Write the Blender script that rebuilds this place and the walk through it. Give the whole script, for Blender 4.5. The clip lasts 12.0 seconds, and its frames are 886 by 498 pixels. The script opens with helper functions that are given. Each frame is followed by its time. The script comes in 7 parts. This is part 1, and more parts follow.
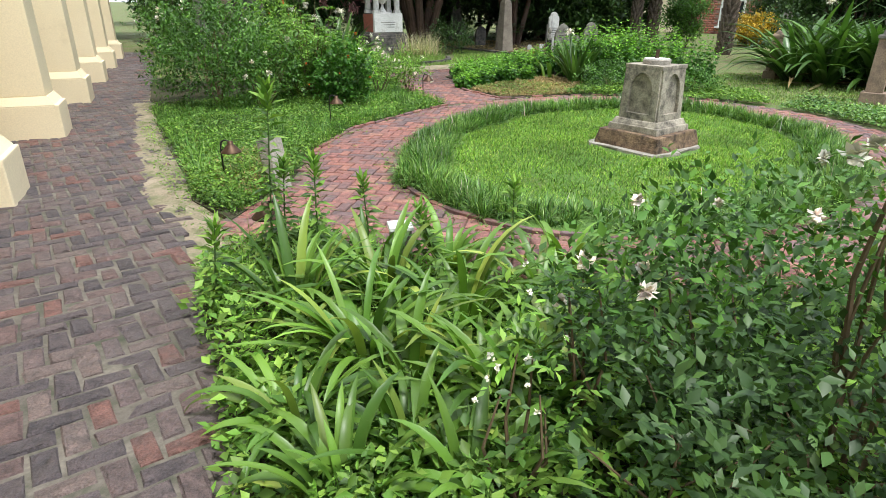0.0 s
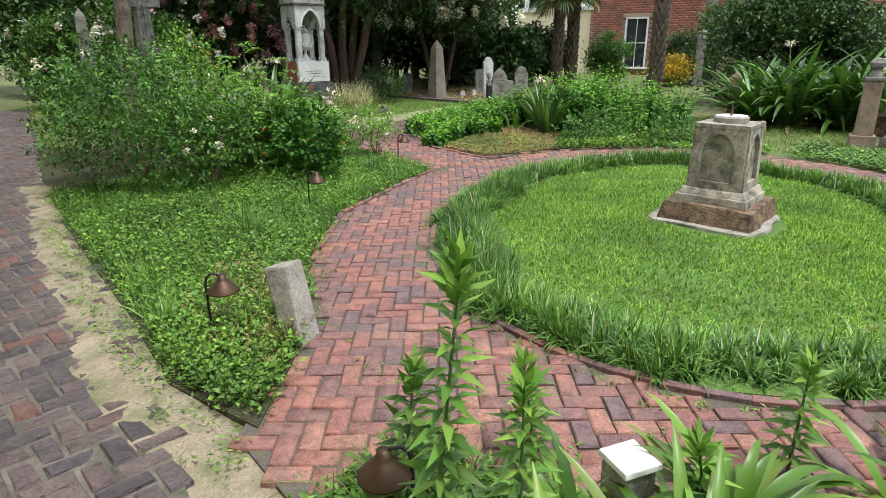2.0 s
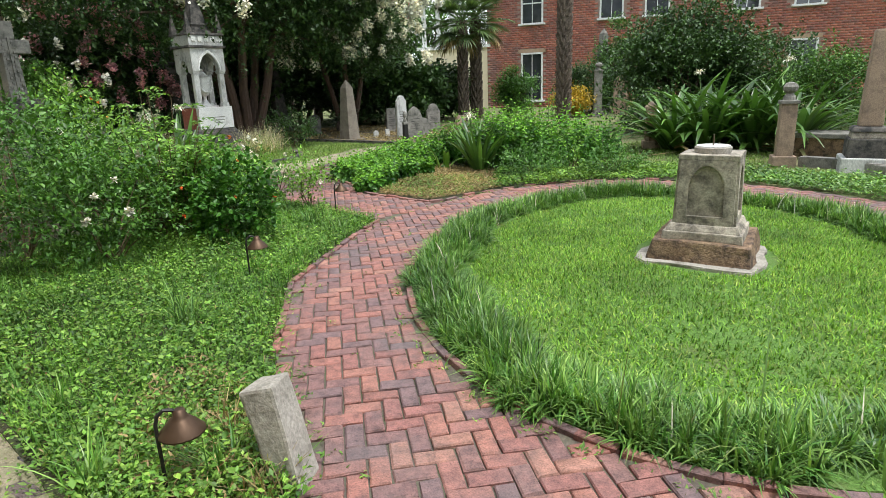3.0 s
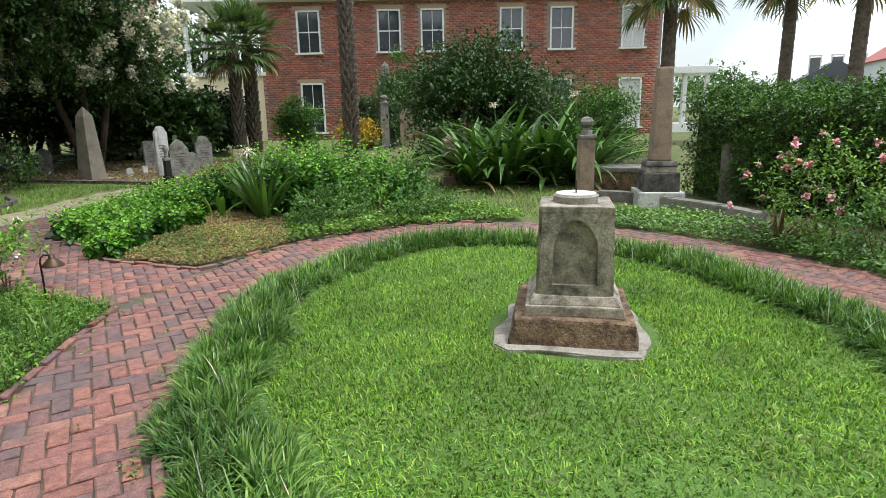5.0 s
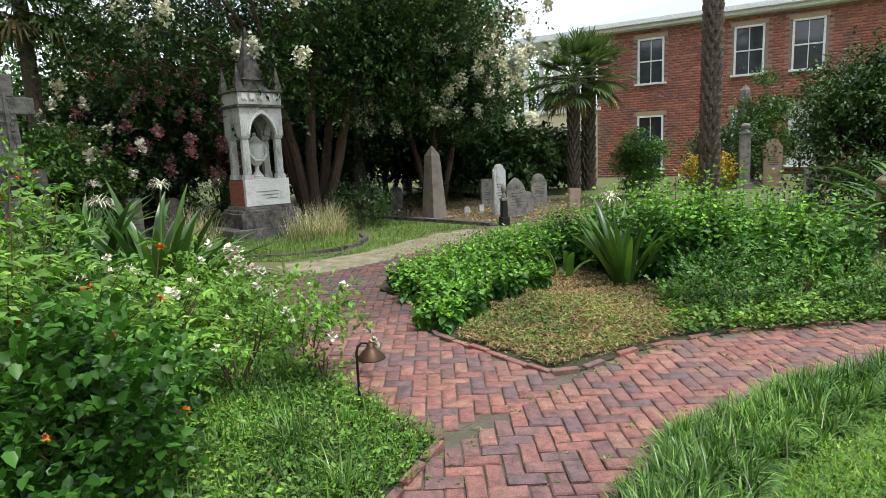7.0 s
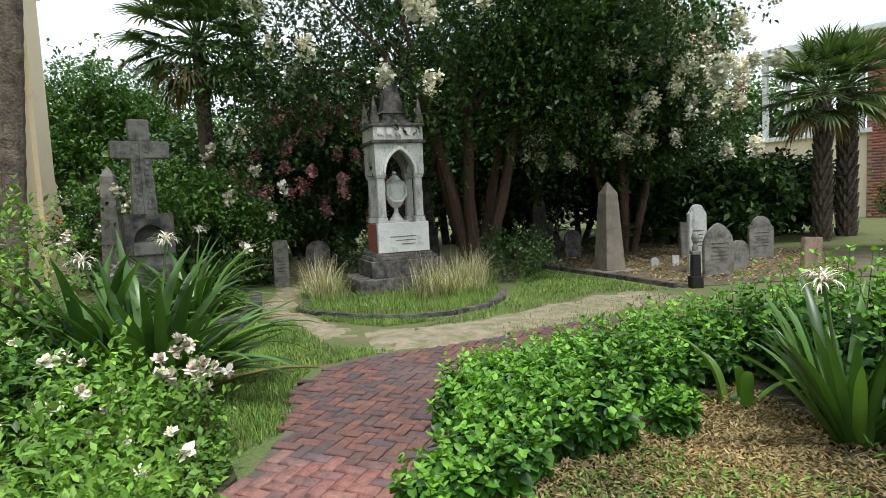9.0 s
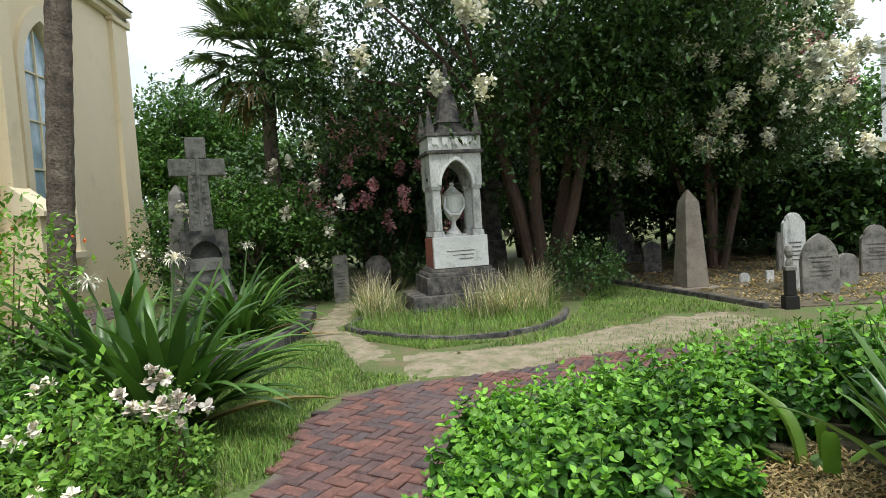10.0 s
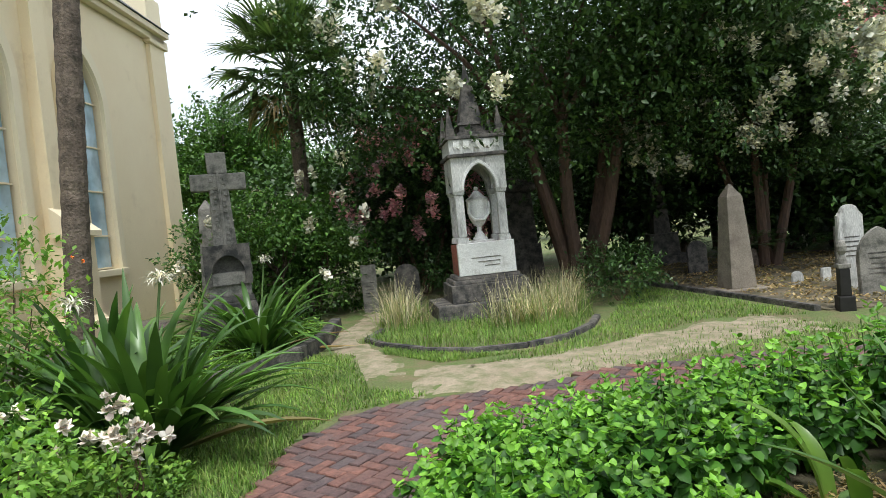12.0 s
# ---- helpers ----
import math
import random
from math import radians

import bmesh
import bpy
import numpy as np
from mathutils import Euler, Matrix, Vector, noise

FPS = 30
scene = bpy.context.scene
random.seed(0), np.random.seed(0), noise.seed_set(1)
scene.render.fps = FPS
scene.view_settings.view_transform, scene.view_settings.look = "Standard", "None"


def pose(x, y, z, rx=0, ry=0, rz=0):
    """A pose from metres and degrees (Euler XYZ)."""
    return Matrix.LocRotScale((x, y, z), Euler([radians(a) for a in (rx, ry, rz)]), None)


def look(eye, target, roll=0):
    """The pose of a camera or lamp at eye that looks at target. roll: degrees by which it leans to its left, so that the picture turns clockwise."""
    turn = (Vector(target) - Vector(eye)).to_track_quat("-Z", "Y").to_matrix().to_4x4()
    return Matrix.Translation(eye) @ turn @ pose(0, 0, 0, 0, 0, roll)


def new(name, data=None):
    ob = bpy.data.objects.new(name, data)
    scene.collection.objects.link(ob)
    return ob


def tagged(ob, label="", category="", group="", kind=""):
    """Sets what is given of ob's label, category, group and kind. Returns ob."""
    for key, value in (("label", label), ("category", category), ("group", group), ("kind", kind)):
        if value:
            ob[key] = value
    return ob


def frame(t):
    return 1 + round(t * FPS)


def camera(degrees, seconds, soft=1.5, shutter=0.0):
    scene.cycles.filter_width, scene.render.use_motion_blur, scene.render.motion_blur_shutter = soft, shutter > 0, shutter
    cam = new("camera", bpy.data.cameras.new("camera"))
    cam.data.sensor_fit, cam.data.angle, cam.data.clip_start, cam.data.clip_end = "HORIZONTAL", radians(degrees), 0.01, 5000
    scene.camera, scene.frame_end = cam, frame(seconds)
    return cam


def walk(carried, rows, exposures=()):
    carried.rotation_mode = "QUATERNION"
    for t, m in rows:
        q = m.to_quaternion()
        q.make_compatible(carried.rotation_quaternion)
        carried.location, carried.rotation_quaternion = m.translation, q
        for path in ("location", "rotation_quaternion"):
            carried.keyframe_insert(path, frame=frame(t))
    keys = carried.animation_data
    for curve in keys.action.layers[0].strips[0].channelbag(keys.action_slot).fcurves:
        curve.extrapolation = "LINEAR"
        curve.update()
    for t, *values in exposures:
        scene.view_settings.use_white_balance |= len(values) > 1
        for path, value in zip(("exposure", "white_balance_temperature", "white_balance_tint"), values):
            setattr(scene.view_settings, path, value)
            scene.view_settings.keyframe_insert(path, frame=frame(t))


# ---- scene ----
# ---- camera and walk ----
cam = camera(73.8, 12.0, soft=0.7)
# seconds, x, y, z, pitch, roll, yaw
ROWS = [
    (0.0, -0.000, -0.000, 1.576, -22.71, -0.38, 0.16),
    (0.5, -0.417, 0.517, 1.543, -21.76, -1.12, 1.20),
    (1.0, -0.809, 0.969, 1.583, -21.19, -1.10, -0.02),
    (1.5, -0.943, 1.363, 1.628, -19.83, -0.06, -4.07),
    (2.0, -1.190, 1.923, 1.626, -18.97, 0.27, -10.05),
    (2.5, -1.430, 2.372, 1.608, -17.04, 1.06, -15.23),
    (3.0, -1.564, 2.849, 1.618, -15.72, 2.13, -20.08),
    (3.5, -1.705, 3.254, 1.635, -14.93, 2.12, -26.57),
    (5.5, -0.576, 4.855, 1.573, -13.21, 0.94, -41.76),
    (6.0, -0.404, 5.359, 1.633, -12.08, 1.61, -34.01),
    (6.5, -0.370, 6.137, 1.613, -10.72, 2.21, -21.06),
    (7.0, -0.438, 6.785, 1.562, -9.01, 2.45, -10.77),
    (9.0, 1.062, 9.047, 1.594, -4.65, 2.81, 11.00),
    (9.5, 1.220, 9.466, 1.607, -3.82, 3.38, 15.77),
    (10.0, 1.456, 9.747, 1.584, -3.06, 3.65, 19.64),
    (10.5, 1.628, 9.992, 1.569, -2.94, 3.66, 22.21),
    (11.0, 1.714, 10.183, 1.583, -2.97, 4.28, 25.92),
    (11.5, 1.683, 10.178, 1.589, -2.77, 4.79, 27.64),
    (12.0, 1.795, 10.229, 1.568, -2.19, 5.70, 24.76),
]
walk(cam, [(t, pose(x, y, z, 90 + pitch, roll, yaw)) for t, x, y, z, pitch, roll, yaw in ROWS],
     [(0.0, 0.55, 6200, 7), (1.5, 0.37, 6200, 7), (3.0, 0.5, 6200, 7), (5.5, 0.24, 6200, 7), (6.5, 0.24, 6200, 7), (9.0, 0.2, 6200, 6), (12.0, 0.36, 6200, 6)])

# ---- world, sun ----
world = bpy.data.worlds.new("sky")
scene.world = world
world.use_nodes = True
wt = world.node_tree
wt.nodes.clear()
w_out = wt.nodes.new("ShaderNodeOutputWorld")
w_bg = wt.nodes.new("ShaderNodeBackground")
w_sky = wt.nodes.new("ShaderNodeTexSky")
w_sky.sky_type = "NISHITA"
w_sky.sun_disc = False
w_sky.sun_elevation, w_sky.sun_rotation = radians(69.5), radians(145.9)
w_sky.dust_density, w_sky.air_density = 3.0, 1.0
w_co = wt.nodes.new("ShaderNodeTexCoord")
w_ns = wt.nodes.new("ShaderNodeTexNoise")
w_ns.inputs["Scale"].default_value = 3.2
w_ns.inputs["Detail"].default_value = 5
w_rp = wt.nodes.new("ShaderNodeValToRGB")
w_rp.color_ramp.elements[0].position, w_rp.color_ramp.elements[1].position = 0.36, 0.6
w_rp.color_ramp.elements[0].color = (0.5, 0.5, 0.5, 1)
w_mx = wt.nodes.new("ShaderNodeMix")
w_mx.data_type = "RGBA"
w_mx.inputs[7].default_value = (11.0, 11.3, 11.8, 1)
wt.links.new(w_co.outputs["Generated"], w_ns.inputs["Vector"])
wt.links.new(w_ns.outputs["Fac"], w_rp.inputs["Fac"])
wt.links.new(w_rp.outputs["Color"], w_mx.inputs[0])
wt.links.new(w_sky.outputs["Color"], w_mx.inputs[6])
wt.links.new(w_mx.outputs[2], w_bg.inputs["Color"])
w_bg.inputs["Strength"].default_value = 0.11
wt.links.new(w_bg.outputs["Background"], w_out.inputs["Surface"])

sun = bpy.data.lights.new("sun", "SUN")
sun.energy, sun.angle, sun.color = 2.8, radians(10), (1.0, 0.96, 0.9)
sun_ob = new("sun", sun)
sun_ob.matrix_world = look((4.6, -6.8, 22), (0, 0, 0))


# ---- materials ----
def nodes_of(name):
    m = bpy.data.materials.new(name)
    m.use_nodes = True
    return m, m.node_tree, m.node_tree.nodes["Principled BSDF"]


def noise_node(nt, scale, detail=4.0, rough=0.6, vec=None):
    n = nt.nodes.new("ShaderNodeTexNoise")
    n.inputs["Scale"].default_value = scale
    n.inputs["Detail"].default_value = detail
    n.inputs["Roughness"].default_value = rough
    if vec is not None:
        nt.links.new(vec, n.inputs["Vector"])
    return n


def ramp(nt, fac, stops):
    r = nt.nodes.new("ShaderNodeValToRGB")
    e = r.color_ramp.elements
    while len(e) < len(stops):
        e.new(0.5)
    for k, (p, c) in enumerate(stops):
        e[k].position, e[k].color = p, (*c, 1)
    nt.links.new(fac, r.inputs["Fac"])
    return r


def mixc(nt, fac, a, b, mode="MIX"):
    m = nt.nodes.new("ShaderNodeMix")
    m.data_type, m.blend_type = "RGBA", mode
    for val, i in ((fac, 0), (a, 6), (b, 7)):
        if isinstance(val, (int, float)):
            m.inputs[i].default_value = val
        elif isinstance(val, tuple):
            m.inputs[i].default_value = (*val, 1)
        else:
            nt.links.new(val, m.inputs[i])
    return m.outputs[2]


def surface(name, a, b, dark=None, coarse=1.5, fine=40.0, rough=0.85, bump=0.3, dist=0.01, dark_at=0.6, spec=0.3, stretch=None, grainy=1.0):
    """A weathered surface: two tones at a coarse scale, a fine grain, stains of their own shape, fine relief."""
    m, nt, p = nodes_of(name)
    g = nt.nodes.new("ShaderNodeNewGeometry").outputs["Position"]
    if stretch:
        mp = nt.nodes.new("ShaderNodeMapping")
        mp.inputs["Scale"].default_value = stretch
        nt.links.new(g, mp.inputs["Vector"])
        g = mp.outputs["Vector"]
    n1, n2 = noise_node(nt, coarse, 5, 0.65, g), noise_node(nt, fine, 3, 0.6, g)
    c = ramp(nt, n1.outputs["Fac"], [(0.32, a), (0.68, b)]).outputs["Color"]
    grain = ramp(nt, n2.outputs["Fac"], [(0.3, (1 - 0.28 * grainy,) * 3), (0.7, (1 + 0.2 * grainy,) * 3)]).outputs["Color"]
    c = mixc(nt, 1.0, c, grain, "MULTIPLY")
    if dark:
        n3 = noise_node(nt, coarse * 2.3, 6, 0.7, g)
        f = ramp(nt, n3.outputs["Fac"], [(dark_at - 0.12, (0, 0, 0)), (dark_at + 0.1, (1, 1, 1))]).outputs["Color"]
        c = mixc(nt, f, c, dark)
    nt.links.new(c, p.inputs["Base Color"])
    p.inputs["Roughness"].default_value = rough
    p.inputs["Specular IOR Level"].default_value = spec
    bp = nt.nodes.new("ShaderNodeBump")
    bp.inputs["Strength"].default_value, bp.inputs["Distance"].default_value = bump, dist
    nt.links.new(n2.outputs["Fac"], bp.inputs["Height"])
    nt.links.new(bp.outputs["Normal"], p.inputs["Normal"])
    return m


def leafy(name, cols, rough=0.5, through_light=0.3, spec=0.35, big=1.2):
    """Leaves: one tone per leaf, drift of tone over the plant, both widened to paint highlights and dark gaps, light
    let through.
    """
    m, nt, p = nodes_of(name)
    geo = nt.nodes.new("ShaderNodeNewGeometry")
    k = len(cols)
    c = ramp(nt, geo.outputs["Random Per Island"], [(i / max(1, k - 1), col) for i, col in enumerate(cols)]).outputs["Color"]
    n = noise_node(nt, big, 3, 0.6, geo.outputs["Position"])
    v = ramp(nt, n.outputs["Fac"], [(0.3, (0.58, 0.62, 0.58)), (0.7, (1.4, 1.33, 1.2))]).outputs["Color"]
    c = mixc(nt, 1.0, c, v, "MULTIPLY")
    wn = nt.nodes.new("ShaderNodeTexWhiteNoise")
    wn.noise_dimensions = "1D"
    nt.links.new(geo.outputs["Random Per Island"], wn.inputs["W"])
    c = mixc(nt, 1.0, c, ramp(nt, wn.outputs["Value"], [(0.0, (0.5, 0.52, 0.5)), (0.6, (0.92, 0.92, 0.92)), (1.0, (1.4, 1.36, 1.3))]).outputs["Color"], "MULTIPLY")
    nt.links.new(c, p.inputs["Base Color"])
    p.inputs["Roughness"].default_value, p.inputs["Specular IOR Level"].default_value = rough, spec
    t = nt.nodes.new("ShaderNodeBsdfTranslucent")
    nt.links.new(mixc(nt, 1.0, c, (1.3, 1.35, 0.7), "MULTIPLY"), t.inputs["Color"])
    s = nt.nodes.new("ShaderNodeMixShader")
    s.inputs[0].default_value = through_light * 0.7
    nt.links.new(p.outputs[0], s.inputs[1])
    nt.links.new(t.outputs[0], s.inputs[2])
    nt.links.new(s.outputs[0], nt.nodes["Material Output"].inputs["Surface"])
    return m


def brick_mat(name, cols, island=False, wet=0.6, relief=0.01):
    """Old clay brick: one tone a brick, mottled face, worn grain, some moss and soot."""
    m, nt, p = nodes_of(name)
    geo = nt.nodes.new("ShaderNodeNewGeometry")
    pos = geo.outputs["Position"]
    if island:
        rnd = geo.outputs["Random Per Island"]
    else:
        rnd = nt.nodes.new("ShaderNodeObjectInfo").outputs["Random"]
    r = ramp(nt, rnd, [(i / (len(cols) - 1), c) for i, c in enumerate(cols)])
    r.color_ramp.interpolation = "CONSTANT"
    n1, n2 = noise_node(nt, 18, 5, 0.7, pos), noise_node(nt, 130, 3, 0.6, pos)
    c = mixc(nt, 1.0, r.outputs["Color"], ramp(nt, n1.outputs["Fac"], [(0.3, (0.5, 0.52, 0.54)), (0.5, (0.95, 0.95, 0.95)), (0.7, (1.35, 1.3, 1.28))]).outputs["Color"], "MULTIPLY")
    c = mixc(nt, 1.0, c, ramp(nt, n2.outputs["Fac"], [(0.32, (0.6, 0.6, 0.6)), (0.5, (1.0, 1.0, 1.0)), (0.7, (1.25, 1.25, 1.25))]).outputs["Color"], "MULTIPLY")
    n3 = noise_node(nt, 1.1, 5, 0.65, pos)
    f = ramp(nt, n3.outputs["Fac"], [(0.48, (0, 0, 0)), (0.68, (0.6, 0.6, 0.6))]).outputs["Color"]
    c = mixc(nt, f, c, (0.12, 0.1, 0.1))
    nt.links.new(c, p.inputs["Base Color"])
    rr = ramp(nt, n3.outputs["Fac"], [(0.35, (0.75, 0.75, 0.75)), (0.65, (wet, wet, wet))])
    nt.links.new(rr.outputs["Color"], p.inputs["Roughness"])
    bp = nt.nodes.new("ShaderNodeBump")
    bp.inputs["Strength"].default_value, bp.inputs["Distance"].default_value = 0.9, relief
    nt.links.new(n1.outputs["Fac"], bp.inputs["Height"])
    nt.links.new(bp.outputs["Normal"], p.inputs["Normal"])
    return m


def plain(name, col, rough=0.6, metal=0.0, spec=0.4):
    m, nt, p = nodes_of(name)
    n = noise_node(nt, 12, 4, 0.6, nt.nodes.new("ShaderNodeNewGeometry").outputs["Position"])
    c = ramp(nt, n.outputs["Fac"], [(0.3, tuple(v * 0.82 for v in col)), (0.7, tuple(min(1, v * 1.12) for v in col))])
    nt.links.new(c.outputs["Color"], p.inputs["Base Color"])
    p.inputs["Roughness"].default_value, p.inputs["Metallic"].default_value = rough, metal
    p.inputs["Specular IOR Level"].default_value = spec
    return m


def glass_mat(name, tint, rough=0.06):
    m, nt, p = nodes_of(name)
    n = noise_node(nt, 2.2, 3, 0.5, nt.nodes.new("ShaderNodeNewGeometry").outputs["Position"])
    c = ramp(nt, n.outputs["Fac"], [(0.35, tuple(v * 0.6 for v in tint)), (0.65, tint)])
    nt.links.new(c.outputs["Color"], p.inputs["Base Color"])
    p.inputs["Roughness"].default_value, p.inputs["Specular IOR Level"].default_value = rough, 1.0
    return m


RED_TONES = [(0.29, 0.125, 0.1), (0.25, 0.11, 0.095), (0.2, 0.105, 0.098), (0.31, 0.14, 0.108), (0.17, 0.105, 0.105),
             (0.27, 0.125, 0.105), (0.33, 0.165, 0.125), (0.22, 0.115, 0.103), (0.19, 0.13, 0.122)]
WALK_TONES = [(0.14, 0.1, 0.098), (0.105, 0.082, 0.086), (0.145, 0.092, 0.086), (0.08, 0.065, 0.07), (0.125, 0.09, 0.088), (0.18, 0.09, 0.076),
              (0.13, 0.1, 0.1), (0.165, 0.122, 0.112), (0.095, 0.075, 0.08), (0.12, 0.087, 0.087)]
# darker, browner brick tones for the branch path
DARK_TONES = [(0.17, 0.082, 0.066), (0.14, 0.075, 0.066), (0.115, 0.07, 0.066), (0.19, 0.09, 0.07), (0.1, 0.07, 0.07), (0.155, 0.08, 0.068)]
M_BRICK = brick_mat("path_brick", RED_TONES)
M_BRICK_FAR = brick_mat("path_brick_joined", RED_TONES, island=True)
M_WALK = brick_mat("walk_brick", WALK_TONES, wet=0.34, relief=0.05)
M_WALK_FAR = brick_mat("walk_brick_joined", WALK_TONES, island=True, wet=0.34, relief=0.05)
M_DARK_BRICK = brick_mat("dark_path_brick", DARK_TONES)
M_DARK_BRICK_FAR = brick_mat("dark_path_brick_joined", DARK_TONES, island=True)
M_WALL_BRICK = brick_mat("wall_brick", [(0.42, 0.14, 0.09), (0.36, 0.115, 0.078), (0.46, 0.17, 0.11), (0.32, 0.115, 0.088), (0.4, 0.145, 0.1)], island=True, wet=0.8)
M_JOINT = surface("sandy_joint", (0.15, 0.125, 0.1), (0.1, 0.085, 0.07), (0.08, 0.1, 0.045), 3, 60)
M_WALL_JOINT = surface("mortar", (0.36, 0.27, 0.22), (0.3, 0.2, 0.16), None, 3, 60)
M_WALK_JOINT = surface("pale_mortar_joint", (0.2, 0.175, 0.145), (0.09, 0.078, 0.066), (0.05, 0.06, 0.035), 2.5, 60)
M_SAND = surface("sandy_soil", (0.4, 0.33, 0.245), (0.29, 0.235, 0.165), (0.17, 0.18, 0.09), 2.2, 70, 0.95, 0.7, 0.02, 0.55)
M_EARTH = surface("raked_earth", (0.2, 0.165, 0.115), (0.14, 0.115, 0.08), (0.09, 0.085, 0.05), 2.2, 60, 0.95, 0.7, 0.02, 0.55)
M_SOIL = surface("bed_soil", (0.075, 0.058, 0.04), (0.05, 0.055, 0.028), (0.045, 0.07, 0.02), 2.5, 40, 0.95, 0.6, 0.03)
M_TURF = surface("turf", (0.13, 0.24, 0.05), (0.1, 0.19, 0.04), (0.2, 0.19, 0.09), 1.2, 55, 0.95, 0.8, 0.03, 0.66)
M_GROUND = surface("ground", (0.12, 0.19, 0.05), (0.13, 0.15, 0.06), (0.19, 0.15, 0.09), 0.8, 30, 0.95, 0.8, 0.04, 0.56)
M_STUCCO = surface("cream_stucco", (0.84, 0.72, 0.5), (0.8, 0.67, 0.45), (0.66, 0.54, 0.36), 0.6, 60, 0.9, 0.15, 0.004, 0.7, grainy=0.25)
M_STUCCO_TRIM = surface("cream_trim", (0.82, 0.72, 0.52), (0.78, 0.67, 0.47), None, 0.8, 60, 0.9, 0.12, 0.004, grainy=0.25)
M_WHITE = plain("white_paint", (0.78, 0.78, 0.76), 0.55)
M_STONE = surface("weathered_sandstone", (0.47, 0.42, 0.34), (0.34, 0.3, 0.245), (0.09, 0.08, 0.07), 3.0, 60, 0.92, 0.6, 0.01, 0.56)
M_STONE_BROWN = surface("brown_sandstone", (0.22, 0.14, 0.09), (0.32, 0.22, 0.14), (0.07, 0.05, 0.04), 4.5, 50, 0.95, 0.9, 0.02, 0.54)
M_STONE_PINK = surface("brownstone", (0.38, 0.28, 0.2), (0.3, 0.22, 0.165), (0.16, 0.12, 0.1), 2.0, 60, 0.92, 0.4, 0.008, 0.6)
M_STONE_GREY = surface("grey_gravestone", (0.29, 0.275, 0.245), (0.2, 0.19, 0.17), (0.08, 0.08, 0.07), 2.6, 60, 0.92, 0.4, 0.008, 0.58)
M_STONE_DARK = surface("blackened_stone", (0.12, 0.11, 0.1), (0.2, 0.18, 0.16), (0.04, 0.04, 0.04), 2.4, 50, 0.92, 0.5, 0.01, 0.5)
M_MARBLE = surface("weathered_marble", (0.62, 0.62, 0.6), (0.5, 0.5, 0.48), (0.14, 0.14, 0.13), 2.2, 60, 0.8, 0.25, 0.006, 0.62, stretch=(1, 1, 0.35))
M_MARBLE_CLEAN = surface("white_marble", (0.74, 0.74, 0.72), (0.66, 0.66, 0.64), (0.42, 0.41, 0.38), 2.0, 60, 0.7, 0.15, 0.004, 0.66)
M_STONE_TAN = surface("tan_sandstone", (0.3, 0.26, 0.21), (0.22, 0.19, 0.155), (0.15, 0.12, 0.1), 2.0, 60, 0.92, 0.4, 0.008, 0.6)
M_CEMENT = surface("cement", (0.4, 0.37, 0.325), (0.29, 0.265, 0.23), (0.16, 0.145, 0.12), 5, 60, 0.95, 0.5, 0.008, 0.6)
M_IRON = plain("dark_iron", (0.035, 0.033, 0.032), 0.55, 0.6)
M_BRONZE = plain("bronze", (0.09, 0.055, 0.035), 0.5, 0.7)
M_BARK = surface("grey_bark", (0.16, 0.12, 0.095), (0.1, 0.075, 0.06), (0.05, 0.04, 0.035), 3, 35, 0.95, 0.9, 0.03, 0.6, stretch=(1, 1, 0.3))
M_BARK_RED = surface("smooth_reddish_bark", (0.14, 0.085, 0.06), (0.09, 0.06, 0.045), (0.05, 0.035, 0.03), 2, 25, 0.8, 0.3, 0.01, 0.6, stretch=(1, 1, 0.25))
M_PALM_BARK = surface("palm_bark", (0.2, 0.16, 0.125), (0.13, 0.1, 0.08), (0.06, 0.05, 0.04), 3, 30, 0.95, 0.9, 0.03, 0.58)
M_STEM = plain("green_stem", (0.1, 0.17, 0.05), 0.6)
M_STEM_BROWN = plain("brown_stem", (0.13, 0.09, 0.05), 0.8)
M_DARK_WINDOW = glass_mat("dark_window_glass", (0.05, 0.055, 0.06))
M_BLIND = plain("white_blind", (0.62, 0.62, 0.6), 0.7)
# church panes: bright blue base colour paints in the sky's reflection
M_CHURCH_GLASS = glass_mat("sky_tinted_glass", (0.46, 0.63, 0.74), 0.1)
M_ROOF_METAL = plain("pale_metal_roof", (0.5, 0.55, 0.55), 0.5, 0.3)
M_ROOF_RED = plain("red_metal_roof", (0.4, 0.1, 0.08), 0.5, 0.1)
M_ROOF_DARK = plain("grey_roof", (0.1, 0.11, 0.12), 0.8)
M_CLAPBOARD = plain("grey_clapboard", (0.62, 0.65, 0.67), 0.7)
M_LINTEL = plain("brownstone_lintel", (0.42, 0.3, 0.2), 0.9)

L_GRASS = leafy("lawn_blades", [(0.17, 0.36, 0.045), (0.26, 0.46, 0.06), (0.07, 0.19, 0.025), (0.38, 0.48, 0.12)], 0.6, 0.35)
L_WILD = leafy("wild_grass_blades", [(0.14, 0.29, 0.045), (0.19, 0.34, 0.065), (0.27, 0.33, 0.11), (0.09, 0.2, 0.035)], 0.6, 0.3)
L_BEDGRASS = leafy("bed_grass_blades", [(0.07, 0.19, 0.028), (0.11, 0.27, 0.04), (0.18, 0.36, 0.06), (0.05, 0.13, 0.022)], 0.5, 0.3)
# border blades: palest and darkest tones paint highlights and shadowed gaps
L_LIRIOPE = leafy("border_grass_blades", [(0.055, 0.16, 0.03), (0.12, 0.28, 0.045), (0.28, 0.44, 0.12), (0.035, 0.1, 0.022)], 0.4, 0.28, 0.5)
L_STRAP = leafy("strap_leaves", [(0.13, 0.28, 0.04), (0.2, 0.36, 0.055), (0.08, 0.19, 0.03), (0.33, 0.42, 0.09)], 0.4, 0.35, 0.5)
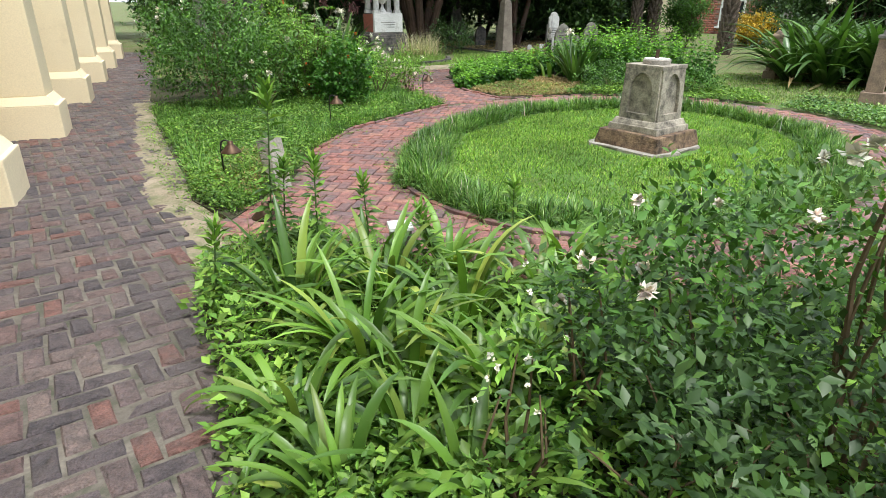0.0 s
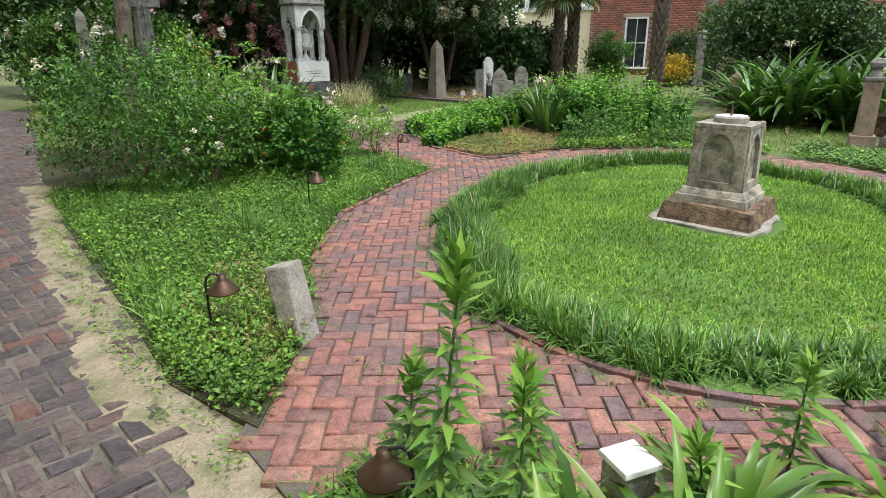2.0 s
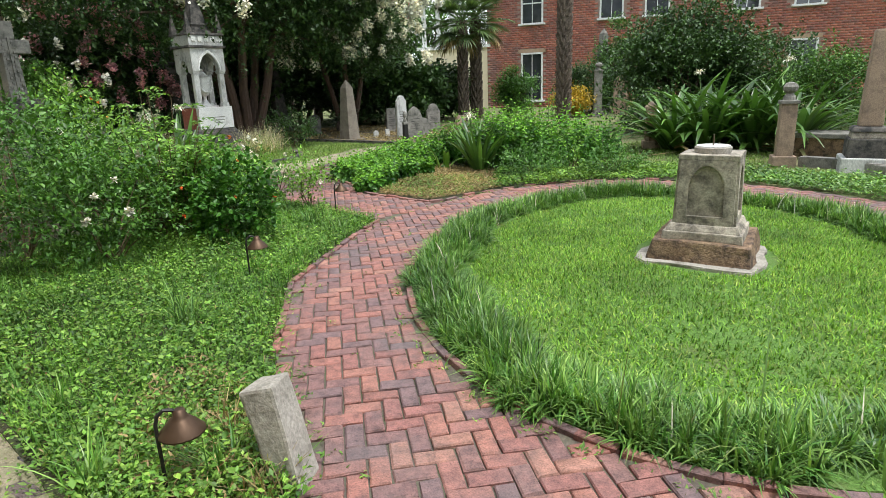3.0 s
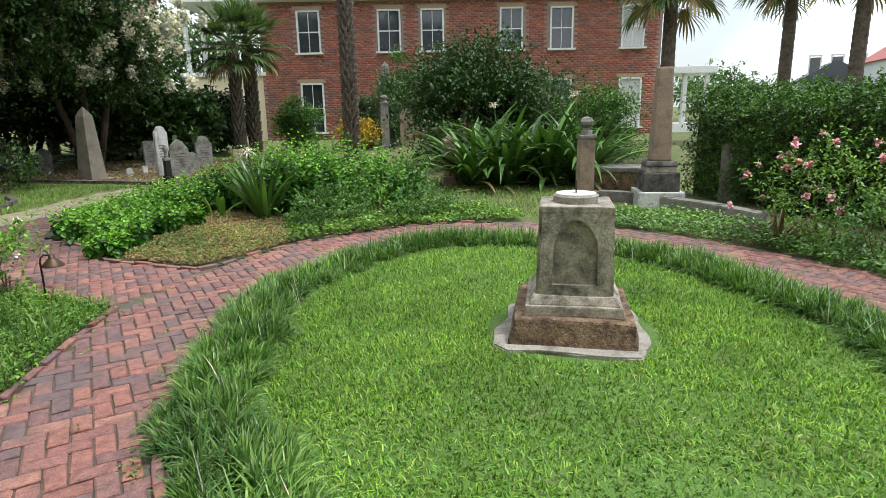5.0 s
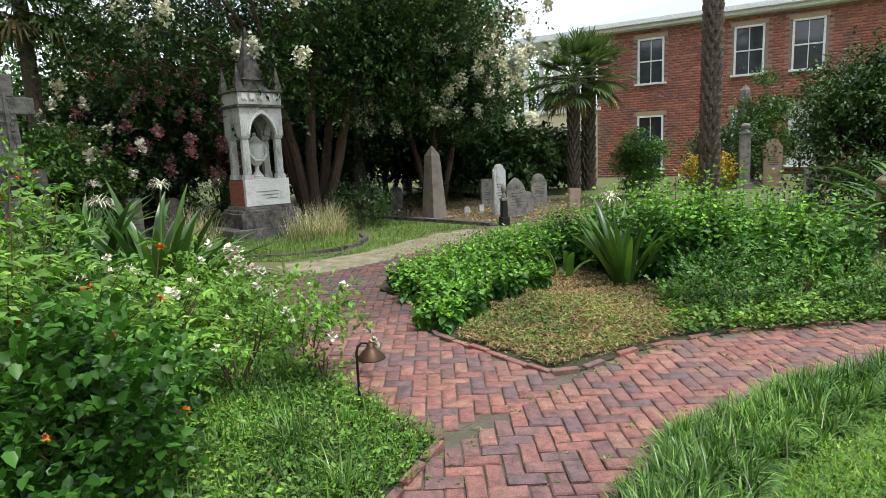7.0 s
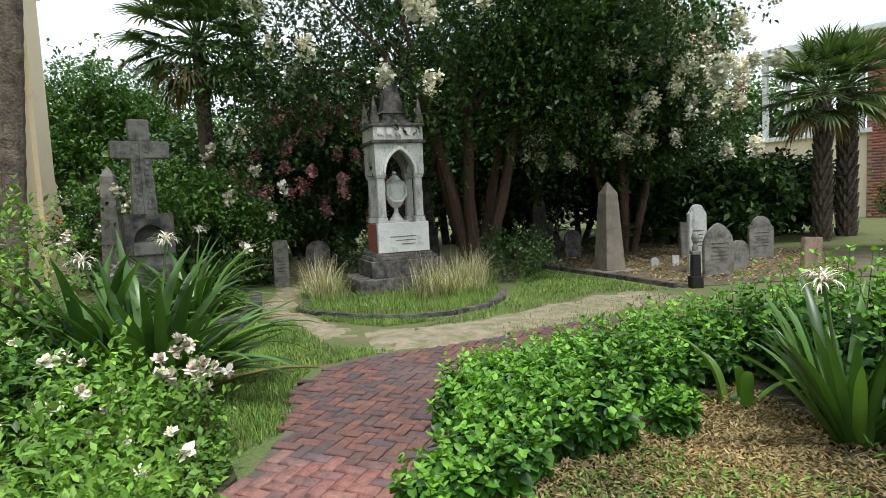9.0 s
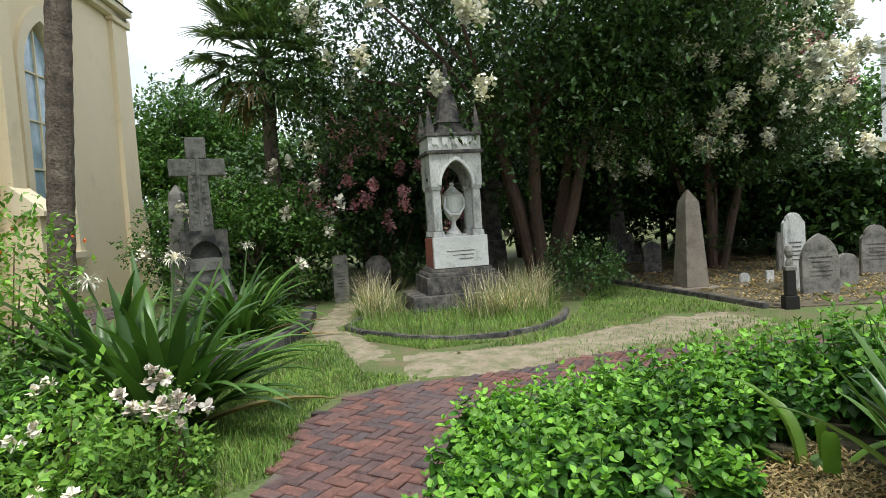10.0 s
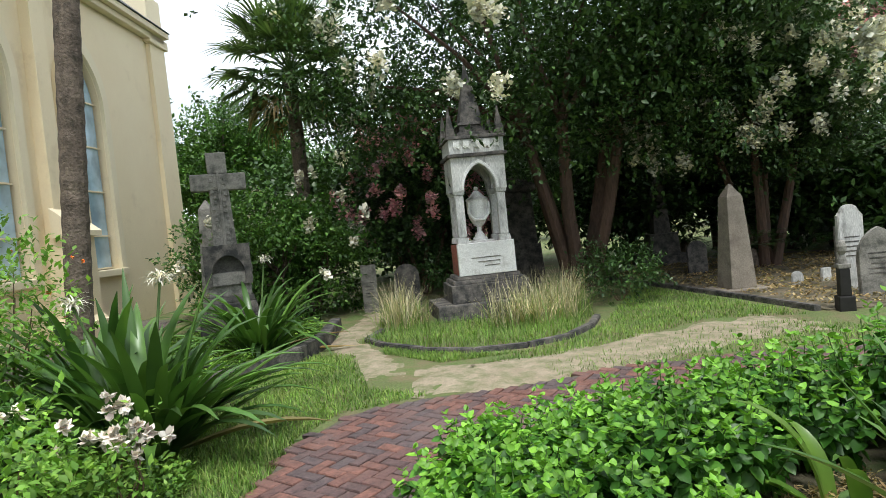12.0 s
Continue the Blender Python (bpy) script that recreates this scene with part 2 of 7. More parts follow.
L_LILY = leafy("lily_leaves", [(0.055, 0.13, 0.03), (0.08, 0.18, 0.035), (0.12, 0.24, 0.05), (0.045, 0.1, 0.025)], 0.36, 0.25, 0.5)
L_WEED = leafy("weed_leaves", [(0.085, 0.2, 0.03), (0.14, 0.29, 0.045), (0.24, 0.39, 0.07), (0.05, 0.125, 0.025)], 0.5, 0.3)
L_ROSE = leafy("rose_leaves", [(0.06, 0.15, 0.03), (0.08, 0.2, 0.035), (0.12, 0.26, 0.045), (0.05, 0.12, 0.025)], 0.42, 0.28)
L_FRESH = leafy("fresh_leaves", [(0.2, 0.4, 0.06), (0.16, 0.34, 0.05), (0.26, 0.44, 0.08), (0.12, 0.27, 0.04)], 0.5, 0.35)
L_BROAD = leafy("broad_leaves", [(0.045, 0.145, 0.018), (0.065, 0.195, 0.025), (0.1, 0.26, 0.034), (0.034, 0.105, 0.016)], 0.42, 0.32)
L_LIME = leafy("lime_shoot_leaves", [(0.17, 0.38, 0.045), (0.22, 0.45, 0.06), (0.13, 0.31, 0.04)], 0.45, 0.35)
L_STRAW = leafy("bleached_grass_blades", [(0.6, 0.54, 0.4), (0.68, 0.64, 0.5), (0.48, 0.42, 0.28), (0.4, 0.4, 0.22)], 0.8, 0.25)
L_DARK = leafy("dark_leaves", [(0.035, 0.08, 0.025), (0.05, 0.11, 0.03), (0.07, 0.14, 0.035), (0.03, 0.065, 0.022)], 0.45, 0.2)
L_HEDGE = leafy("hedge_leaves", [(0.055, 0.135, 0.028), (0.08, 0.19, 0.035), (0.13, 0.25, 0.05), (0.04, 0.1, 0.022)], 0.5, 0.22)
L_PALM = leafy("palm_leaves", [(0.09, 0.15, 0.05), (0.12, 0.2, 0.07), (0.07, 0.12, 0.04), (0.15, 0.22, 0.09)], 0.42, 0.22)
L_DRY = leafy("dry_leaves", [(0.36, 0.26, 0.14), (0.42, 0.34, 0.2), (0.27, 0.18, 0.09), (0.22, 0.22, 0.09)], 0.8, 0.25)
L_RED = leafy("purple_leaves", [(0.1, 0.05, 0.05), (0.16, 0.07, 0.07), (0.1, 0.11, 0.05), (0.2, 0.12, 0.11)], 0.4, 0.2)
L_YELLOW = leafy("yellow_leaves", [(0.5, 0.32, 0.03), (0.42, 0.3, 0.04), (0.6, 0.42, 0.05), (0.25, 0.24, 0.04)], 0.5, 0.3)
F_WHITE = leafy("white_petals", [(0.8, 0.78, 0.74), (0.74, 0.7, 0.66), (0.82, 0.8, 0.78)], 0.6, 0.08)
F_BLUSH = leafy("blush_petals", [(0.82, 0.74, 0.73), (0.84, 0.8, 0.78), (0.78, 0.6, 0.62)], 0.6, 0.08)
F_PINK = leafy("pink_petals", [(0.8, 0.42, 0.52), (0.76, 0.34, 0.45), (0.84, 0.58, 0.64)], 0.6, 0.08)
F_CREAM = leafy("cream_petals", [(0.82, 0.81, 0.74), (0.85, 0.84, 0.8), (0.78, 0.78, 0.66)], 0.6, 0.08)
F_ORANGE = leafy("orange_petals", [(0.8, 0.2, 0.03), (0.75, 0.12, 0.03), (0.8, 0.3, 0.05)], 0.6, 0.08)


# ---- mesh helpers ----
def mesh_of(bm, name, material, smooth=False):
    me = bpy.data.meshes.new(name)
    bm.normal_update()
    bm.to_mesh(me)
    bm.free()
    me.materials.append(material)
    if smooth:
        me.polygons.foreach_set("use_smooth", np.ones(len(me.polygons), bool))
    return me


def part(name, bm, material, parent=None, label="", smooth=False):
    """Links a bmesh as ONE mesh object under a thing or a part."""
    ob = new(name, mesh_of(bm, name, material, smooth))
    if parent is not None:
        ob.parent = parent
    if label:
        ob["label"] = label
    return ob


def raw(name, verts, faces, material, parent=None, smooth=False):
    """A mesh from arrays: verts (n, 3), faces (m, k), all faces with k corners."""
    me = bpy.data.meshes.new(name)
    verts = np.asarray(verts, np.float32)
    faces = np.asarray(faces, np.int32)
    m, k = faces.shape
    me.vertices.add(len(verts))
    me.vertices.foreach_set("co", verts.ravel())
    me.loops.add(m * k)
    me.loops.foreach_set("vertex_index", faces.ravel())
    me.polygons.add(m)
    me.polygons.foreach_set("loop_start", np.arange(0, m * k, k, dtype=np.int32))
    me.update(calc_edges=True)
    me.materials.append(material)
    if smooth:
        me.polygons.foreach_set("use_smooth", np.ones(m, bool))
    ob = new(name, me)
    if parent is not None:
        ob.parent = parent
    return ob


def thing(name, x, y, z=0.0, turn=0.0, label="", category="", group="", kind=""):
    """An Empty at the thing's base, turned about the upright."""
    ob = new(name)
    ob.empty_display_size = 0.1
    ob.matrix_basis = pose(x, y, z, 0, 0, turn)
    return tagged(ob, label, category, group, kind)


def box(bm, x, y, z0, sx, sy, h, top=1.0, bevel=0.0, dx=0.0, dy=0.0):
    """A block on z0, its top scaled by top and shifted, with bevelled edges."""
    v = []
    for zz, k, ox, oy in ((z0, 1.0, 0, 0), (z0 + h, top, dx, dy)):
        for ax, ay in ((-1, -1), (1, -1), (1, 1), (-1, 1)):
            v.append(bm.verts.new((x + ox + ax * sx * k / 2, y + oy + ay * sy * k / 2, zz)))
    f = [bm.faces.new([v[3], v[2], v[1], v[0]]), bm.faces.new(v[4:8])]
    for i in range(4):
        j = (i + 1) % 4
        f.append(bm.faces.new([v[i], v[j], v[j + 4], v[i + 4]]))
    if bevel:
        es = {e for q in f for e in q.edges}
        bmesh.ops.bevel(bm, geom=list(es), offset=bevel, segments=2, affect="EDGES", profile=0.6)
    return f


def prism(bm, outline, z0, z1, bevel=0.0):
    """An outline in plan, raised from z0 to z1."""
    a = [bm.verts.new((x, y, z0)) for x, y in outline]
    b = [bm.verts.new((x, y, z1)) for x, y in outline]
    n = len(a)
    f = [bm.faces.new(a[::-1]), bm.faces.new(b)]
    for i in range(n):
        j = (i + 1) % n
        f.append(bm.faces.new([a[i], a[j], b[j], b[i]]))
    if bevel:
        bmesh.ops.bevel(bm, geom=list({e for e in f[1].edges}), offset=bevel, segments=2, affect="EDGES")
    return f


def slab(bm, outline, y0, y1, bevel=0.0):
    """An outline in x and z (an upright plate), thick from y0 to y1."""
    a = [bm.verts.new((x, y0, z)) for x, z in outline]
    b = [bm.verts.new((x, y1, z)) for x, z in outline]
    n = len(a)
    f = [bm.faces.new(a), bm.faces.new(b[::-1])]
    for i in range(n):
        j = (i + 1) % n
        f.append(bm.faces.new([a[j], a[i], b[i], b[j]]))
    if bevel:
        bmesh.ops.bevel(bm, geom=list({e for q in f[:2] for e in q.edges}), offset=bevel, segments=2, affect="EDGES")
    return f


def lathe(bm, profile, seg=16, x=0.0, y=0.0, squash=1.0):
    """A turned shape from (radius, height) pairs."""
    rings = []
    for r, z in profile:
        rings.append([bm.verts.new((x + r * math.cos(2 * math.pi * i / seg), y + squash * r * math.sin(2 * math.pi * i / seg), z)) for i in range(seg)])
    for a, b in zip(rings, rings[1:]):
        for i in range(seg):
            j = (i + 1) % seg
            bm.faces.new([a[i], a[j], b[j], b[i]])
    bm.faces.new(rings[0][::-1])
    bm.faces.new(rings[-1])


def tube(bm, pts, radii, seg=8):
    """A tapering limb along a line of points."""
    rings = []
    for i, p in enumerate(pts):
        p = Vector(p)
        d = (Vector(pts[min(i + 1, len(pts) - 1)]) - Vector(pts[max(i - 1, 0)])).normalized()
        a = d.cross(Vector((0.3, 1, 0.2))).normalized()
        b = d.cross(a)
        r = radii[i] if not isinstance(radii, (int, float)) else radii
        rings.append([bm.verts.new(p + r * (math.cos(2 * math.pi * k / seg) * a + math.sin(2 * math.pi * k / seg) * b)) for k in range(seg)])
    for a, b in zip(rings, rings[1:]):
        for k in range(seg):
            j = (k + 1) % seg
            bm.faces.new([a[k], a[j], b[j], b[k]])
    bm.faces.new(rings[0][::-1])
    bm.faces.new(rings[-1])


def roughen(bm, amount, scale=4.0, cuts=0):
    """Wears the edges: shifts vertices by smooth noise."""
    if cuts:
        bmesh.ops.subdivide_edges(bm, edges=bm.edges[:], cuts=cuts, use_grid_fill=True)
    for v in bm.verts:
        v.co += amount * noise.noise_vector(v.co * scale)


# ---- plan ----
CX, CY = 2.18, 6.93           # middle of the oval lawn
LONG, SHORT, AXIS = 3.24, 2.38, radians(58.6)   # half axes of its curb, turn of the long one
O_LAWN, O_PATH = -0.62, 0.98  # the mown lawn's and the path's edge, measured out from the curb


def oval_r(off, a):
    """Distance from the lawn's middle to the oval that lies off metres outside the curb, in the direction a."""
    return 1 / np.sqrt((np.cos(a - AXIS) / (LONG + off)) ** 2 + (np.sin(a - AXIS) / (SHORT + off)) ** 2)


def oval(off, a0, a1, n):
    out = []
    for i in range(n + 1):
        a = radians(a0 + (a1 - a0) * i / n)
        r = float(oval_r(off, a))
        out.append((CX + r * math.cos(a), CY + r * math.sin(a)))
    return out


def oval_off(x, y):
    """How far a place lies outside the curb (inside: negative)."""
    d, a = math.hypot(x - CX, y - CY), math.atan2(y - CY, x - CX)
    lo, hi = -2.3, 12.0
    for _ in range(16):
        m = (lo + hi) / 2
        if oval_r(m, a) < d:
            lo = m
        else:
            hi = m
    return (lo + hi) / 2


def inside(outline, x, y):
    hit = False
    n = len(outline)
    for i in range(n):
        (x0, y0), (x1, y1) = outline[i], outline[(i + 1) % n]
        if (y0 > y) != (y1 > y) and x < (x1 - x0) * (y - y0) / (y1 - y0) + x0:
            hit = not hit
    return hit


BRANCH = [(0.95, 10.5), (0.35, 11.6), (0.3, 12.6), (0.2, 13.2), (-0.05, 13.75), (0.2, 14.2), (1.0, 14.75), (2.3, 15.6), (3.6, 16.4),
          (3.2, 17.2), (1.6, 16.5), (0.85, 16.1), (0.0, 15.35), (-0.7, 14.95), (-1.2, 14.4), (-1.22, 13.7), (-0.9, 12.85), (-0.8, 12.2),
          (-0.8, 11.4), (0.05, 9.75)]
LEFT_BED = [(-1.62, 4.25), (-1.42, 5.2), (-1.45, 6.4), (-1.2, 7.75), (-0.35, 9.15), (0.05, 9.72), (-0.82, 11.4), (-0.85, 12.1), (-1.1, 12.4),
            (-2.6, 12.6), (-5.2, 12.6), (-6.3, 13.2), (-4.5, 9.1), (-2.5, 5.5), (-2.1, 4.7)]
V_BED = [(0.98, 10.5)] + oval(O_PATH + 0.02, 106, 50, 12) + [(5.6, 11.3), (5.3, 13.3), (4.2, 15.4), (2.3, 15.55), (1.0, 14.7), (0.25, 14.15), (0.0, 13.75), (0.25, 13.2), (0.34, 12.6), (0.4, 11.6)]
FRONT_BED = [(-0.55, 1.2), (-0.95, 2.1), (-1.25, 2.7), (-1.45, 3.3), (-1.4, 3.7), (-1.05, 3.9)] + oval(O_PATH + 0.1, 222, 300, 12) + [(4.6, 1.2), (2.0, 0.9), (0.3, 0.75)]
U = Vector((-0.4, 0.9165, 0))   # along the church's wall
N = Vector((0.9165, 0.4, 0))    # out of it
A0 = Vector((-3.7, 5.02, 0))    # foot of a buttress


CORNER = [(-1.7, 4.2), (-1.45, 5.3), (-0.9, 5.0), (-0.55, 4.1), (-1.05, 3.92), (-1.42, 3.72)]


def in_path(x, y):
    if inside(LEFT_BED, x, y):
        return False
    return 0.06 < oval_off(x, y) < O_PATH + (0.12 if y < 6 else 0.0) or inside(BRANCH, x, y) or inside(CORNER, x, y)


def walk_edge(y):
    """x of the church walk's garden side at y."""
    return float(np.interp(y, [-3, 1.2, 1.8, 3.2, 4.2, 5.5, 9.1, 14.3, 22], [1.2, -0.55, -0.78, -1.5, -2.0, -2.54, -4.5, -6.87, -10.3]))


def church_edge(y):
    return A0.x - 0.75 * N.x + (y - A0.y + 0.75 * N.y) * U.x / U.y


def in_walk(x, y):
    return -2.5 < y < 20 and church_edge(y) - 0.1 < x < walk_edge(y)


# ---- ground ----
bm = bmesh.new()
bmesh.ops.create_grid(bm, x_segments=8, y_segments=8, size=450)
ground = part("ground", bm, M_GROUND)
tagged(ground, "thin patchy grass and bare earth of the churchyard", "ground", kind="structure")


def flat(name, outline, z0, z1, material, label, category):
    bm = bmesh.new()
    prism(bm, outline, z0, z1)
    return tagged(part(name, bm, material), label, category, kind="structure")


flat("lawn", oval(-0.02, 0, 352, 44), -0.02, 0.035, M_TURF, "oval mown green lawn inside a brick curb", "lawn")
flat("bed_soil_left", LEFT_BED, -0.02, 0.034, M_SOIL, "dark soil of a weedy flower bed", "flower bed")
flat("bed_soil_middle", V_BED, -0.02, 0.036, M_SOIL, "dark soil of a wedge-shaped flower bed", "flower bed")
flat("bed_soil_front", FRONT_BED, -0.02, 0.038, M_SOIL, "dark soil of a planted flower bed", "flower bed")


def drift(name, line, half, top, material, label, category, seed, cells=0.06):
    """Loose soil heaped along a line: thickest in the middle, frayed at its edges, broken by low spots."""
    pts = [Vector((x, y, 0)) for x, y in line]
    seg = [(b - a).length for a, b in zip(pts, pts[1:])]
    n = max(8, int(sum(seg) / cells))
    m = 18
    V = []
    for i in range(n + 1):
        d = sum(seg) * i / n
        k = 0
        while k < len(seg) - 1 and d > seg[k]:
            d -= seg[k]
            k += 1
        c = pts[k].lerp(pts[k + 1], min(1, d / seg[k]))
        t = (pts[min(k + 2, len(pts) - 1)] - pts[max(k - 1, 0)]).normalized()
        s = Vector((-t.y, t.x, 0))
        ends = min(1.0, 6.0 * i / n, 6.0 * (n - i) / n)
        for j in range(m + 1):
            u = 2 * j / m - 1
            p = c + s * u * half * (1 + 0.35 * noise.noise(Vector((i * 0.11, seed, u))))
            z = top * (1 - abs(u) ** 2.2 * 1.7) * ends + 0.016 * noise.noise(p * 4 + Vector((0, 0, seed))) + 0.008 * noise.noise(p * 13)
            V.append((p.x, p.y, z))
    F = [[i * (m + 1) + j, i * (m + 1) + j + 1, (i + 1) * (m + 1) + j + 1, (i + 1) * (m + 1) + j] for i in range(n) for j in range(m)]
    return tagged(raw(name, V, F, material, None, True), label, category, kind="structure")


drift("sand_strip", [(-1.5, 3.5), (-1.95, 4.2), (-2.45, 5.0), (-2.85, 5.75), (-3.7, 7.3), (-4.7, 9.4), (-5.4, 10.8)], 0.33, 0.043, M_SAND, "pale sandy strip washed over the brick walk", "sand", 3)
drift("sand_path", [(-4.3, 20.2), (-3.75, 18.6), (-3.3, 17.4), (-2.6, 16.7), (-1.9, 16.1), (-1.6, 15.5)], 0.32, 0.02, M_SAND, "worn bare sandy footpath through thin grass", "footpath", 5)
drift("sand_path", [(-1.2, 15.6), (-0.5, 15.75), (0.3, 16.3), (1.1, 17.2), (1.9, 18.0), (2.7, 18.5)], 0.68, 0.03, M_SAND, "worn bare sandy footpath through thin grass", "footpath", 8)
path_bed = tagged(new("path"), "old red brick path laid in herringbone", "brick path", kind="structure")
bm = bmesh.new()
a, b = oval(0.05, 0, 360, 60), oval(O_PATH + 0.1, 0, 360, 60)
va, vb = [bm.verts.new((*p, 0.022)) for p in a[:-1]], [bm.verts.new((*p, 0.022)) for p in b[:-1]]
for i in range(60):
    bm.faces.new([va[i], vb[i], vb[(i + 1) % 60], va[(i + 1) % 60]])
part("joint_sand", bm, M_JOINT, path_bed)
bm = bmesh.new()
prism(bm, BRANCH, -0.02, 0.0235)
part("joint_sand", bm, M_JOINT, path_bed)
bm = bmesh.new()
prism(bm, CORNER, -0.02, 0.025)
part("joint_sand", bm, M_JOINT, path_bed)
church_walk = tagged(new("walk"), "worn purplish brick walk laid in herringbone beside the church", "brick walk", kind="structure")
bm = bmesh.new()
ys = [-2.5 + 1.25 * i for i in range(19)]
prism(bm, [(church_edge(y) - 0.2, y) for y in ys] + [(walk_edge(y), y) for y in ys[::-1]], -0.02, 0.026)
part("joint_sand", bm, M_WALK_JOINT, church_walk)


# ---- church ----
def church():
    th = thing("church", A0.x, A0.y, 0, math.degrees(math.atan2(U.y, U.x)), "cream stucco church side with stepped buttresses and tall pointed windows", "church", kind="structure")
    # local x runs along the wall, local y out of it is negative
    back, eave = 0.75, 7.7
    s1, bay = 19.3, 2.85

    def lancet(cx, w, z0, spring, n=8):
        r = w * 1.0
        pts = [(cx - w / 2, z0), (cx + w / 2, z0)]
        top = math.sqrt(r * r - (r - w / 2) ** 2)
        full = math.acos((r - w / 2) / r)
        for i in range(n + 1):
            q = full * i / n
            pts.append((cx + w / 2 - r + r * math.cos(q), spring + r * math.sin(q)))
        for i in range(n - 1, -1, -1):
            q = full * i / n
            pts.append((cx - w / 2 + r - r * math.cos(q), spring + r * math.sin(q)))
        return pts

    # wall built bay by bay round its window openings
    zs, sp, w = 1.35, 5.0, 1.4
    bays = [k for k in range(-3, 6)]
    bm = bmesh.new()
    for k in bays:
        c = k * bay + bay / 2 - 0.27
        x0, x1 = c - bay / 2, c + bay / 2
        o = lancet(c, w, zs, sp)
        for y, flip in ((back, False), (back + 0.5, True)):
            for quad in ([(x0, 0), (x1, 0), (c + w / 2, zs), (c - w / 2, zs)], [(x0, 0), (c - w / 2, zs), (c - w / 2, sp), (x0, eave)], [(c + w / 2, zs), (x1, 0), (x1, eave), (c + w / 2, sp)]):
                vs = [bm.verts.new((px, y, pz)) for px, pz in (quad[::-1] if flip else quad)]
                bm.faces.new(vs)
            arch = o[2:]
            half = len(arch) // 2
            rt, lf = arch[:half + 1], arch[half:]
            vs = [bm.verts.new((px, y, pz)) for px, pz in [(x1, eave)] + [(c, eave)] + rt[::-1]]
            bm.faces.new(vs[::-1] if flip else vs)
            vs = [bm.verts.new((px, y, pz)) for px, pz in [(c, eave), (x0, eave)] + lf[::-1]]
            bm.faces.new(vs[::-1] if flip else vs)
        for (ax, az), (bx, bz) in zip(o, o[1:] + o[:1]):
            vs = [bm.verts.new(p) for p in ((ax, back, az), (bx, back, bz), (bx, back + 0.5, bz), (ax, back + 0.5, az))]
            bm.faces.new(vs)
    x_end = bays[-1] * bay + bay - 0.27
    x_start = bays[0] * bay - 0.27
    box(bm, (x_end + s1) / 2, back + 0.25, 0, s1 - x_end, 0.5, eave)
    box(bm, (x_start + x_end + s1 - x_end) / 2, back + 9, 0, s1 - x_start, 0.5, eave)
    box(bm, s1 - 0.25, back + 4.7, 0, 0.5, 8.2, eave)
    box(bm, x_start + 0.25, back + 4.7, 0, 0.5, 8.2, eave)
    wall = part("wall", bm, M_STUCCO, th)
    for k in bays:
        c = k * bay + bay / 2 - 0.27
        win = part("window", (lambda q: (slab(q, lancet(c, w - 0.12, zs + 0.05, sp), back + 0.13, back + 0.15), q)[1])(bmesh.new()), M_CHURCH_GLASS, th, "leaded glass with the sky's blue reflection painted in")
        bm = bmesh.new()
        for z in (zs + 0.02, 2.1, 3.1, 4.1, 5.1):
            box(bm, c, back + 0.11, z, w - 0.06, 0.05, 0.035)
        box(bm, c, back + 0.11, zs, 0.04, 0.05, 4.7)
        part("mullion", bm, M_STUCCO_TRIM, win)
        bm = bmesh.new()
        o, i_ = lancet(c, w + 0.42, zs, sp), lancet(c, w + 0.02, zs, sp)
        for y0, y1, oo, ii in ((back - 0.09, back + 0.02, o, i_),):
            fo, fi = [bm.verts.new((x, y0, z)) for x, z in oo[1:] + oo[:1]], [bm.verts.new((x, y0, z)) for x, z in ii[1:] + ii[:1]]
            bo, bi = [bm.verts.new((x, y1, z)) for x, z in oo[1:] + oo[:1]], [bm.verts.new((x, y1 + 0.2, z)) for x, z in ii[1:] + ii[:1]]
            for q in range(len(fo) - 1):
                bm.faces.new([fo[q + 1], fo[q], fi[q], fi[q + 1]])
                bm.faces.new([fo[q], fo[q + 1], bo[q + 1], bo[q]])
                bm.faces.new([fi[q + 1], fi[q], bi[q], bi[q + 1]])
        part("hood_mould", bm, M_STUCCO_TRIM, win)
        bm = bmesh.new()
        box(bm, c, back - 0.06, zs - 0.16, w + 0.3, 0.2, 0.16, 1, 0.02)
        part("window_sill", bm, M_STUCCO_TRIM, win)
    for k in range(-3, 6):
        x = k * bay - 0.27
        bm = bmesh.new()
        # plinth with a sloped shoulder, shaft, sloped cap
        box(bm, x, back / 2 + 0.0, 0, 0.62, back + 0.06, 0.42, 1, 0.015)
        box(bm, x, back / 2 + 0.02, 0.42, 0.62, back + 0.02, 0.1, 0.84)
        box(bm, x, back / 2 + 0.05, 0.52, 0.5, back - 0.06, 1.6, 1, 0.012)
        box(bm, x, back - 0.1, 2.1, 0.4, 0.25, 5.0, 1, 0.012)
        b = part("buttress", bm, M_STUCCO, th)
        bm = bmesh.new()
        v = [bm.verts.new(p) for p in ((x - 0.32, -0.04, 2.08), (x + 0.32, -0.04, 2.08), (x + 0.32, -0.04, 2.18), (x - 0.32, -0.04, 2.18),
                                      (x - 0.32, back - 0.2, 2.08), (x + 0.32, back - 0.2, 2.08), (x + 0.32, back - 0.2, 2.66), (x - 0.32, back - 0.2, 2.66))]
        for q in ((0, 1, 2, 3), (5, 4, 7, 6), (3, 2, 6, 7), (1, 0, 4, 5), (4, 0, 3, 7), (1, 5, 6, 2)):
            bm.faces.new([v[i] for i in q])
        part("cap", bm, M_STUCCO_TRIM, b)
    bm = bmesh.new()
    box(bm, (x_start + s1) / 2, back - 0.05, eave - 0.3, s1 - x_start, 0.3, 0.16, 1, 0.02)
    box(bm, (x_start + s1) / 2, back - 0.12, eave - 0.14, s1 - x_start, 0.46, 0.16, 1, 0.02)
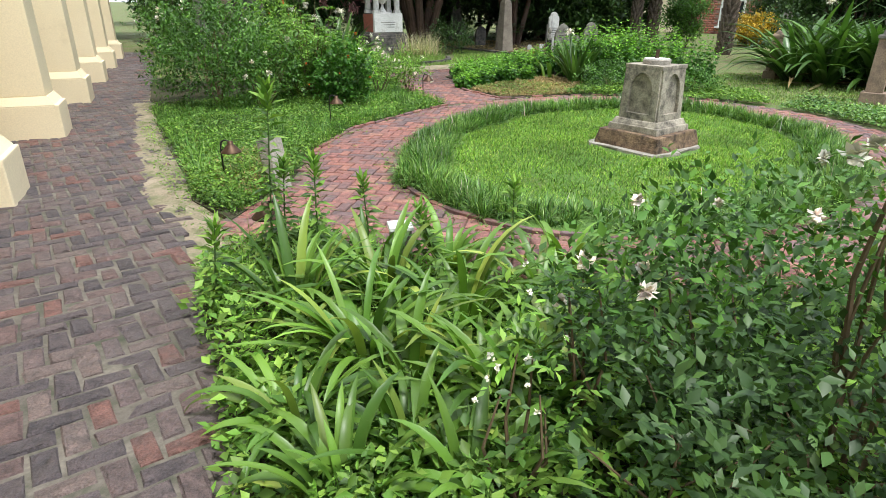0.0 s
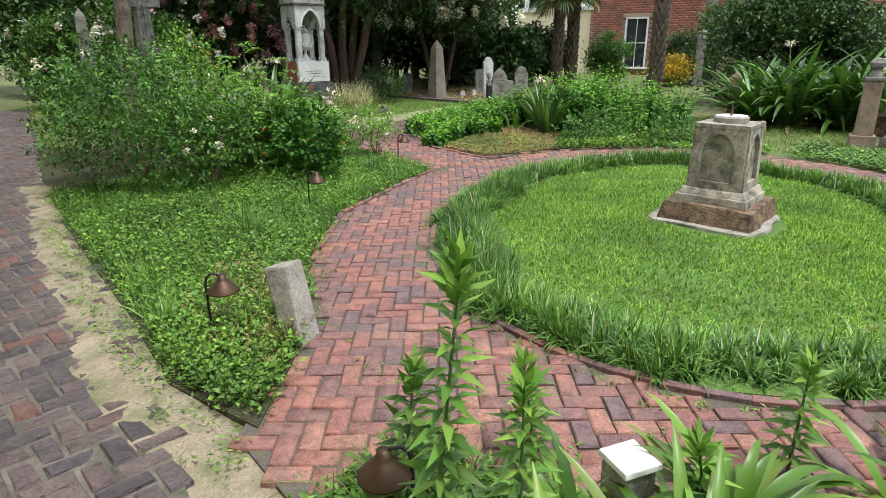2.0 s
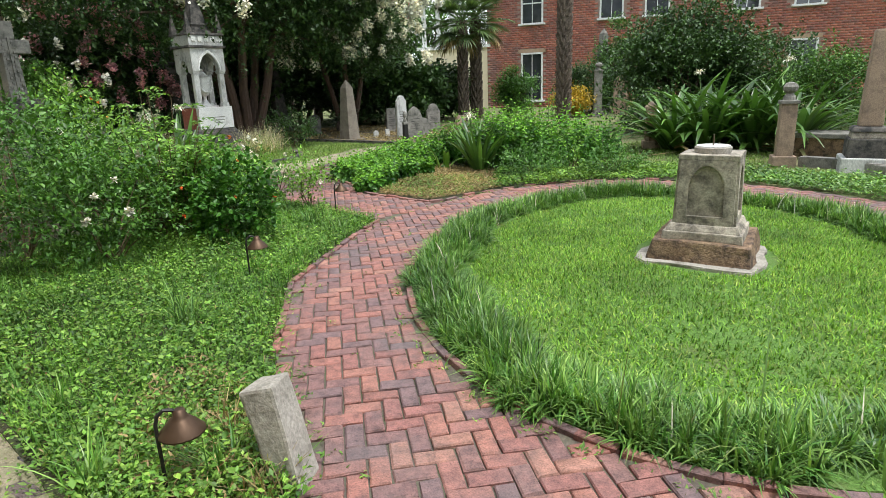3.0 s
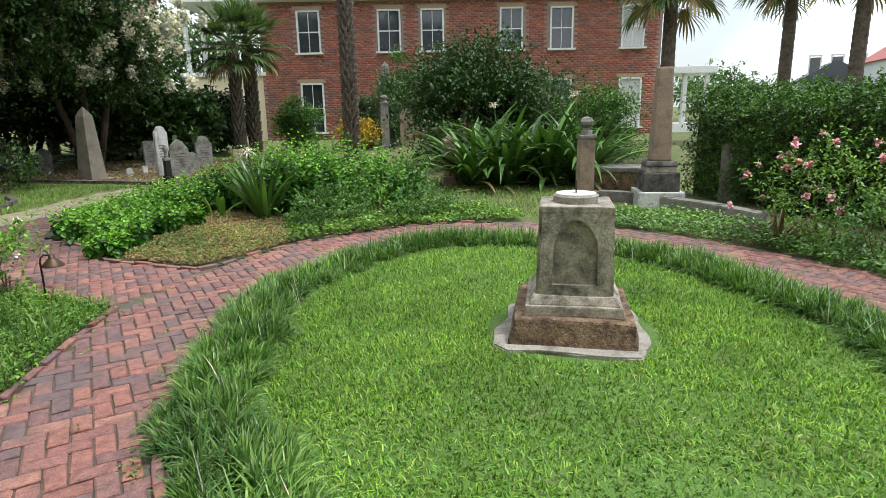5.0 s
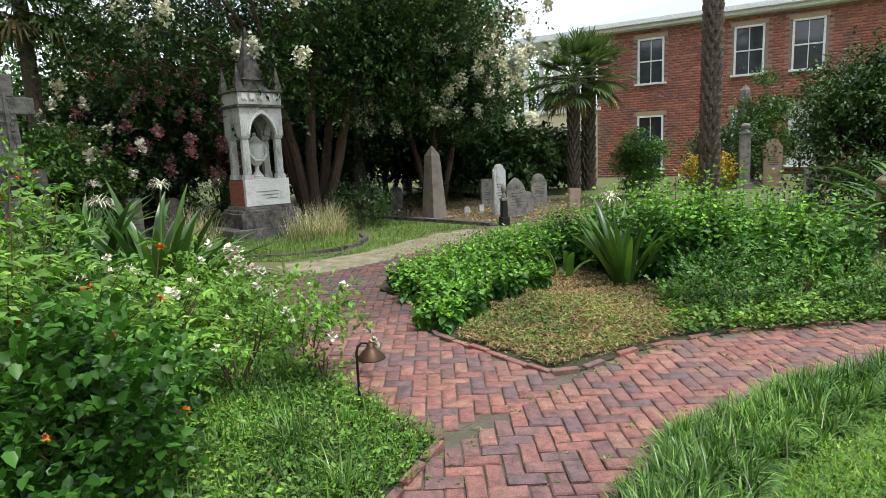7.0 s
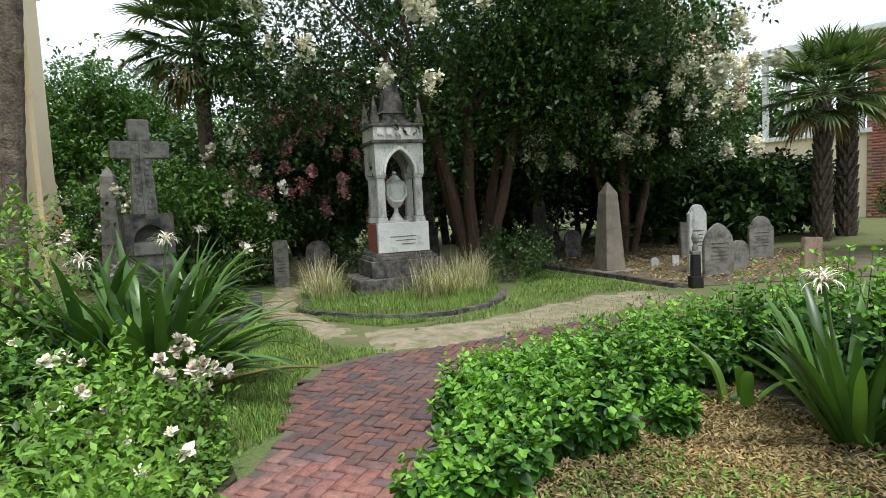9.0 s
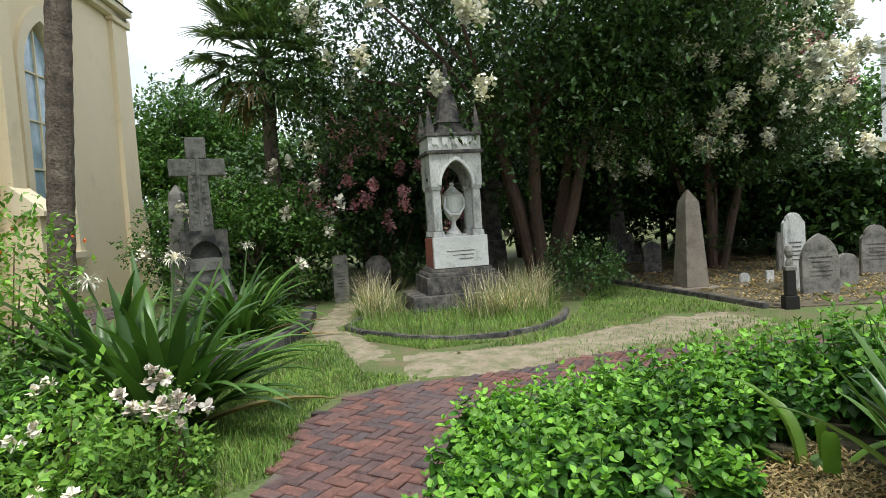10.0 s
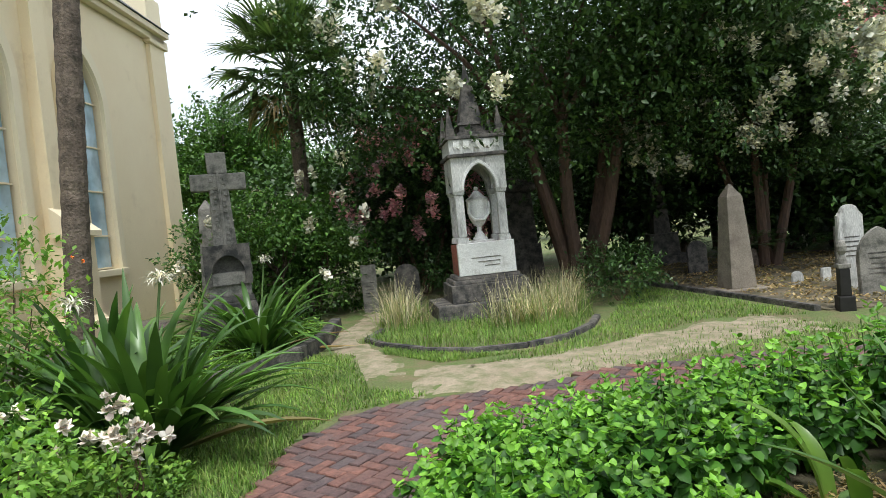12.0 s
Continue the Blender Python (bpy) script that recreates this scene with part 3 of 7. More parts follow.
    part("cornice", bm, M_STUCCO_TRIM, th)
    bm = bmesh.new()
    v = [bm.verts.new(p) for p in ((x_start, back - 0.4, eave + 0.02), (s1, back - 0.4, eave + 0.02), (s1, back + 4.6, eave + 4.4), (x_start, back + 4.6, eave + 4.4),
                                  (x_start, back + 9.6, eave + 0.02), (s1, back + 9.6, eave + 0.02))]
    bm.faces.new([v[0], v[1], v[2], v[3]]), bm.faces.new([v[3], v[2], v[5], v[4]]), bm.faces.new([v[1], v[5], v[2]]), bm.faces.new([v[0], v[3], v[4]])
    bm.faces.new([v[1], v[0], v[4], v[5]])
    part("roof", bm, M_ROOF_DARK, th)
    # the end pier that flares towards its foot
    bm = bmesh.new()
    prof = [(0.0, 0.85), (1.0, 0.7), (1.9, 0.4), (2.6, 0.16), (7.3, 0.1)]
    outl = [(s1 + d, z) for z, d in prof]
    slab(bm, [(s1 - 0.7, 0.0)] + outl + [(s1 - 0.7, 7.3)], back - 0.12, back + 0.55)
    part("end_pier", bm, M_STUCCO, th)
    bm = bmesh.new()
    box(bm, s1 - 0.3, back + 0.2, 7.3, 1.0, 0.8, 0.25, 1, 0.03)
    box(bm, s1 - 0.3, back + 0.2, 7.55, 0.8, 0.65, 1.1, 1, 0.02)
    part("pier_cap", bm, M_STUCCO_TRIM, th)
    return th


church()


# ---- brick house ----
FX, FY, FDIR = 20.5, 31.7, -40.0


def sash(parent, x, z0, w, h, blind):
    win = part("window", (lambda q: (box(q, x, 0.1, z0, w, 0.02, h), q)[1])(bmesh.new()), M_BLIND if blind else M_DARK_WINDOW, parent, "white blind drawn behind the glass" if blind else "")
    bm = bmesh.new()
    for sx in (-1, 1):
        box(bm, x + sx * (w / 2), 0.03, z0 - 0.04, 0.09, 0.16, h + 0.12, 1, 0.008)
    box(bm, x, 0.03, z0 + h, w + 0.09, 0.16, 0.09, 1, 0.008)
    box(bm, x, 0.05, z0 + h * 0.49, w, 0.08, 0.06)
    box(bm, x, 0.07, z0, 0.035, 0.05, h)
    part("window_frame", bm, M_WHITE, win)
    bm = bmesh.new()
    box(bm, x, -0.06, z0 - 0.13, w + 0.34, 0.3, 0.1, 1, 0.01)
    part("window_sill", bm, M_WHITE, win)
    bm = bmesh.new()
    box(bm, x, 0.0, z0 + h + 0.09, w + 0.4, 0.06, 0.2, 1, 0.01)
    part("lintel", bm, M_LINTEL, win)


def brick_house():
    th = thing("brick_house", FX, FY, 0, FDIR, "two-storey red brick house with white sash windows and a pale metal roof", "house", kind="structure")
    x0, x1, h = -8.6, 13.8, 7.45
    cols = [-5.86, -1.4, 1.0, 5.38, 8.18, 12.16]
    w, hu, zu, hl, zl = 1.2, 2.1, 4.8, 2.6, 0.45
    xs = [x0] + [v for c in cols for v in (c - w / 2, c + w / 2)] + [x1]
    bm = bmesh.new()
    for i in range(len(xs) - 1):
        a, b = xs[i], xs[i + 1]
        if i % 2 == 0:
            box(bm, (a + b) / 2, 0.3, 0, b - a, 0.5, h)
        else:
            box(bm, (a + b) / 2, 0.3, 0, b - a, 0.5, zl)
            box(bm, (a + b) / 2, 0.3, zl + hl, b - a, 0.5, zu - zl - hl)
            box(bm, (a + b) / 2, 0.3, zu + hu, b - a, 0.5, h - zu - hu)
    box(bm, (x0 + x1) / 2, 9.8, 0, x1 - x0, 0.5, h)
    box(bm, x0 + 0.25, 5.05, 0, 0.5, 9.0, h)
    box(bm, x1 - 0.25, 5.05, 0, 0.5, 9.0, h)
    part("wall", bm, M_WALL_JOINT, th)
    for i, c in enumerate(cols):
        sash(th, c, zu, w, hu, i in (5,))
        sash(th, c, zl, w, hl, i in (1, 2, 5))
    bm = bmesh.new()
    box(bm, (x0 + x1) / 2, -0.1, h, x1 - x0 + 0.8, 0.9, 0.16, 1, 0.01)
    box(bm, (x0 + x1) / 2, -0.25, h + 0.16, x1 - x0 + 1.2, 1.1, 0.22, 1, 0.02)
    part("cornice", bm, M_WHITE, th)
    bm = bmesh.new()
    v = [bm.verts.new(p) for p in ((x0 - 0.8, -0.8, h + 0.38), (x1 + 0.8, -0.8, h + 0.38), (x1 + 0.8, 10.6, h + 0.38), (x0 - 0.8, 10.6, h + 0.38), (x0 + 5, 5, h + 2.6), (x1 - 5, 5, h + 2.6))]
    for q in ((0, 1, 5, 4), (1, 2, 5), (2, 3, 4, 5), (3, 0, 4), (3, 2, 1, 0)):
        bm.faces.new([v[i] for i in q])
    part("roof", bm, M_ROOF_METAL, th)
    # upper porch at the house's end
    bm = bmesh.new()
    box(bm, x0 - 2.2, 3.0, 0, 4.4, 5.6, 3.6)
    part("porch_base", bm, M_STUCCO_TRIM, th)
    bm = bmesh.new()
    box(bm, x0 - 2.2, 3.0, h + 0.05, 5.0, 6.4, 0.35, 1, 0.02)
    box(bm, x0 - 2.2, 3.0, 3.6, 4.8, 6.0, 0.2, 1, 0.02)
    for cx, cy in ((-4.2, 0.4), (-2.2, 0.4), (-0.3, 0.4), (-4.2, 3.0), (-4.2, 5.6)):
        box(bm, x0 + cx, cy, 3.8, 0.22, 0.22, h - 3.7, 1, 0.01)
    part("porch", bm, M_WHITE, th)
    bm = bmesh.new()
    box(bm, x1 + 1.6, 2.0, 0, 3.2, 3.6, 0.5, 1, 0.02)
    box(bm, x1 + 1.6, 2.0, 3.3, 3.5, 3.9, 0.4, 1, 0.03)
    for cx, cy in ((0.3, 0.4), (1.6, 0.4), (2.9, 0.4), (2.9, 3.5)):
        box(bm, x1 + cx, cy, 0.5, 0.24, 0.24, 2.8, 0.9, 0.02)
    part("side_porch", bm, M_WHITE, th)
    return th


HOUSE = brick_house()


# ---- stones and fixtures ----
def arch_outline(w, z0, spring, n=6, point=1.0):
    """A pointed or round arch about x = 0, from its lower left corner round to the right and over the top."""
    r = w / 2 * point
    full = math.acos((r - w / 2) / r) if point > 1 else math.pi / 2
    rt = [(w / 2 - r + r * math.cos(full * i / n), spring + r * math.sin(full * i / n)) for i in range(n + 1)]
    return [(-w / 2, z0), (w / 2, z0)] + rt + [(-x, z) for x, z in rt[-2::-1]]


def arched_plate(bm, w, z0, z1, hole_w, h0, spring, y0, y1, point=1.0, shift=0.0):
    """An upright plate with an arched opening through it."""
    o = arch_outline(hole_w, h0, spring, 6, point)
    arch = o[2:]
    half = len(arch) // 2
    rt, lf = arch[:half + 1], arch[half:]
    x0, x1, hw = -w / 2, w / 2, hole_w / 2
    polys = [[(x0, z0), (x1, z0), (hw, h0), (-hw, h0)], [(x0, z0), (-hw, h0), (-hw, spring), (x0, z1)], [(hw, h0), (x1, z0), (x1, z1), (hw, spring)],
             [(x1, z1), (0, z1)] + rt[::-1], [(0, z1), (x0, z1)] + lf[::-1]]
    for y, back in ((y0, False), (y1, True)):
        for q in polys:
            vs = [bm.verts.new((x + shift, y, z)) for x, z in q]
            bm.faces.new(vs[::-1] if back else vs)
    for loop, flip in ((o, False), ([(x0, z0), (x1, z0), (x1, z1), (x0, z1)], True)):
        for (ax, az), (bx, bz) in zip(loop, loop[1:] + loop[:1]):
            vs = [bm.verts.new(p) for p in ((ax + shift, y0, az), (bx + shift, y0, bz), (bx + shift, y1, bz), (ax + shift, y1, az))]
            bm.faces.new(vs[::-1] if flip else vs)
    bmesh.ops.remove_doubles(bm, verts=bm.verts[:], dist=0.0004)


def turned(bm, quarter):
    bmesh.ops.rotate(bm, verts=bm.verts[:], cent=(0, 0, 0), matrix=Matrix.Rotation(quarter * math.pi / 2, 3, "Z"))


def sundial():
    th = thing("sundial", 2.37, 6.88, 0.02, -51, "weathered sandstone sundial pedestal on stepped plinth in the lawn", "sundial")
    rnd = random.Random(4)
    bm = bmesh.new()
    pts = []
    for i in range(28):
        a = 2 * math.pi * i / 28
        m = max(abs(math.cos(a)), abs(math.sin(a)))
        r = 0.6 / m + rnd.uniform(-0.05, 0.07)
        r = min(r, 0.82)
        pts.append((r * math.cos(a), r * math.sin(a)))
    prism(bm, pts, -0.03, 0.045, 0.012)
    part("cement_apron", bm, M_CEMENT, th, "pale broken cement apron")
    bm = bmesh.new()
    box(bm, 0, 0, 0.02, 1.03, 1.03, 0.2, 0.93, 0.018)
    roughen(bm, 0.03, 6, 3)
    part("plinth", bm, M_STONE_BROWN, th, "crumbling brown sandstone plinth")
    bm = bmesh.new()
    box(bm, 0, 0, 0.215, 0.79, 0.79, 0.075, 0.98, 0.012)
    roughen(bm, 0.01, 7, 2)
    part("lower_step", bm, M_STONE, th)
    bm = bmesh.new()
    box(bm, 0, 0, 0.288, 0.73, 0.73, 0.06, 0.9, 0.012)
    roughen(bm, 0.01, 7, 2)
    part("upper_step", bm, M_STONE, th)
    bm = bmesh.new()
    box(bm, 0, 0, 0.34, 0.53, 0.53, 0.6, 0.93, 0.008)
    body = part("body", bm, M_STONE, th)
    for k in range(4):
        bm = bmesh.new()
        arched_plate(bm, 0.57, 0.345, 0.9, 0.36, 0.42, 0.66, -0.31, -0.255, 1.12)
        for v in bm.verts:
            v.co.x *= 1 - 0.07 * (v.co.z - 0.345) / 0.6
            v.co.y += 0.02 * (v.co.z - 0.345) / 0.6
        turned(bm, k)
        part("arched_panel", bm, M_STONE, body)
    bm = bmesh.new()
    box(bm, 0, 0, 0.9, 0.58, 0.58, 0.045, 1.0, 0.008)
    roughen(bm, 0.008, 8, 2)
    part("cap", bm, M_STONE, th)
    bm = bmesh.new()
    lathe(bm, [(0.18, 0.945), (0.185, 0.99), (0.175, 0.998), (0.02, 0.999)], 32)
    part("dial_stone", bm, M_CEMENT, th)
    bm = bmesh.new()
    lathe(bm, [(0.165, 0.999), (0.165, 1.006), (0.01, 1.006)], 32)
    dial = part("dial_plate", bm, M_MARBLE_CLEAN, th, "pale round dial plate")
    bm = bmesh.new()
    slab(bm, [(-0.004, 1.0), (0.004, 1.0), (0.003, 1.06), (0.001, 1.1), (-0.003, 1.1)], -0.05, 0.03)
    part("gnomon", bm, M_BRONZE, dial, "dark bronze gnomon")
    th.scale = (0.82, 0.82, 0.99)


sundial()


def monument():
    th = thing("urn_monument", -1.95, 19.85, 0, 33, "white marble canopy tomb sheltering an urn, with spire", "monument")

    def mk(name, material, fn, label="", parent=None):
        bm = bmesh.new()
        fn(bm)
        return part(name, bm, material, parent or th, label)

    mk("ground_slab", M_STONE_DARK, lambda b: box(b, -0.1, 0, 0, 1.7, 1.35, 0.26, 0.98, 0.02), "blackened stone slab")
    mk("base", M_STONE_DARK, lambda b: (box(b, 0, 0, 0.26, 1.34, 1.0, 0.3, 0.99, 0.015), roughen(b, 0.01, 5, 2)))
    mk("moulding", M_STONE_DARK, lambda b: (box(b, 0, 0, 0.56, 1.24, 0.92, 0.07, 0.97, 0.02), box(b, 0, 0, 0.63, 1.12, 0.84, 0.07, 0.95, 0.02)))
    mk("brick_core", M_WALL_BRICK, lambda b: box(b, 0, 0.04, 0.7, 0.94, 0.7, 0.52))
    mk("inscription_panel", M_MARBLE_CLEAN, lambda b: box(b, 0, -0.36, 0.7, 0.98, 0.1, 0.54, 1, 0.01), "clean white marble panel with faded lettering")
    bm = bmesh.new()
    for k in range(3):
        box(bm, -0.02 + 0.05 * k, -0.413, 0.98 - 0.07 * k, 0.5 - 0.12 * k, 0.006, 0.016)
    part("lettering", bm, M_STONE_GREY, th)
    for sx in (-1, 1):
        for sy in (-1, 1):
            def col(b):
                box(b, sx * 0.36, sy * 0.28, 1.24, 0.2, 0.16, 0.1, 0.9, 0.01)
                box(b, sx * 0.36, sy * 0.28, 1.34, 0.15, 0.12, 0.72, 0.98, 0.025)
                box(b, sx * 0.36, sy * 0.28, 2.06, 0.17, 0.15, 0.08, 1.15, 0.01)
            mk("column", M_MARBLE, col)
    mk("arch_front", M_MARBLE, lambda b: arched_plate(b, 0.92, 2.12, 2.68, 0.54, 2.12, 2.14, -0.38, -0.24, 1.7))
    mk("arch_back", M_MARBLE, lambda b: arched_plate(b, 0.92, 2.12, 2.68, 0.54, 2.12, 2.14, 0.24, 0.38, 1.7))
    for sx in (-1, 1):
        def side(b):
            arched_plate(b, 0.5, 2.12, 2.68, 0.34, 2.12, 2.14, -0.07, 0.07, 1.7)
            turned(b, 1)
            bmesh.ops.translate(b, verts=b.verts[:], vec=(sx * 0.39, 0, 0))
        mk("arch_side", M_MARBLE, side)

    def hood(b):
        o, i_ = arch_outline(0.64, 2.12, 2.14, 8, 1.7), arch_outline(0.56, 2.12, 2.14, 8, 1.7)
        o, i_ = o[2:], i_[2:]
        vo, vi = [b.verts.new((x, -0.41, z)) for x, z in o], [b.verts.new((x, -0.41, z)) for x, z in i_]
        wo, wi = [b.verts.new((x, -0.378, z)) for x, z in o], [b.verts.new((x, -0.378, z)) for x, z in i_]
        for k in range(len(o) - 1):
            b.faces.new([vo[k + 1], vo[k], vi[k], vi[k + 1]][::-1])
            b.faces.new([vo[k], vo[k + 1], wo[k + 1], wo[k]])
            b.faces.new([vi[k + 1], vi[k], wi[k], wi[k + 1]])
    mk("arch_mould", M_MARBLE_CLEAN, hood)
    mk("cornice", M_STONE_DARK, lambda b: (box(b, 0, 0, 2.68, 1.02, 0.86, 0.06, 1.0, 0.015), box(b, 0, 0, 2.98, 1.02, 0.86, 0.06, 0.97, 0.015)))
    mk("frieze", M_MARBLE, lambda b: box(b, 0, 0, 2.74, 0.94, 0.78, 0.24, 1, 0.01), "streaked marble frieze")
    bm = bmesh.new()
    for k in range(5):
        x = -0.34 + 0.17 * k
        slab(bm, [(x - 0.05, 2.96), (x - 0.06, 2.86), (x - 0.02, 2.82), (x + 0.01, 2.85), (x + 0.05, 2.8), (x + 0.06, 2.96)], -0.41, -0.388)
    part("frieze_drip", bm, M_MARBLE_CLEAN, th)
    mk("spire_base", M_STONE_DARK, lambda b: (box(b, 0, 0, 3.04, 0.56, 0.5, 0.08, 0.95, 0.01), box(b, 0, 0, 3.12, 0.46, 0.42, 0.12, 0.95, 0.01), box(b, 0, 0, 3.24, 0.5, 0.46, 0.05, 0.9, 0.01)))
    mk("spire", M_STONE_DARK, lambda b: box(b, 0, 0, 3.29, 0.4, 0.37, 1.02, 0.06, 0.006))
    for sx in (-1, 1):
        for sy in (-1, 1):
            mk("pinnacle", M_STONE_DARK, lambda b: (box(b, sx * 0.42, sy * 0.34, 3.04, 0.15, 0.14, 0.12, 0.9, 0.008), box(b, sx * 0.42, sy * 0.34, 3.16, 0.12, 0.11, 0.36, 0.1, 0.004)))
    urn = mk("urn", M_MARBLE_CLEAN, lambda b: lathe(b, [(0.13, 1.24), (0.13, 1.3), (0.1, 1.33), (0.045, 1.42), (0.04, 1.5), (0.1, 1.55), (0.16, 1.66), (0.185, 1.82), (0.19, 1.95), (0.2, 1.98), (0.13, 2.03), (0.07, 2.1), (0.03, 2.13), (0.045, 2.17), (0.02, 2.2)], 20), "white carved marble urn with draped cloth")
    mk("urn_foot", M_MARBLE, lambda b: box(b, 0, 0, 1.22, 0.5, 0.42, 0.05, 0.96, 0.008))
    bm = bmesh.new()
    tube(bm, [(-0.16, -0.1, 1.93), (-0.19, -0.13, 1.75), (-0.1, -0.17, 1.63), (0.06, -0.18, 1.62), (0.17, -0.13, 1.74), (0.18, -0.1, 1.9), (0.14, -0.1, 1.99)], [0.02, 0.025, 0.03, 0.03, 0.028, 0.024, 0.015], 6)
    part("drapery", bm, M_MARBLE_CLEAN, urn)


monument()


def celtic_cross():
    th = thing("stone_cross", -5.4, 17.4, 0, 46, "grey stone memorial cross with ivy relief on arched base", "cross memorial")

    def mk(name, material, fn, label=""):
        bm = bmesh.new()
        fn(bm)
        return part(name, bm, material, th, label)
    mk("base_block", M_STONE_DARK, lambda b: (box(b, 0, 0, 0, 1.15, 0.9, 0.5, 0.98, 0.02), roughen(b, 0.01, 4, 2)))
    mk("base_course", M_STONE_DARK, lambda b: (box(b, 0, 0, 0.5, 0.9, 0.75, 0.2, 0.95, 0.02), box(b, 0, 0, 0.7, 0.82, 0.68, 0.1, 0.95, 0.02)))
    mk("inscription_block", M_STONE_GREY, lambda b: box(b, 0, 0.02, 0.8, 0.74, 0.56, 0.38, 0.97, 0.015), "pale block with worn lettering")
    mk("arched_niche", M_STONE_DARK, lambda b: arched_plate(b, 0.8, 0.98, 1.62, 0.56, 0.99, 1.16, -0.31, 0.1, 1.05))
    mk("arch_hood", M_STONE_GREY, lambda b: slab(b, [(-0.44, 1.15)] + [(0.44 * math.cos(math.pi - math.pi * i / 10), 1.2 + 0.46 * math.sin(math.pi * i / 10)) for i in range(11)] + [(0.44, 1.15)], 0.08, 0.3, 0.02))
    shaft = mk("shaft", M_STONE_GREY, lambda b: box(b, 0, 0.08, 1.5, 0.42, 0.26, 1.1, 0.78, 0.02))
    mk("cross_arm", M_STONE_GREY, lambda b: box(b, 0, 0.08, 2.5, 0.96, 0.24, 0.27, 1, 0.025))
    mk("cross_head", M_STONE_GREY, lambda b: box(b, 0, 0.08, 2.77, 0.34, 0.24, 0.34, 1.02, 0.025))
    bm = bmesh.new()
    rnd = random.Random(8)
    for k in range(26):
        sx = -1 if k % 2 else 1
        z = 1.6 + 0.045 * k
        box(bm, sx * rnd.uniform(0.07, 0.13), -0.055 + 0.01 * (z - 1.5), z, 0.07, 0.03, 0.05, 0.6, 0.008)
    part("ivy_relief", bm, M_STONE_GREY, shaft)["kind"] = "stuff"
    bm = bmesh.new()
    box(bm, 0, -0.052, 1.6, 0.05, 0.03, 1.2, 1, 0.01)
    part("raised_band", bm, M_STONE_GREY, shaft)
    th.scale = (0.88, 0.88, 1.0)


celtic_cross()


def headstone(x, y, h, w, turn, material, label, top="round", t=0.09, lean=0.0, group="gravestones"):
    th = thing("headstone", x, y, 0, turn, label, "gravestone", group)
    bm = bmesh.new()
    if top == "round":
        o = arch_outline(w, -0.05, h - w / 2, 6, 1.0)
    elif top == "point":
        o = arch_outline(w, -0.05, h - w * 0.75, 6, 1.6)
    elif top == "shoulder":
        o = [(-w / 2, -0.05), (w / 2, -0.05), (w / 2, h - w * 0.45)] + arch_outline(w * 0.72, 0, h - w * 0.36, 6, 1.0)[2:] + [(-w / 2, h - w * 0.45)]
    else:
        o = [(-w / 2, -0.05), (w / 2, -0.05), (w / 2, h), (-w / 2, h)]
    slab(bm, o, -t / 2, t / 2, 0.012)
    bmesh.ops.rotate(bm, verts=bm.verts[:], cent=(0, 0, 0), matrix=Matrix.Rotation(radians(lean), 3, "Y"))
    part("tablet", bm, material, th)
    if h > 0.6:
        bm = bmesh.new()
        for k in range(5):
            box(bm, 0, -t / 2 - 0.002, h * 0.62 - 0.07 * k, w * (0.6 - 0.06 * (k % 3)), 0.005, 0.016)
        part("inscription", bm, M_STONE_DARK, th)
    return th


def obelisk(x, y, h, w, turn, material, label, base=True, top=0.62):
    th = thing("obelisk", x, y, 0, turn, label, "obelisk", "obelisks")
    bm = bmesh.new()
    z = 0.0
    if base:
        box(bm, 0, 0, -0.03, w * 1.75, w * 1.75, 0.1, 1, 0.015)
        z = 0.07
        part("base_slab", bm, material, th)
        bm = bmesh.new()
    tip = w * top * 0.8
    box(bm, 0, 0, z, w, w, h - tip - z, top, 0.012)
    box(bm, 0, 0, h - tip, w * top, w * top, tip, 0.12, 0.01)
    roughen(bm, 0.004, 6)
    part("shaft", bm, material, th)
    return th


obelisk(2.03, 21.2, 1.8, 0.44, 30, M_STONE_TAN, "tan sandstone obelisk on a low slab in raked earth")
ob2 = obelisk(0.45, 26.6, 2.3, 0.5, 20, M_STONE_DARK, "dark mossy obelisk on a stone base under trees")
bm = bmesh.new()
box(bm, 0, 0, 0, 1.2, 1.2, 0.28, 0.97, 0.02)
box(bm, 0, 0, 0.28, 0.75, 0.75, 0.55, 0.92, 0.02)
part("pedestal", bm, M_STONE_DARK, ob2)
obelisk(-7.3, 18.9, 2.55, 0.42, 25, M_STONE_GREY, "grey stone obelisk behind the memorial cross", True, 0.55)
obelisk(15.8, 28.0, 3.8, 0.62, 10, M_STONE_GREY, "slender grey obelisk in front of the brick house", True, 0.45)
dm = thing("tall_tomb", -2.75, 24.0, 0, 33, "blackened tall box tomb with capped top", "tomb")
bm = bmesh.new()
box(bm, 0, 0, 0, 1.25, 1.0, 0.95, 0.93, 0.02)
part("base", bm, M_STONE_DARK, dm)
bm = bmesh.new()
box(bm, 0, 0, 0.95, 1.05, 0.85, 1.25, 0.9, 0.02)
part("die", bm, M_STONE_DARK, dm)
bm = bmesh.new()
box(bm, 0, 0, 2.2, 1.25, 1.0, 0.16, 1.05, 0.03)
box(bm, 0, 0, 2.36, 1.2, 0.95, 0.2, 0.4, 0.02)
part("cap", bm, M_STONE_DARK, dm)

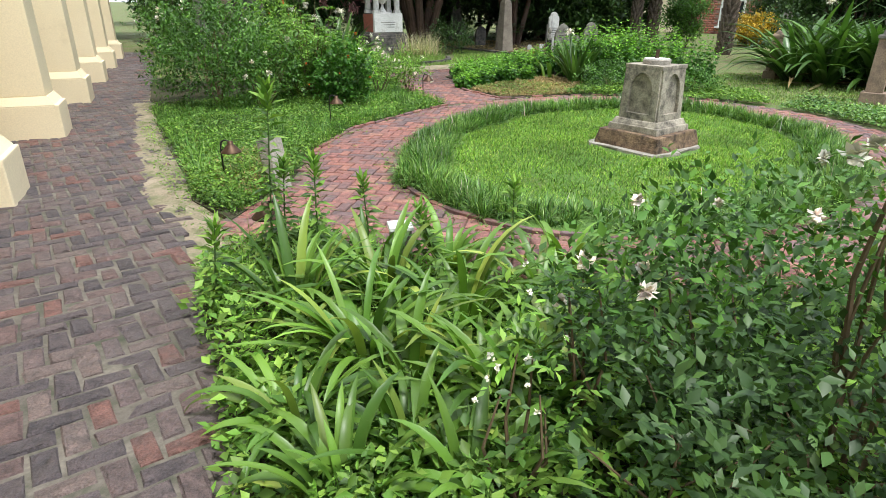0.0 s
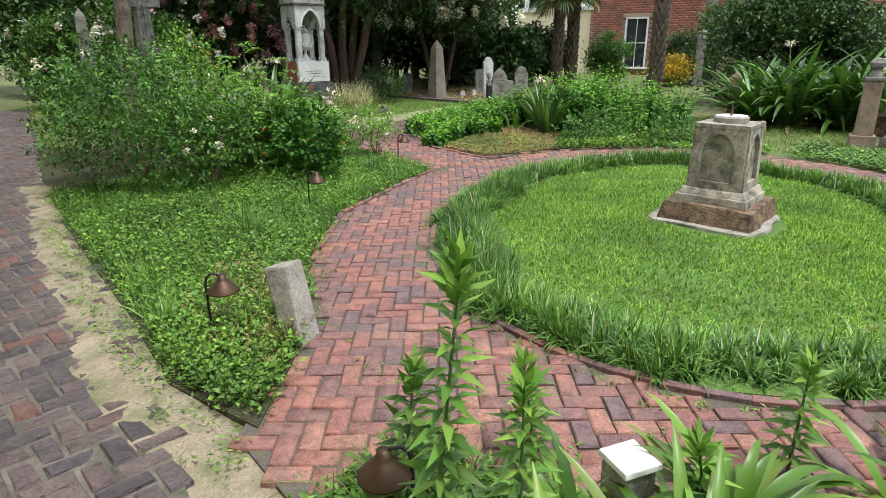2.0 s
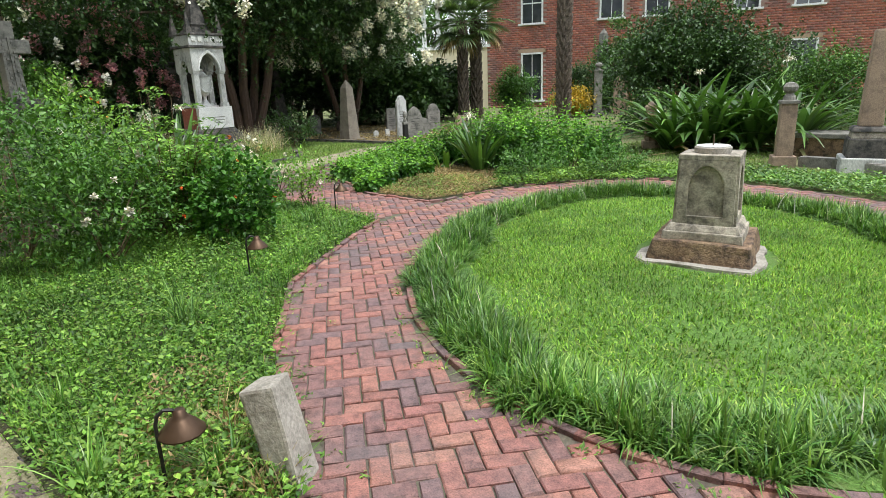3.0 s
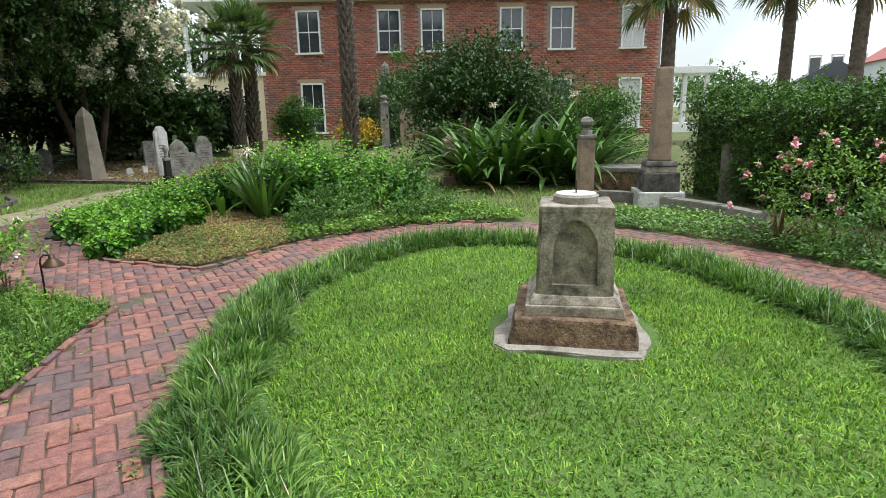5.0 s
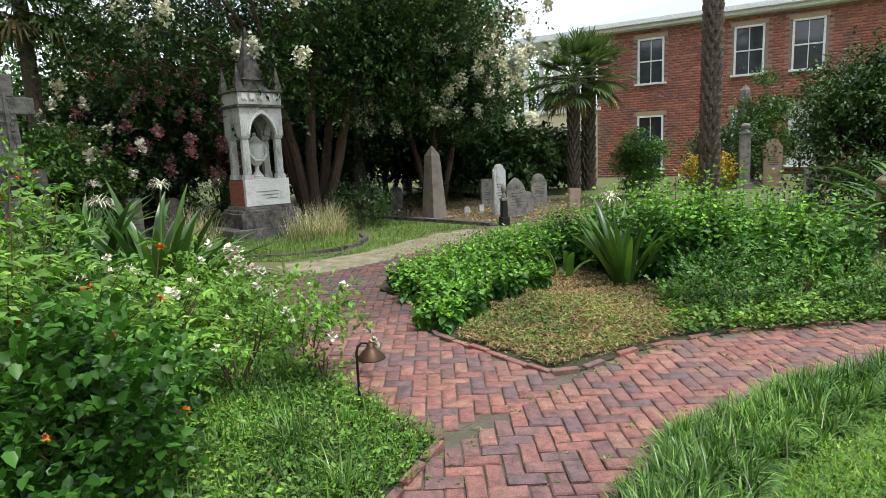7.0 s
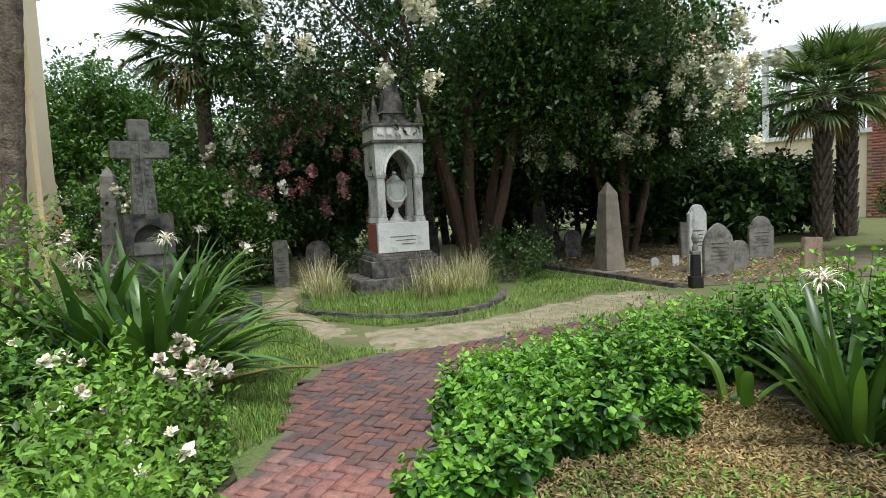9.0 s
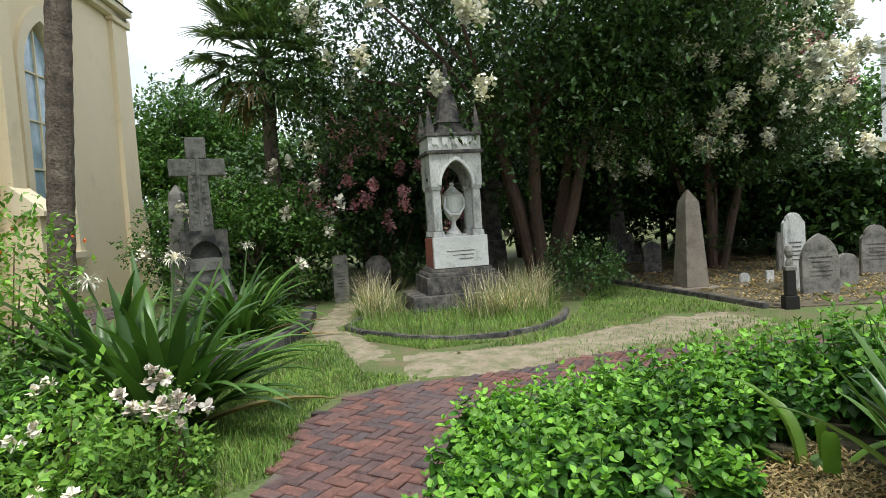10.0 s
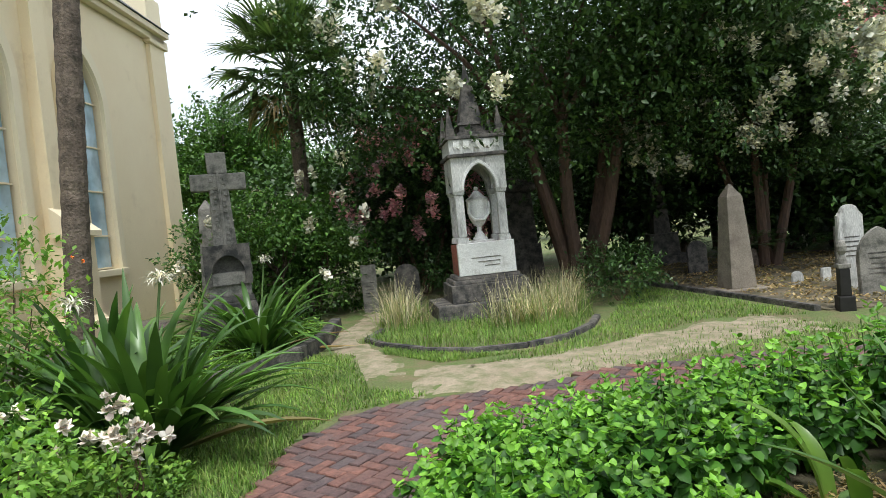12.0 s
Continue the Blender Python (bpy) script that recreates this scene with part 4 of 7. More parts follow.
headstone(3.58, 20.75, 1.3, 0.36, 20, M_MARBLE, "tall pale round-topped headstone", "shoulder")
headstone(3.8, 20.15, 0.98, 0.56, 18, M_STONE_GREY, "grey headstone with pointed arch and bleached foot", "point")
headstone(3.95, 23.4, 0.84, 0.36, 15, M_STONE_GREY, "small square grey headstone in the plot", "flat")
headstone(4.4, 21.1, 0.58, 0.36, 20, M_STONE_GREY, "low round grey headstone", "round")
headstone(5.25, 22.6, 0.95, 0.52, 12, M_STONE_GREY, "lichened grey square-shouldered headstone", "shoulder")
headstone(5.6, 21.0, 0.6, 0.4, 24, M_STONE_PINK, "low leaning brownstone headstone", "flat", 0.1, 4)
headstone(1.37, 23.8, 0.74, 0.4, 22, M_STONE_DARK, "small dark round-topped headstone under trees", "round")
headstone(2.95, 21.6, 0.24, 0.18, 22, M_MARBLE, "tiny worn white footstone", "round", 0.06)
headstone(3.4, 21.9, 0.24, 0.16, 22, M_MARBLE, "tiny worn white footstone", "flat", 0.06)
headstone(12.8, 21.2, 0.75, 0.45, -30, M_STONE_GREY, "small grey headstone by the brick house", "flat")
headstone(14.8, 22.9, 2.6, 0.62, -35, M_STONE_PINK, "tall narrow brownstone slab by the brick house", "flat", 0.2)
headstone(14.9, 25.3, 1.65, 0.6, -30, M_STONE_PINK, "weathered brownstone stele by the brick house", "shoulder", 0.2)
headstone(-3.9, 20.6, 0.9, 0.5, 33, M_STONE_DARK, "dark round-topped headstone beside the sandy path", "round")
headstone(-4.6, 20.3, 0.95, 0.3, 33, M_STONE_GREY, "narrow grey marker beside the memorial cross", "flat", 0.2)
headstone(9.3, 13.4, 1.0, 0.5, -30, M_STONE_GREY, "grey headstone half hidden by lilies", "round")
headstone(9.0, 8.7, 0.95, 0.42, -60, M_STONE_GREY, "grey square headstone in front of the hedge", "flat")


def grave_post(x, y, h, w, turn, material, label, finial):
    th = thing("grave_post", x, y, 0, turn, label, "grave marker")
    bm = bmesh.new()
    box(bm, 0, 0, -0.03, w * 1.45, w * 1.45, 0.22, 0.97, 0.015)
    part("foot", bm, material, th)
    bm = bmesh.new()
    box(bm, 0, 0, 0.19, w, w, h - 0.55 if finial else h - 0.3, 0.94, 0.012)
    part("shaft", bm, material, th)
    top = 0.19 + (h - 0.55 if finial else h - 0.3)
    bm = bmesh.new()
    box(bm, 0, 0, top, w * 1.12, w * 1.12, 0.06, 1, 0.012)
    if finial:
        lathe(bm, [(w * 0.4, top + 0.06), (w * 0.36, top + 0.12), (w * 0.22, top + 0.17), (w * 0.42, top + 0.22), (w * 0.46, top + 0.28), (w * 0.3, top + 0.34), (0.01, top + 0.36)], 12)
    else:
        box(bm, 0, 0, top + 0.06, w, w, 0.1, 0.2, 0.01)
    part("finial" if finial else "cap", bm, M_STONE_GREY if finial else material, th)


grave_post(7.45, 10.5, 1.42, 0.26, -40, M_STONE_PINK, "brownstone grave post with carved scroll finial", True)
grave_post(7.45, 14.0, 1.0, 0.22, -30, M_STONE_PINK, "small brownstone grave post with pointed cap", False)
grave_post(13.4, 24.8, 2.2, 0.34, -30, M_STONE_GREY, "grey stone pillar with carved urn finial", True)
grave_post(3.2, 19.1, 0.9, 0.13, 10, M_IRON, "rusty dark iron plot post with small finial", True)

col = thing("broken_column", 8.05, 9.5, 0, -48, "tall tapering brownstone column on stepped grey plinth", "column memorial")
for name, args, mm in (("foot", (0, 0, -0.03, 0.74, 0.74, 0.26, 0.96, 0.02), M_MARBLE), ("plinth", (0, 0, 0.23, 0.58, 0.58, 0.3, 0.97, 0.02), M_STONE_DARK),
                       ("step", (0, 0, 0.53, 0.5, 0.5, 0.1, 0.9, 0.02), M_STONE), ("collar", (0, 0, 0.63, 0.52, 0.52, 0.08, 0.85, 0.03), M_STONE_DARK)):
    bm = bmesh.new()
    box(bm, *args)
    part(name, bm, mm, col)
bm = bmesh.new()
box(bm, 0, 0, 0.71, 0.32, 0.32, 1.45, 0.72, 0.03)
part("shaft", bm, M_STONE_PINK, col)


def chest_tomb(x, y, turn, l, w, h):
    th = thing("chest_tomb", x, y, 0, turn, "low brick chest tomb with a stone lid", "tomb", "chest tombs")
    bm = bmesh.new()
    box(bm, 0, 0, -0.02, l, w, h - 0.07, 0.99, 0.012)
    part("chest", bm, M_STONE_BROWN, th)
    bm = bmesh.new()
    box(bm, 0, 0, h - 0.09, l * 1.08, w * 1.12, 0.09, 1, 0.02)
    part("lid", bm, M_STONE_GREY, th)


chest_tomb(9.3, 10.9, -65, 1.7, 0.75, 0.45)
chest_tomb(8.0, 13.75, -40, 1.2, 0.6, 0.42)


def kerb(name, pts, w, h, material, label):
    bm = bmesh.new()
    for (x0, y0), (x1, y1) in zip(pts, pts[1:]):
        d = math.hypot(x1 - x0, y1 - y0)
        nx, ny = -(y1 - y0) / d * w / 2, (x1 - x0) / d * w / 2
        ex, ey = (x1 - x0) / d * 0.004, (y1 - y0) / d * 0.004
        prism(bm, [(x0 - nx + ex, y0 - ny + ey), (x1 - nx - ex, y1 - ny - ey), (x1 + nx - ex, y1 + ny - ey), (x0 + nx + ex, y0 + ny + ey)], -0.03, h + random.uniform(-0.01, 0.01), 0.012)
    return tagged(part(name, bm, material), label, "curb", kind="structure")


kerb("curb_grave_plot", [(7.75, 10.4), (7.95, 9.9), (7.85, 9.1), (7.7, 8.3), (7.4, 7.6)], 0.22, 0.16, M_STONE_GREY, "low grey stone curb of a grave plot")
kerb("curb_monument", [(-3.1, 18.2), (-2.95, 17.5), (-2.4, 17.1), (-1.7, 16.85), (-1.0, 16.82), (-0.4, 17.1), (0.0, 17.6), (0.15, 18.3), (0.1, 19.0)], 0.1, 0.06, M_STONE_DARK, "rounded low stone curb round the monument's grass")
kerb("curb_cross_plot", [(-3.6, 14.3), (-3.3, 15.2), (-3.22, 16.2), (-3.5, 17.2), (-4.2, 18.5)], 0.18, 0.2, M_STONE_DARK, "old dark brick and stone curb beside the sandy path")
kerb("curb_far_plot", [(-0.6, 24.0), (0.3, 22.8), (1.3, 21.4), (2.1, 20.3), (2.9, 19.1)], 0.1, 0.07, M_STONE_DARK, "thin dark curb of a raked grave plot")
flat("plot_earth", [(-0.5, 24.0), (0.4, 22.8), (1.4, 21.4), (2.2, 20.3), (3.0, 19.1), (6.5, 20.0), (8.0, 24.0), (4.0, 28.0), (-0.5, 28.0)], -0.02, 0.02, M_EARTH, "raked earth strewn with fallen leaves", "earth")


def stub():
    th = thing("broken_gravestone", -1.47, 5.08, 0, 62, "tilted stump of pale broken gravestone with weeds", "gravestone")
    bm = bmesh.new()
    box(bm, 0, 0, -0.1, 0.18, 0.15, 0.58, 0.92, 0.015)
    roughen(bm, 0.018, 6, 2)
    bmesh.ops.rotate(bm, verts=bm.verts[:], cent=(0, 0, 0), matrix=Matrix.Rotation(radians(-13), 3, "X") @ Matrix.Rotation(radians(6), 3, "Y"))
    part("stump", bm, M_CEMENT, th)


stub()


def path_lamp(x, y, turn, h=0.42, shade=True):
    th = thing("path_light", x, y, 0.03, turn, "dark bronze hooked garden path light on a thin stake", "garden light", "path lights")
    bm = bmesh.new()
    pts = [(0, 0, -0.05), (0, 0, h - 0.06), (0.01, 0, h - 0.02), (0.035, 0, h), (0.065, 0, h - 0.005), (0.08, 0, h - 0.02)]
    tube(bm, pts, 0.008, 6)
    part("stake", bm, M_IRON, th)
    if shade:
        bm = bmesh.new()
        lathe(bm, [(0.022, h - 0.008), (0.026, h - 0.035), (0.038, h - 0.045), (0.088, h - 0.1), (0.09, h - 0.106), (0.02, h - 0.1)], 16, 0.09, 0)
        sh = part("shade", bm, M_BRONZE, th, "flared bronze shade", True)
        bm = bmesh.new()
        lathe(bm, [(0.012, h - 0.088), (0.02, h - 0.1), (0.012, h - 0.115), (0.002, h - 0.12)], 10, 0.09, 0)
        part("bulb", bm, M_WHITE, sh, smooth=True)


path_lamp(-1.96, 5.12, 0)
path_lamp(-1.52, 7.97, 5, 0.4)
path_lamp(-0.36, 10.3, 10, 0.42)
path_lamp(-1.02, 3.48, 175, 0.4)


def white_box():
    th = thing("utility_post", -0.27, 3.47, 0, 12, "short post with a flat white top among leaves", "garden post")
    bm = bmesh.new()
    box(bm, 0, 0, 0, 0.13, 0.13, 0.27, 1, 0.008)
    part("post", bm, M_CEMENT, th)
    bm = bmesh.new()
    box(bm, 0, 0, 0.27, 0.155, 0.155, 0.022, 0.96, 0.004)
    part("cap", bm, M_WHITE, th, "white flat cap")


white_box()


def far_house(x, y, turn, w, d, h, rise, roof, label):
    th = thing("far_house", x, y, 0, turn, label, "house", "far houses")
    bm = bmesh.new()
    box(bm, 0, 0, 0, w, d, h)
    part("wall", bm, M_CLAPBOARD, th)
    bm = bmesh.new()
    e = 0.4
    v = [bm.verts.new(p) for p in ((-w / 2 - e, -d / 2 - e, h), (w / 2 + e, -d / 2 - e, h), (w / 2 + e, d / 2 + e, h), (-w / 2 - e, d / 2 + e, h), (0, -d / 2 - e, h + rise), (0, d / 2 + e, h + rise))]
    for q in ((0, 4, 5, 3), (1, 2, 5, 4), (0, 1, 4), (2, 3, 5), (3, 2, 1, 0)):
        bm.faces.new([v[i] for i in q])
    part("roof", bm, roof, th)
    for k in range(3):
        for fl in range(2):
            bm = bmesh.new()
            box(bm, -w / 3.2 + k * w / 3.2, -d / 2 - 0.02, 1.2 + 3.0 * fl, 0.9, 0.06, 1.7)
            win = part("window", bm, M_DARK_WINDOW, th)
            bm = bmesh.new()
            for sx in (-1, 1):
                box(bm, -w / 3.2 + k * w / 3.2 + sx * 0.5, -d / 2 - 0.04, 1.1 + 3.0 * fl, 0.12, 0.12, 1.9)
            box(bm, -w / 3.2 + k * w / 3.2, -d / 2 - 0.04, 3.0 + 3.0 * fl, 1.2, 0.12, 0.14)
            part("window_frame", bm, M_WHITE, win)


far_house(64, 17.5, -62, 7, 9, 4.9, 2.7, M_ROOF_RED, "pale clapboard house with a red metal roof")
far_house(72, 27, -65, 6, 8, 3.6, 2.0, M_ROOF_DARK, "small grey clapboard house with a dark roof")


# ---- plants ----
RNG = np.random.default_rng(7)


def unit(v):
    return v / np.maximum(np.linalg.norm(v, axis=1, keepdims=True), 1e-9)


def leaves(P, D, L, width=0.5, fold=0.25, droop=0.15, rng=RNG):
    """Folded leaves: base points P, axes D, lengths L. Five corners and four faces a leaf."""
    n = len(P)
    D = unit(D)
    L = np.broadcast_to(np.asarray(L, float), (n,))[:, None]
    up = unit(np.array([[0, 0, 1.0]]) + rng.normal(0, 0.35, (n, 3)))
    S = unit(np.cross(D, up))
    Nn = np.cross(S, D)
    W = L * width * 0.5
    mid = P + D * L * 0.48 - Nn * W * fold
    if np.ndim(width) == 0 and width > 0.6:
        # broad leaf: heart-shaped outline, a fan of six faces round the midrib
        a1, a2 = P + D * L * 0.16, P + D * L * 0.6
        curl = Nn * W * 0.12
        tip = P + D * L - Nn * L * droop
        V = np.stack([P, a1 - S * W * 0.86 + curl, a2 - S * W * 0.8, tip, a2 + S * W * 0.8, a1 + S * W * 0.86 + curl, mid], 1).reshape(-1, 3)
        F = np.array([[0, 6, 1], [1, 6, 2], [2, 6, 3], [3, 6, 4], [4, 6, 5], [5, 6, 0]])[None] + 7 * np.arange(n)[:, None, None]
        return V, F.reshape(-1, 3)
    lf, rt = P + D * L * 0.45 - S * W, P + D * L * 0.45 + S * W
    tip = P + D * L - Nn * L * droop
    V = np.stack([P, lf, mid, rt, tip], 1).reshape(-1, 3)
    F = np.array([[0, 2, 1], [0, 3, 2], [2, 4, 1], [3, 4, 2]])[None] + 5 * np.arange(n)[:, None, None]
    return V, F.reshape(-1, 3)


def small_leaves(P, D, L, width=0.5, fold=0.3, rng=RNG):
    """Plain small leaves: two faces that meet at the midrib."""
    n = len(P)
    D = unit(D)
    L = np.broadcast_to(np.asarray(L, float), (n,))[:, None]
    S = unit(np.cross(D, unit(np.array([[0, 0, 1.0]]) + rng.normal(0, 0.35, (n, 3)))))
    Nn = np.cross(S, D)
    W = L * width * 0.55
    c = P + D * L * 0.45 + Nn * W * fold
    V = np.stack([P, c - S * W, P + D * L - Nn * L * 0.1, c + S * W], 1).reshape(-1, 3)
    F = np.array([[0, 2, 1], [0, 3, 2]])[None] + 4 * np.arange(n)[:, None, None]
    return V, F.reshape(-1, 3)


def straps(P, az, el, L, W, bend=1.0, seg=6, fold=0.25, rng=RNG):
    """Strap leaves: they rise at el, bend over along their length, taper to a tip. Three corners across."""
    n = len(P)
    az, el, L, W, bend = (np.broadcast_to(np.asarray(v, float), (n,)) for v in (az, el, L, W, bend))
    H = np.stack([np.cos(az), np.sin(az), np.zeros(n)], 1)
    S = np.stack([-np.sin(az), np.cos(az), np.zeros(n)], 1)
    Z = np.array([[0, 0, 1.0]])
    pos = np.array(P, float)
    rows = []
    for k in range(seg + 1):
        u = k / seg
        a = el - bend * u ** 1.5
        T = np.cos(a)[:, None] * H + np.sin(a)[:, None] * Z
        Nn = -np.sin(a)[:, None] * H + np.cos(a)[:, None] * Z
        w = (W * (0.75 + 0.6 * u - 1.3 * u ** 3) * 0.5 if k < seg else W * 0.02)[:, None]
        rows += [pos - S * w + Nn * w * fold, pos - Nn * w * fold * 0.4, pos + S * w + Nn * w * fold]
        pos = pos + T * (L / seg)[:, None]
    V = np.stack(rows, 1).reshape(-1, 3)
    m = 3 * (seg + 1)
    f = []
    for k in range(seg):
        for j in range(2):
            a = 3 * k + j
            f.append([a, a + 1, a + 4, a + 3])
    F = np.array(f)[None] + m * np.arange(n)[:, None, None]
    return V, F.reshape(-1, 4)


def blades(P, az, L, W, lean, seg=3, rng=RNG):
    """Grass: narrow two-sided ribbons that curve over to a point."""
    n = len(P)
    az, L, W, lean = (np.broadcast_to(np.asarray(v, float), (n,)) for v in (az, L, W, lean))
    H = np.stack([np.cos(az), np.sin(az), np.zeros(n)], 1)
    S = np.stack([-np.sin(az), np.cos(az), np.zeros(n)], 1)
    rows = []
    for k in range(seg + 1):
        u = k / seg
        a = lean * (0.35 + u * 0.65)
        c = P + H * (L * u * np.sin(a))[:, None] + np.array([[0, 0, 1.0]]) * (L * u * np.cos(a))[:, None]
        w = (W * 0.5 * (1 - u ** 2) + 0.0004)[:, None]
        rows += [c - S * w, c + S * w]
    V = np.stack(rows, 1).reshape(-1, 3)
    m = 2 * (seg + 1)
    F = np.array([[2 * k, 2 * k + 1, 2 * k + 3, 2 * k + 2] for k in range(seg)])[None] + m * np.arange(n)[:, None, None]
    return V, F.reshape(-1, 4)


def join(pairs):
    V, F, o = [], [], 0
    for v, f in pairs:
        V.append(v), F.append(f + o)
        o += len(v)
    return np.concatenate(V), np.concatenate(F)


def scatter(outline, n, rng=RNG):
    """Random points in an outline."""
    o = np.array(outline)
    lo, hi = o.min(0), o.max(0)
    out = []
    while len(out) < n:
        x, y = rng.uniform(lo[0], hi[0]), rng.uniform(lo[1], hi[1])
        if inside(outline, x, y):
            out.append((x, y))
    return np.array(out)


def blob(n, c, r, shell=0.55, bumps=0.22, rng=RNG, low=-0.9):
    """Points in the outer shell of a lumpy crown, and directions out of it."""
    d = unit(rng.normal(0, 1, (n * 2, 3)))
    d = d[d[:, 2] > low][:n]
    k = len(d)
    ph = rng.uniform(0, 6.28, 6)
    lump = 1 + bumps * (np.sin(3.1 * d[:, 0] + ph[0]) * np.sin(4.3 * d[:, 1] + ph[1]) + 0.7 * np.sin(6.7 * d[:, 2] + 5.1 * d[:, 0] + ph[2]) + 0.5 * np.sin(9.3 * d[:, 1] + 7.7 * d[:, 2] + ph[3]))
    s = (shell + (1 - shell) * rng.random(k) ** 0.6) * lump
    return np.array(c) + d * s[:, None] * np.array(r), d


def stems_mesh(th, name, base, ends, r, material, rng=RNG):
    bm = bmesh.new()
    for e in ends:
        b = Vector(base) + Vector((rng.uniform(-0.05, 0.05), rng.uniform(-0.05, 0.05), 0))
        e = Vector(e)
        mid = (b + e) / 2 + Vector((rng.uniform(-0.08, 0.08), rng.uniform(-0.08, 0.08), 0.05))
        tube(bm, [b, mid, e], [r, r * 0.75, r * 0.35], 5)
    part(name, bm, material, th)


def bloom(c, r, n=14, rng=RNG, up=0.3):
    """An open many-petalled flower."""
    d = unit(rng.normal(0, 1, (n, 3)) + np.array([[0, 0, up]]))
    return leaves(np.array(c) + d * r * 0.12, d, r * rng.uniform(0.8, 1.15, n), 0.95, -0.3, -0.1, rng)


def shrub(name, x, y, r, h, n, leaf, material, label, category="shrub", width=0.5, flower=None, n_flower=0, flower_r=0.05, stems=9, shell=0.5, z=0.03, bumps=0.22, seed=1, group="", petals=12, top_only=False, out=0.75):
    """A bush: stems from the base, leaves in sprays through a lumpy crown, blooms on the outside."""
    rng = np.random.default_rng(seed)
    th = thing(name, x, y, z, 0, label, category, group)
    rx, ry = r if isinstance(r, tuple) else (r, r)
    c = (0, 0, h * 0.54)
    # sprays: shoots with leaves along them
    k = max(6, n // 9)
    P, D = blob(k, c, (rx * 0.92, ry * 0.92, h * 0.5), shell, bumps, rng)
    k = len(P)
    per = 9
    ax = unit(D * out + rng.normal(0, 0.45, (k, 3)) + np.array([[0, 0, 0.35]]))
    u = np.linspace(-0.6, 1.0, per)
    span = leaf * 2.6
    pos = (P[:, None] + ax[:, None] * (u * span)[None, :, None]).reshape(-1, 3)
    side = unit(rng.normal(0, 1, (k * per, 3)))
    dirs = np.repeat(ax, per, 0) * 0.7 + side * 0.9 + np.array([[0, 0, 0.1]])
    pos[:, 2] = np.maximum(pos[:, 2], 0.02)
    V, F = leaves(pos, dirs, leaf * rng.uniform(0.65, 1.25, len(pos)), width, 0.25, 0.2, rng)
    raw("foliage", V, F, material, th)
    if stems:
        pick = P[rng.choice(k, min(stems, k), False)] * np.array([0.75, 0.75, 0.85])
        stems_mesh(th, "stem", (0, 0, -0.04), pick, 0.005 + 0.004 * h, M_STEM_BROWN, rng)
    if flower is not None:
        Q, E = blob(n_flower * 3, c, (rx, ry, h * 0.53), 0.96, bumps, rng, 0.1 if top_only else -0.3)
        Q = Q[:n_flower]
        fl = [bloom(q, flower_r * rng.uniform(0.7, 1.2), petals, rng) for q in Q]
        V, F = join(fl)
        raw("blossom", V, F, flower, th)
    return th


def lily(x, y, n, L, W, label, material=None, blooms=0, seed=1, category="lily", z=0.03, spread=0.18, name="lily", dead=4, el=(0.55, 1.45), bend=(0.7, 2.0)):
    rng = np.random.default_rng(seed)
    th = thing(name, x, y, z, 0, label, category)
    az = rng.uniform(0, 2 * math.pi, n)
    rr = spread * np.sqrt(rng.random(n))
    P = np.stack([rr * np.cos(az + 0.3), rr * np.sin(az + 0.3), np.zeros(n)], 1)
    e = rng.uniform(el[0], el[1], n)
    V, F = straps(P, az, e, L * rng.uniform(0.6, 1.1, n), W * rng.uniform(0.7, 1.15, n), rng.uniform(bend[0], bend[1], n), 8, 0.3, rng)
    raw("leaf_fan", V, F, material or L_LILY, th)
    if dead:
        V, F = straps(P[:dead], az[:dead] + 0.4, rng.uniform(-0.05, 0.35, dead), L * 0.9, W * 0.7, rng.uniform(0.3, 0.9, dead), 7, 0.6, rng)
        V[:, 2] = np.maximum(V[:, 2], 0.02)
        raw("withered_leaf", V, F, L_DRY, th)
    bm = bmesh.new()
    lathe(bm, [(spread * 0.6, -0.05), (spread * 0.4, 0.06), (0.02, 0.1)], 10)
    part("crown_base", bm, M_STEM, th)
    for k in range(blooms):
        a = rng.uniform(0, 6.28)
        hgt = L * rng.uniform(0.82, 0.98)
        tip = Vector((0.22 * math.cos(a) * (1 + k), 0.22 * math.sin(a) * (1 + k), hgt))
        bm = bmesh.new()
        tube(bm, [(0, 0, 0.05), tip * 0.6, tip], [0.014, 0.012, 0.01], 6)
        stalk = part("flower_stalk", bm, M_STEM, th)
        m = 54
        V, F = straps(np.repeat([tuple(tip)], m, 0) + rng.normal(0, 0.012, (m, 3)), rng.uniform(0, 6.28, m), rng.uniform(0.1, 1.2, m), rng.uniform(0.1, 0.17, m), 0.014, rng.uniform(1.4, 2.8, m), 5, 0.2, rng)
        raw("flower", V, F, F_WHITE, stalk)
    return th


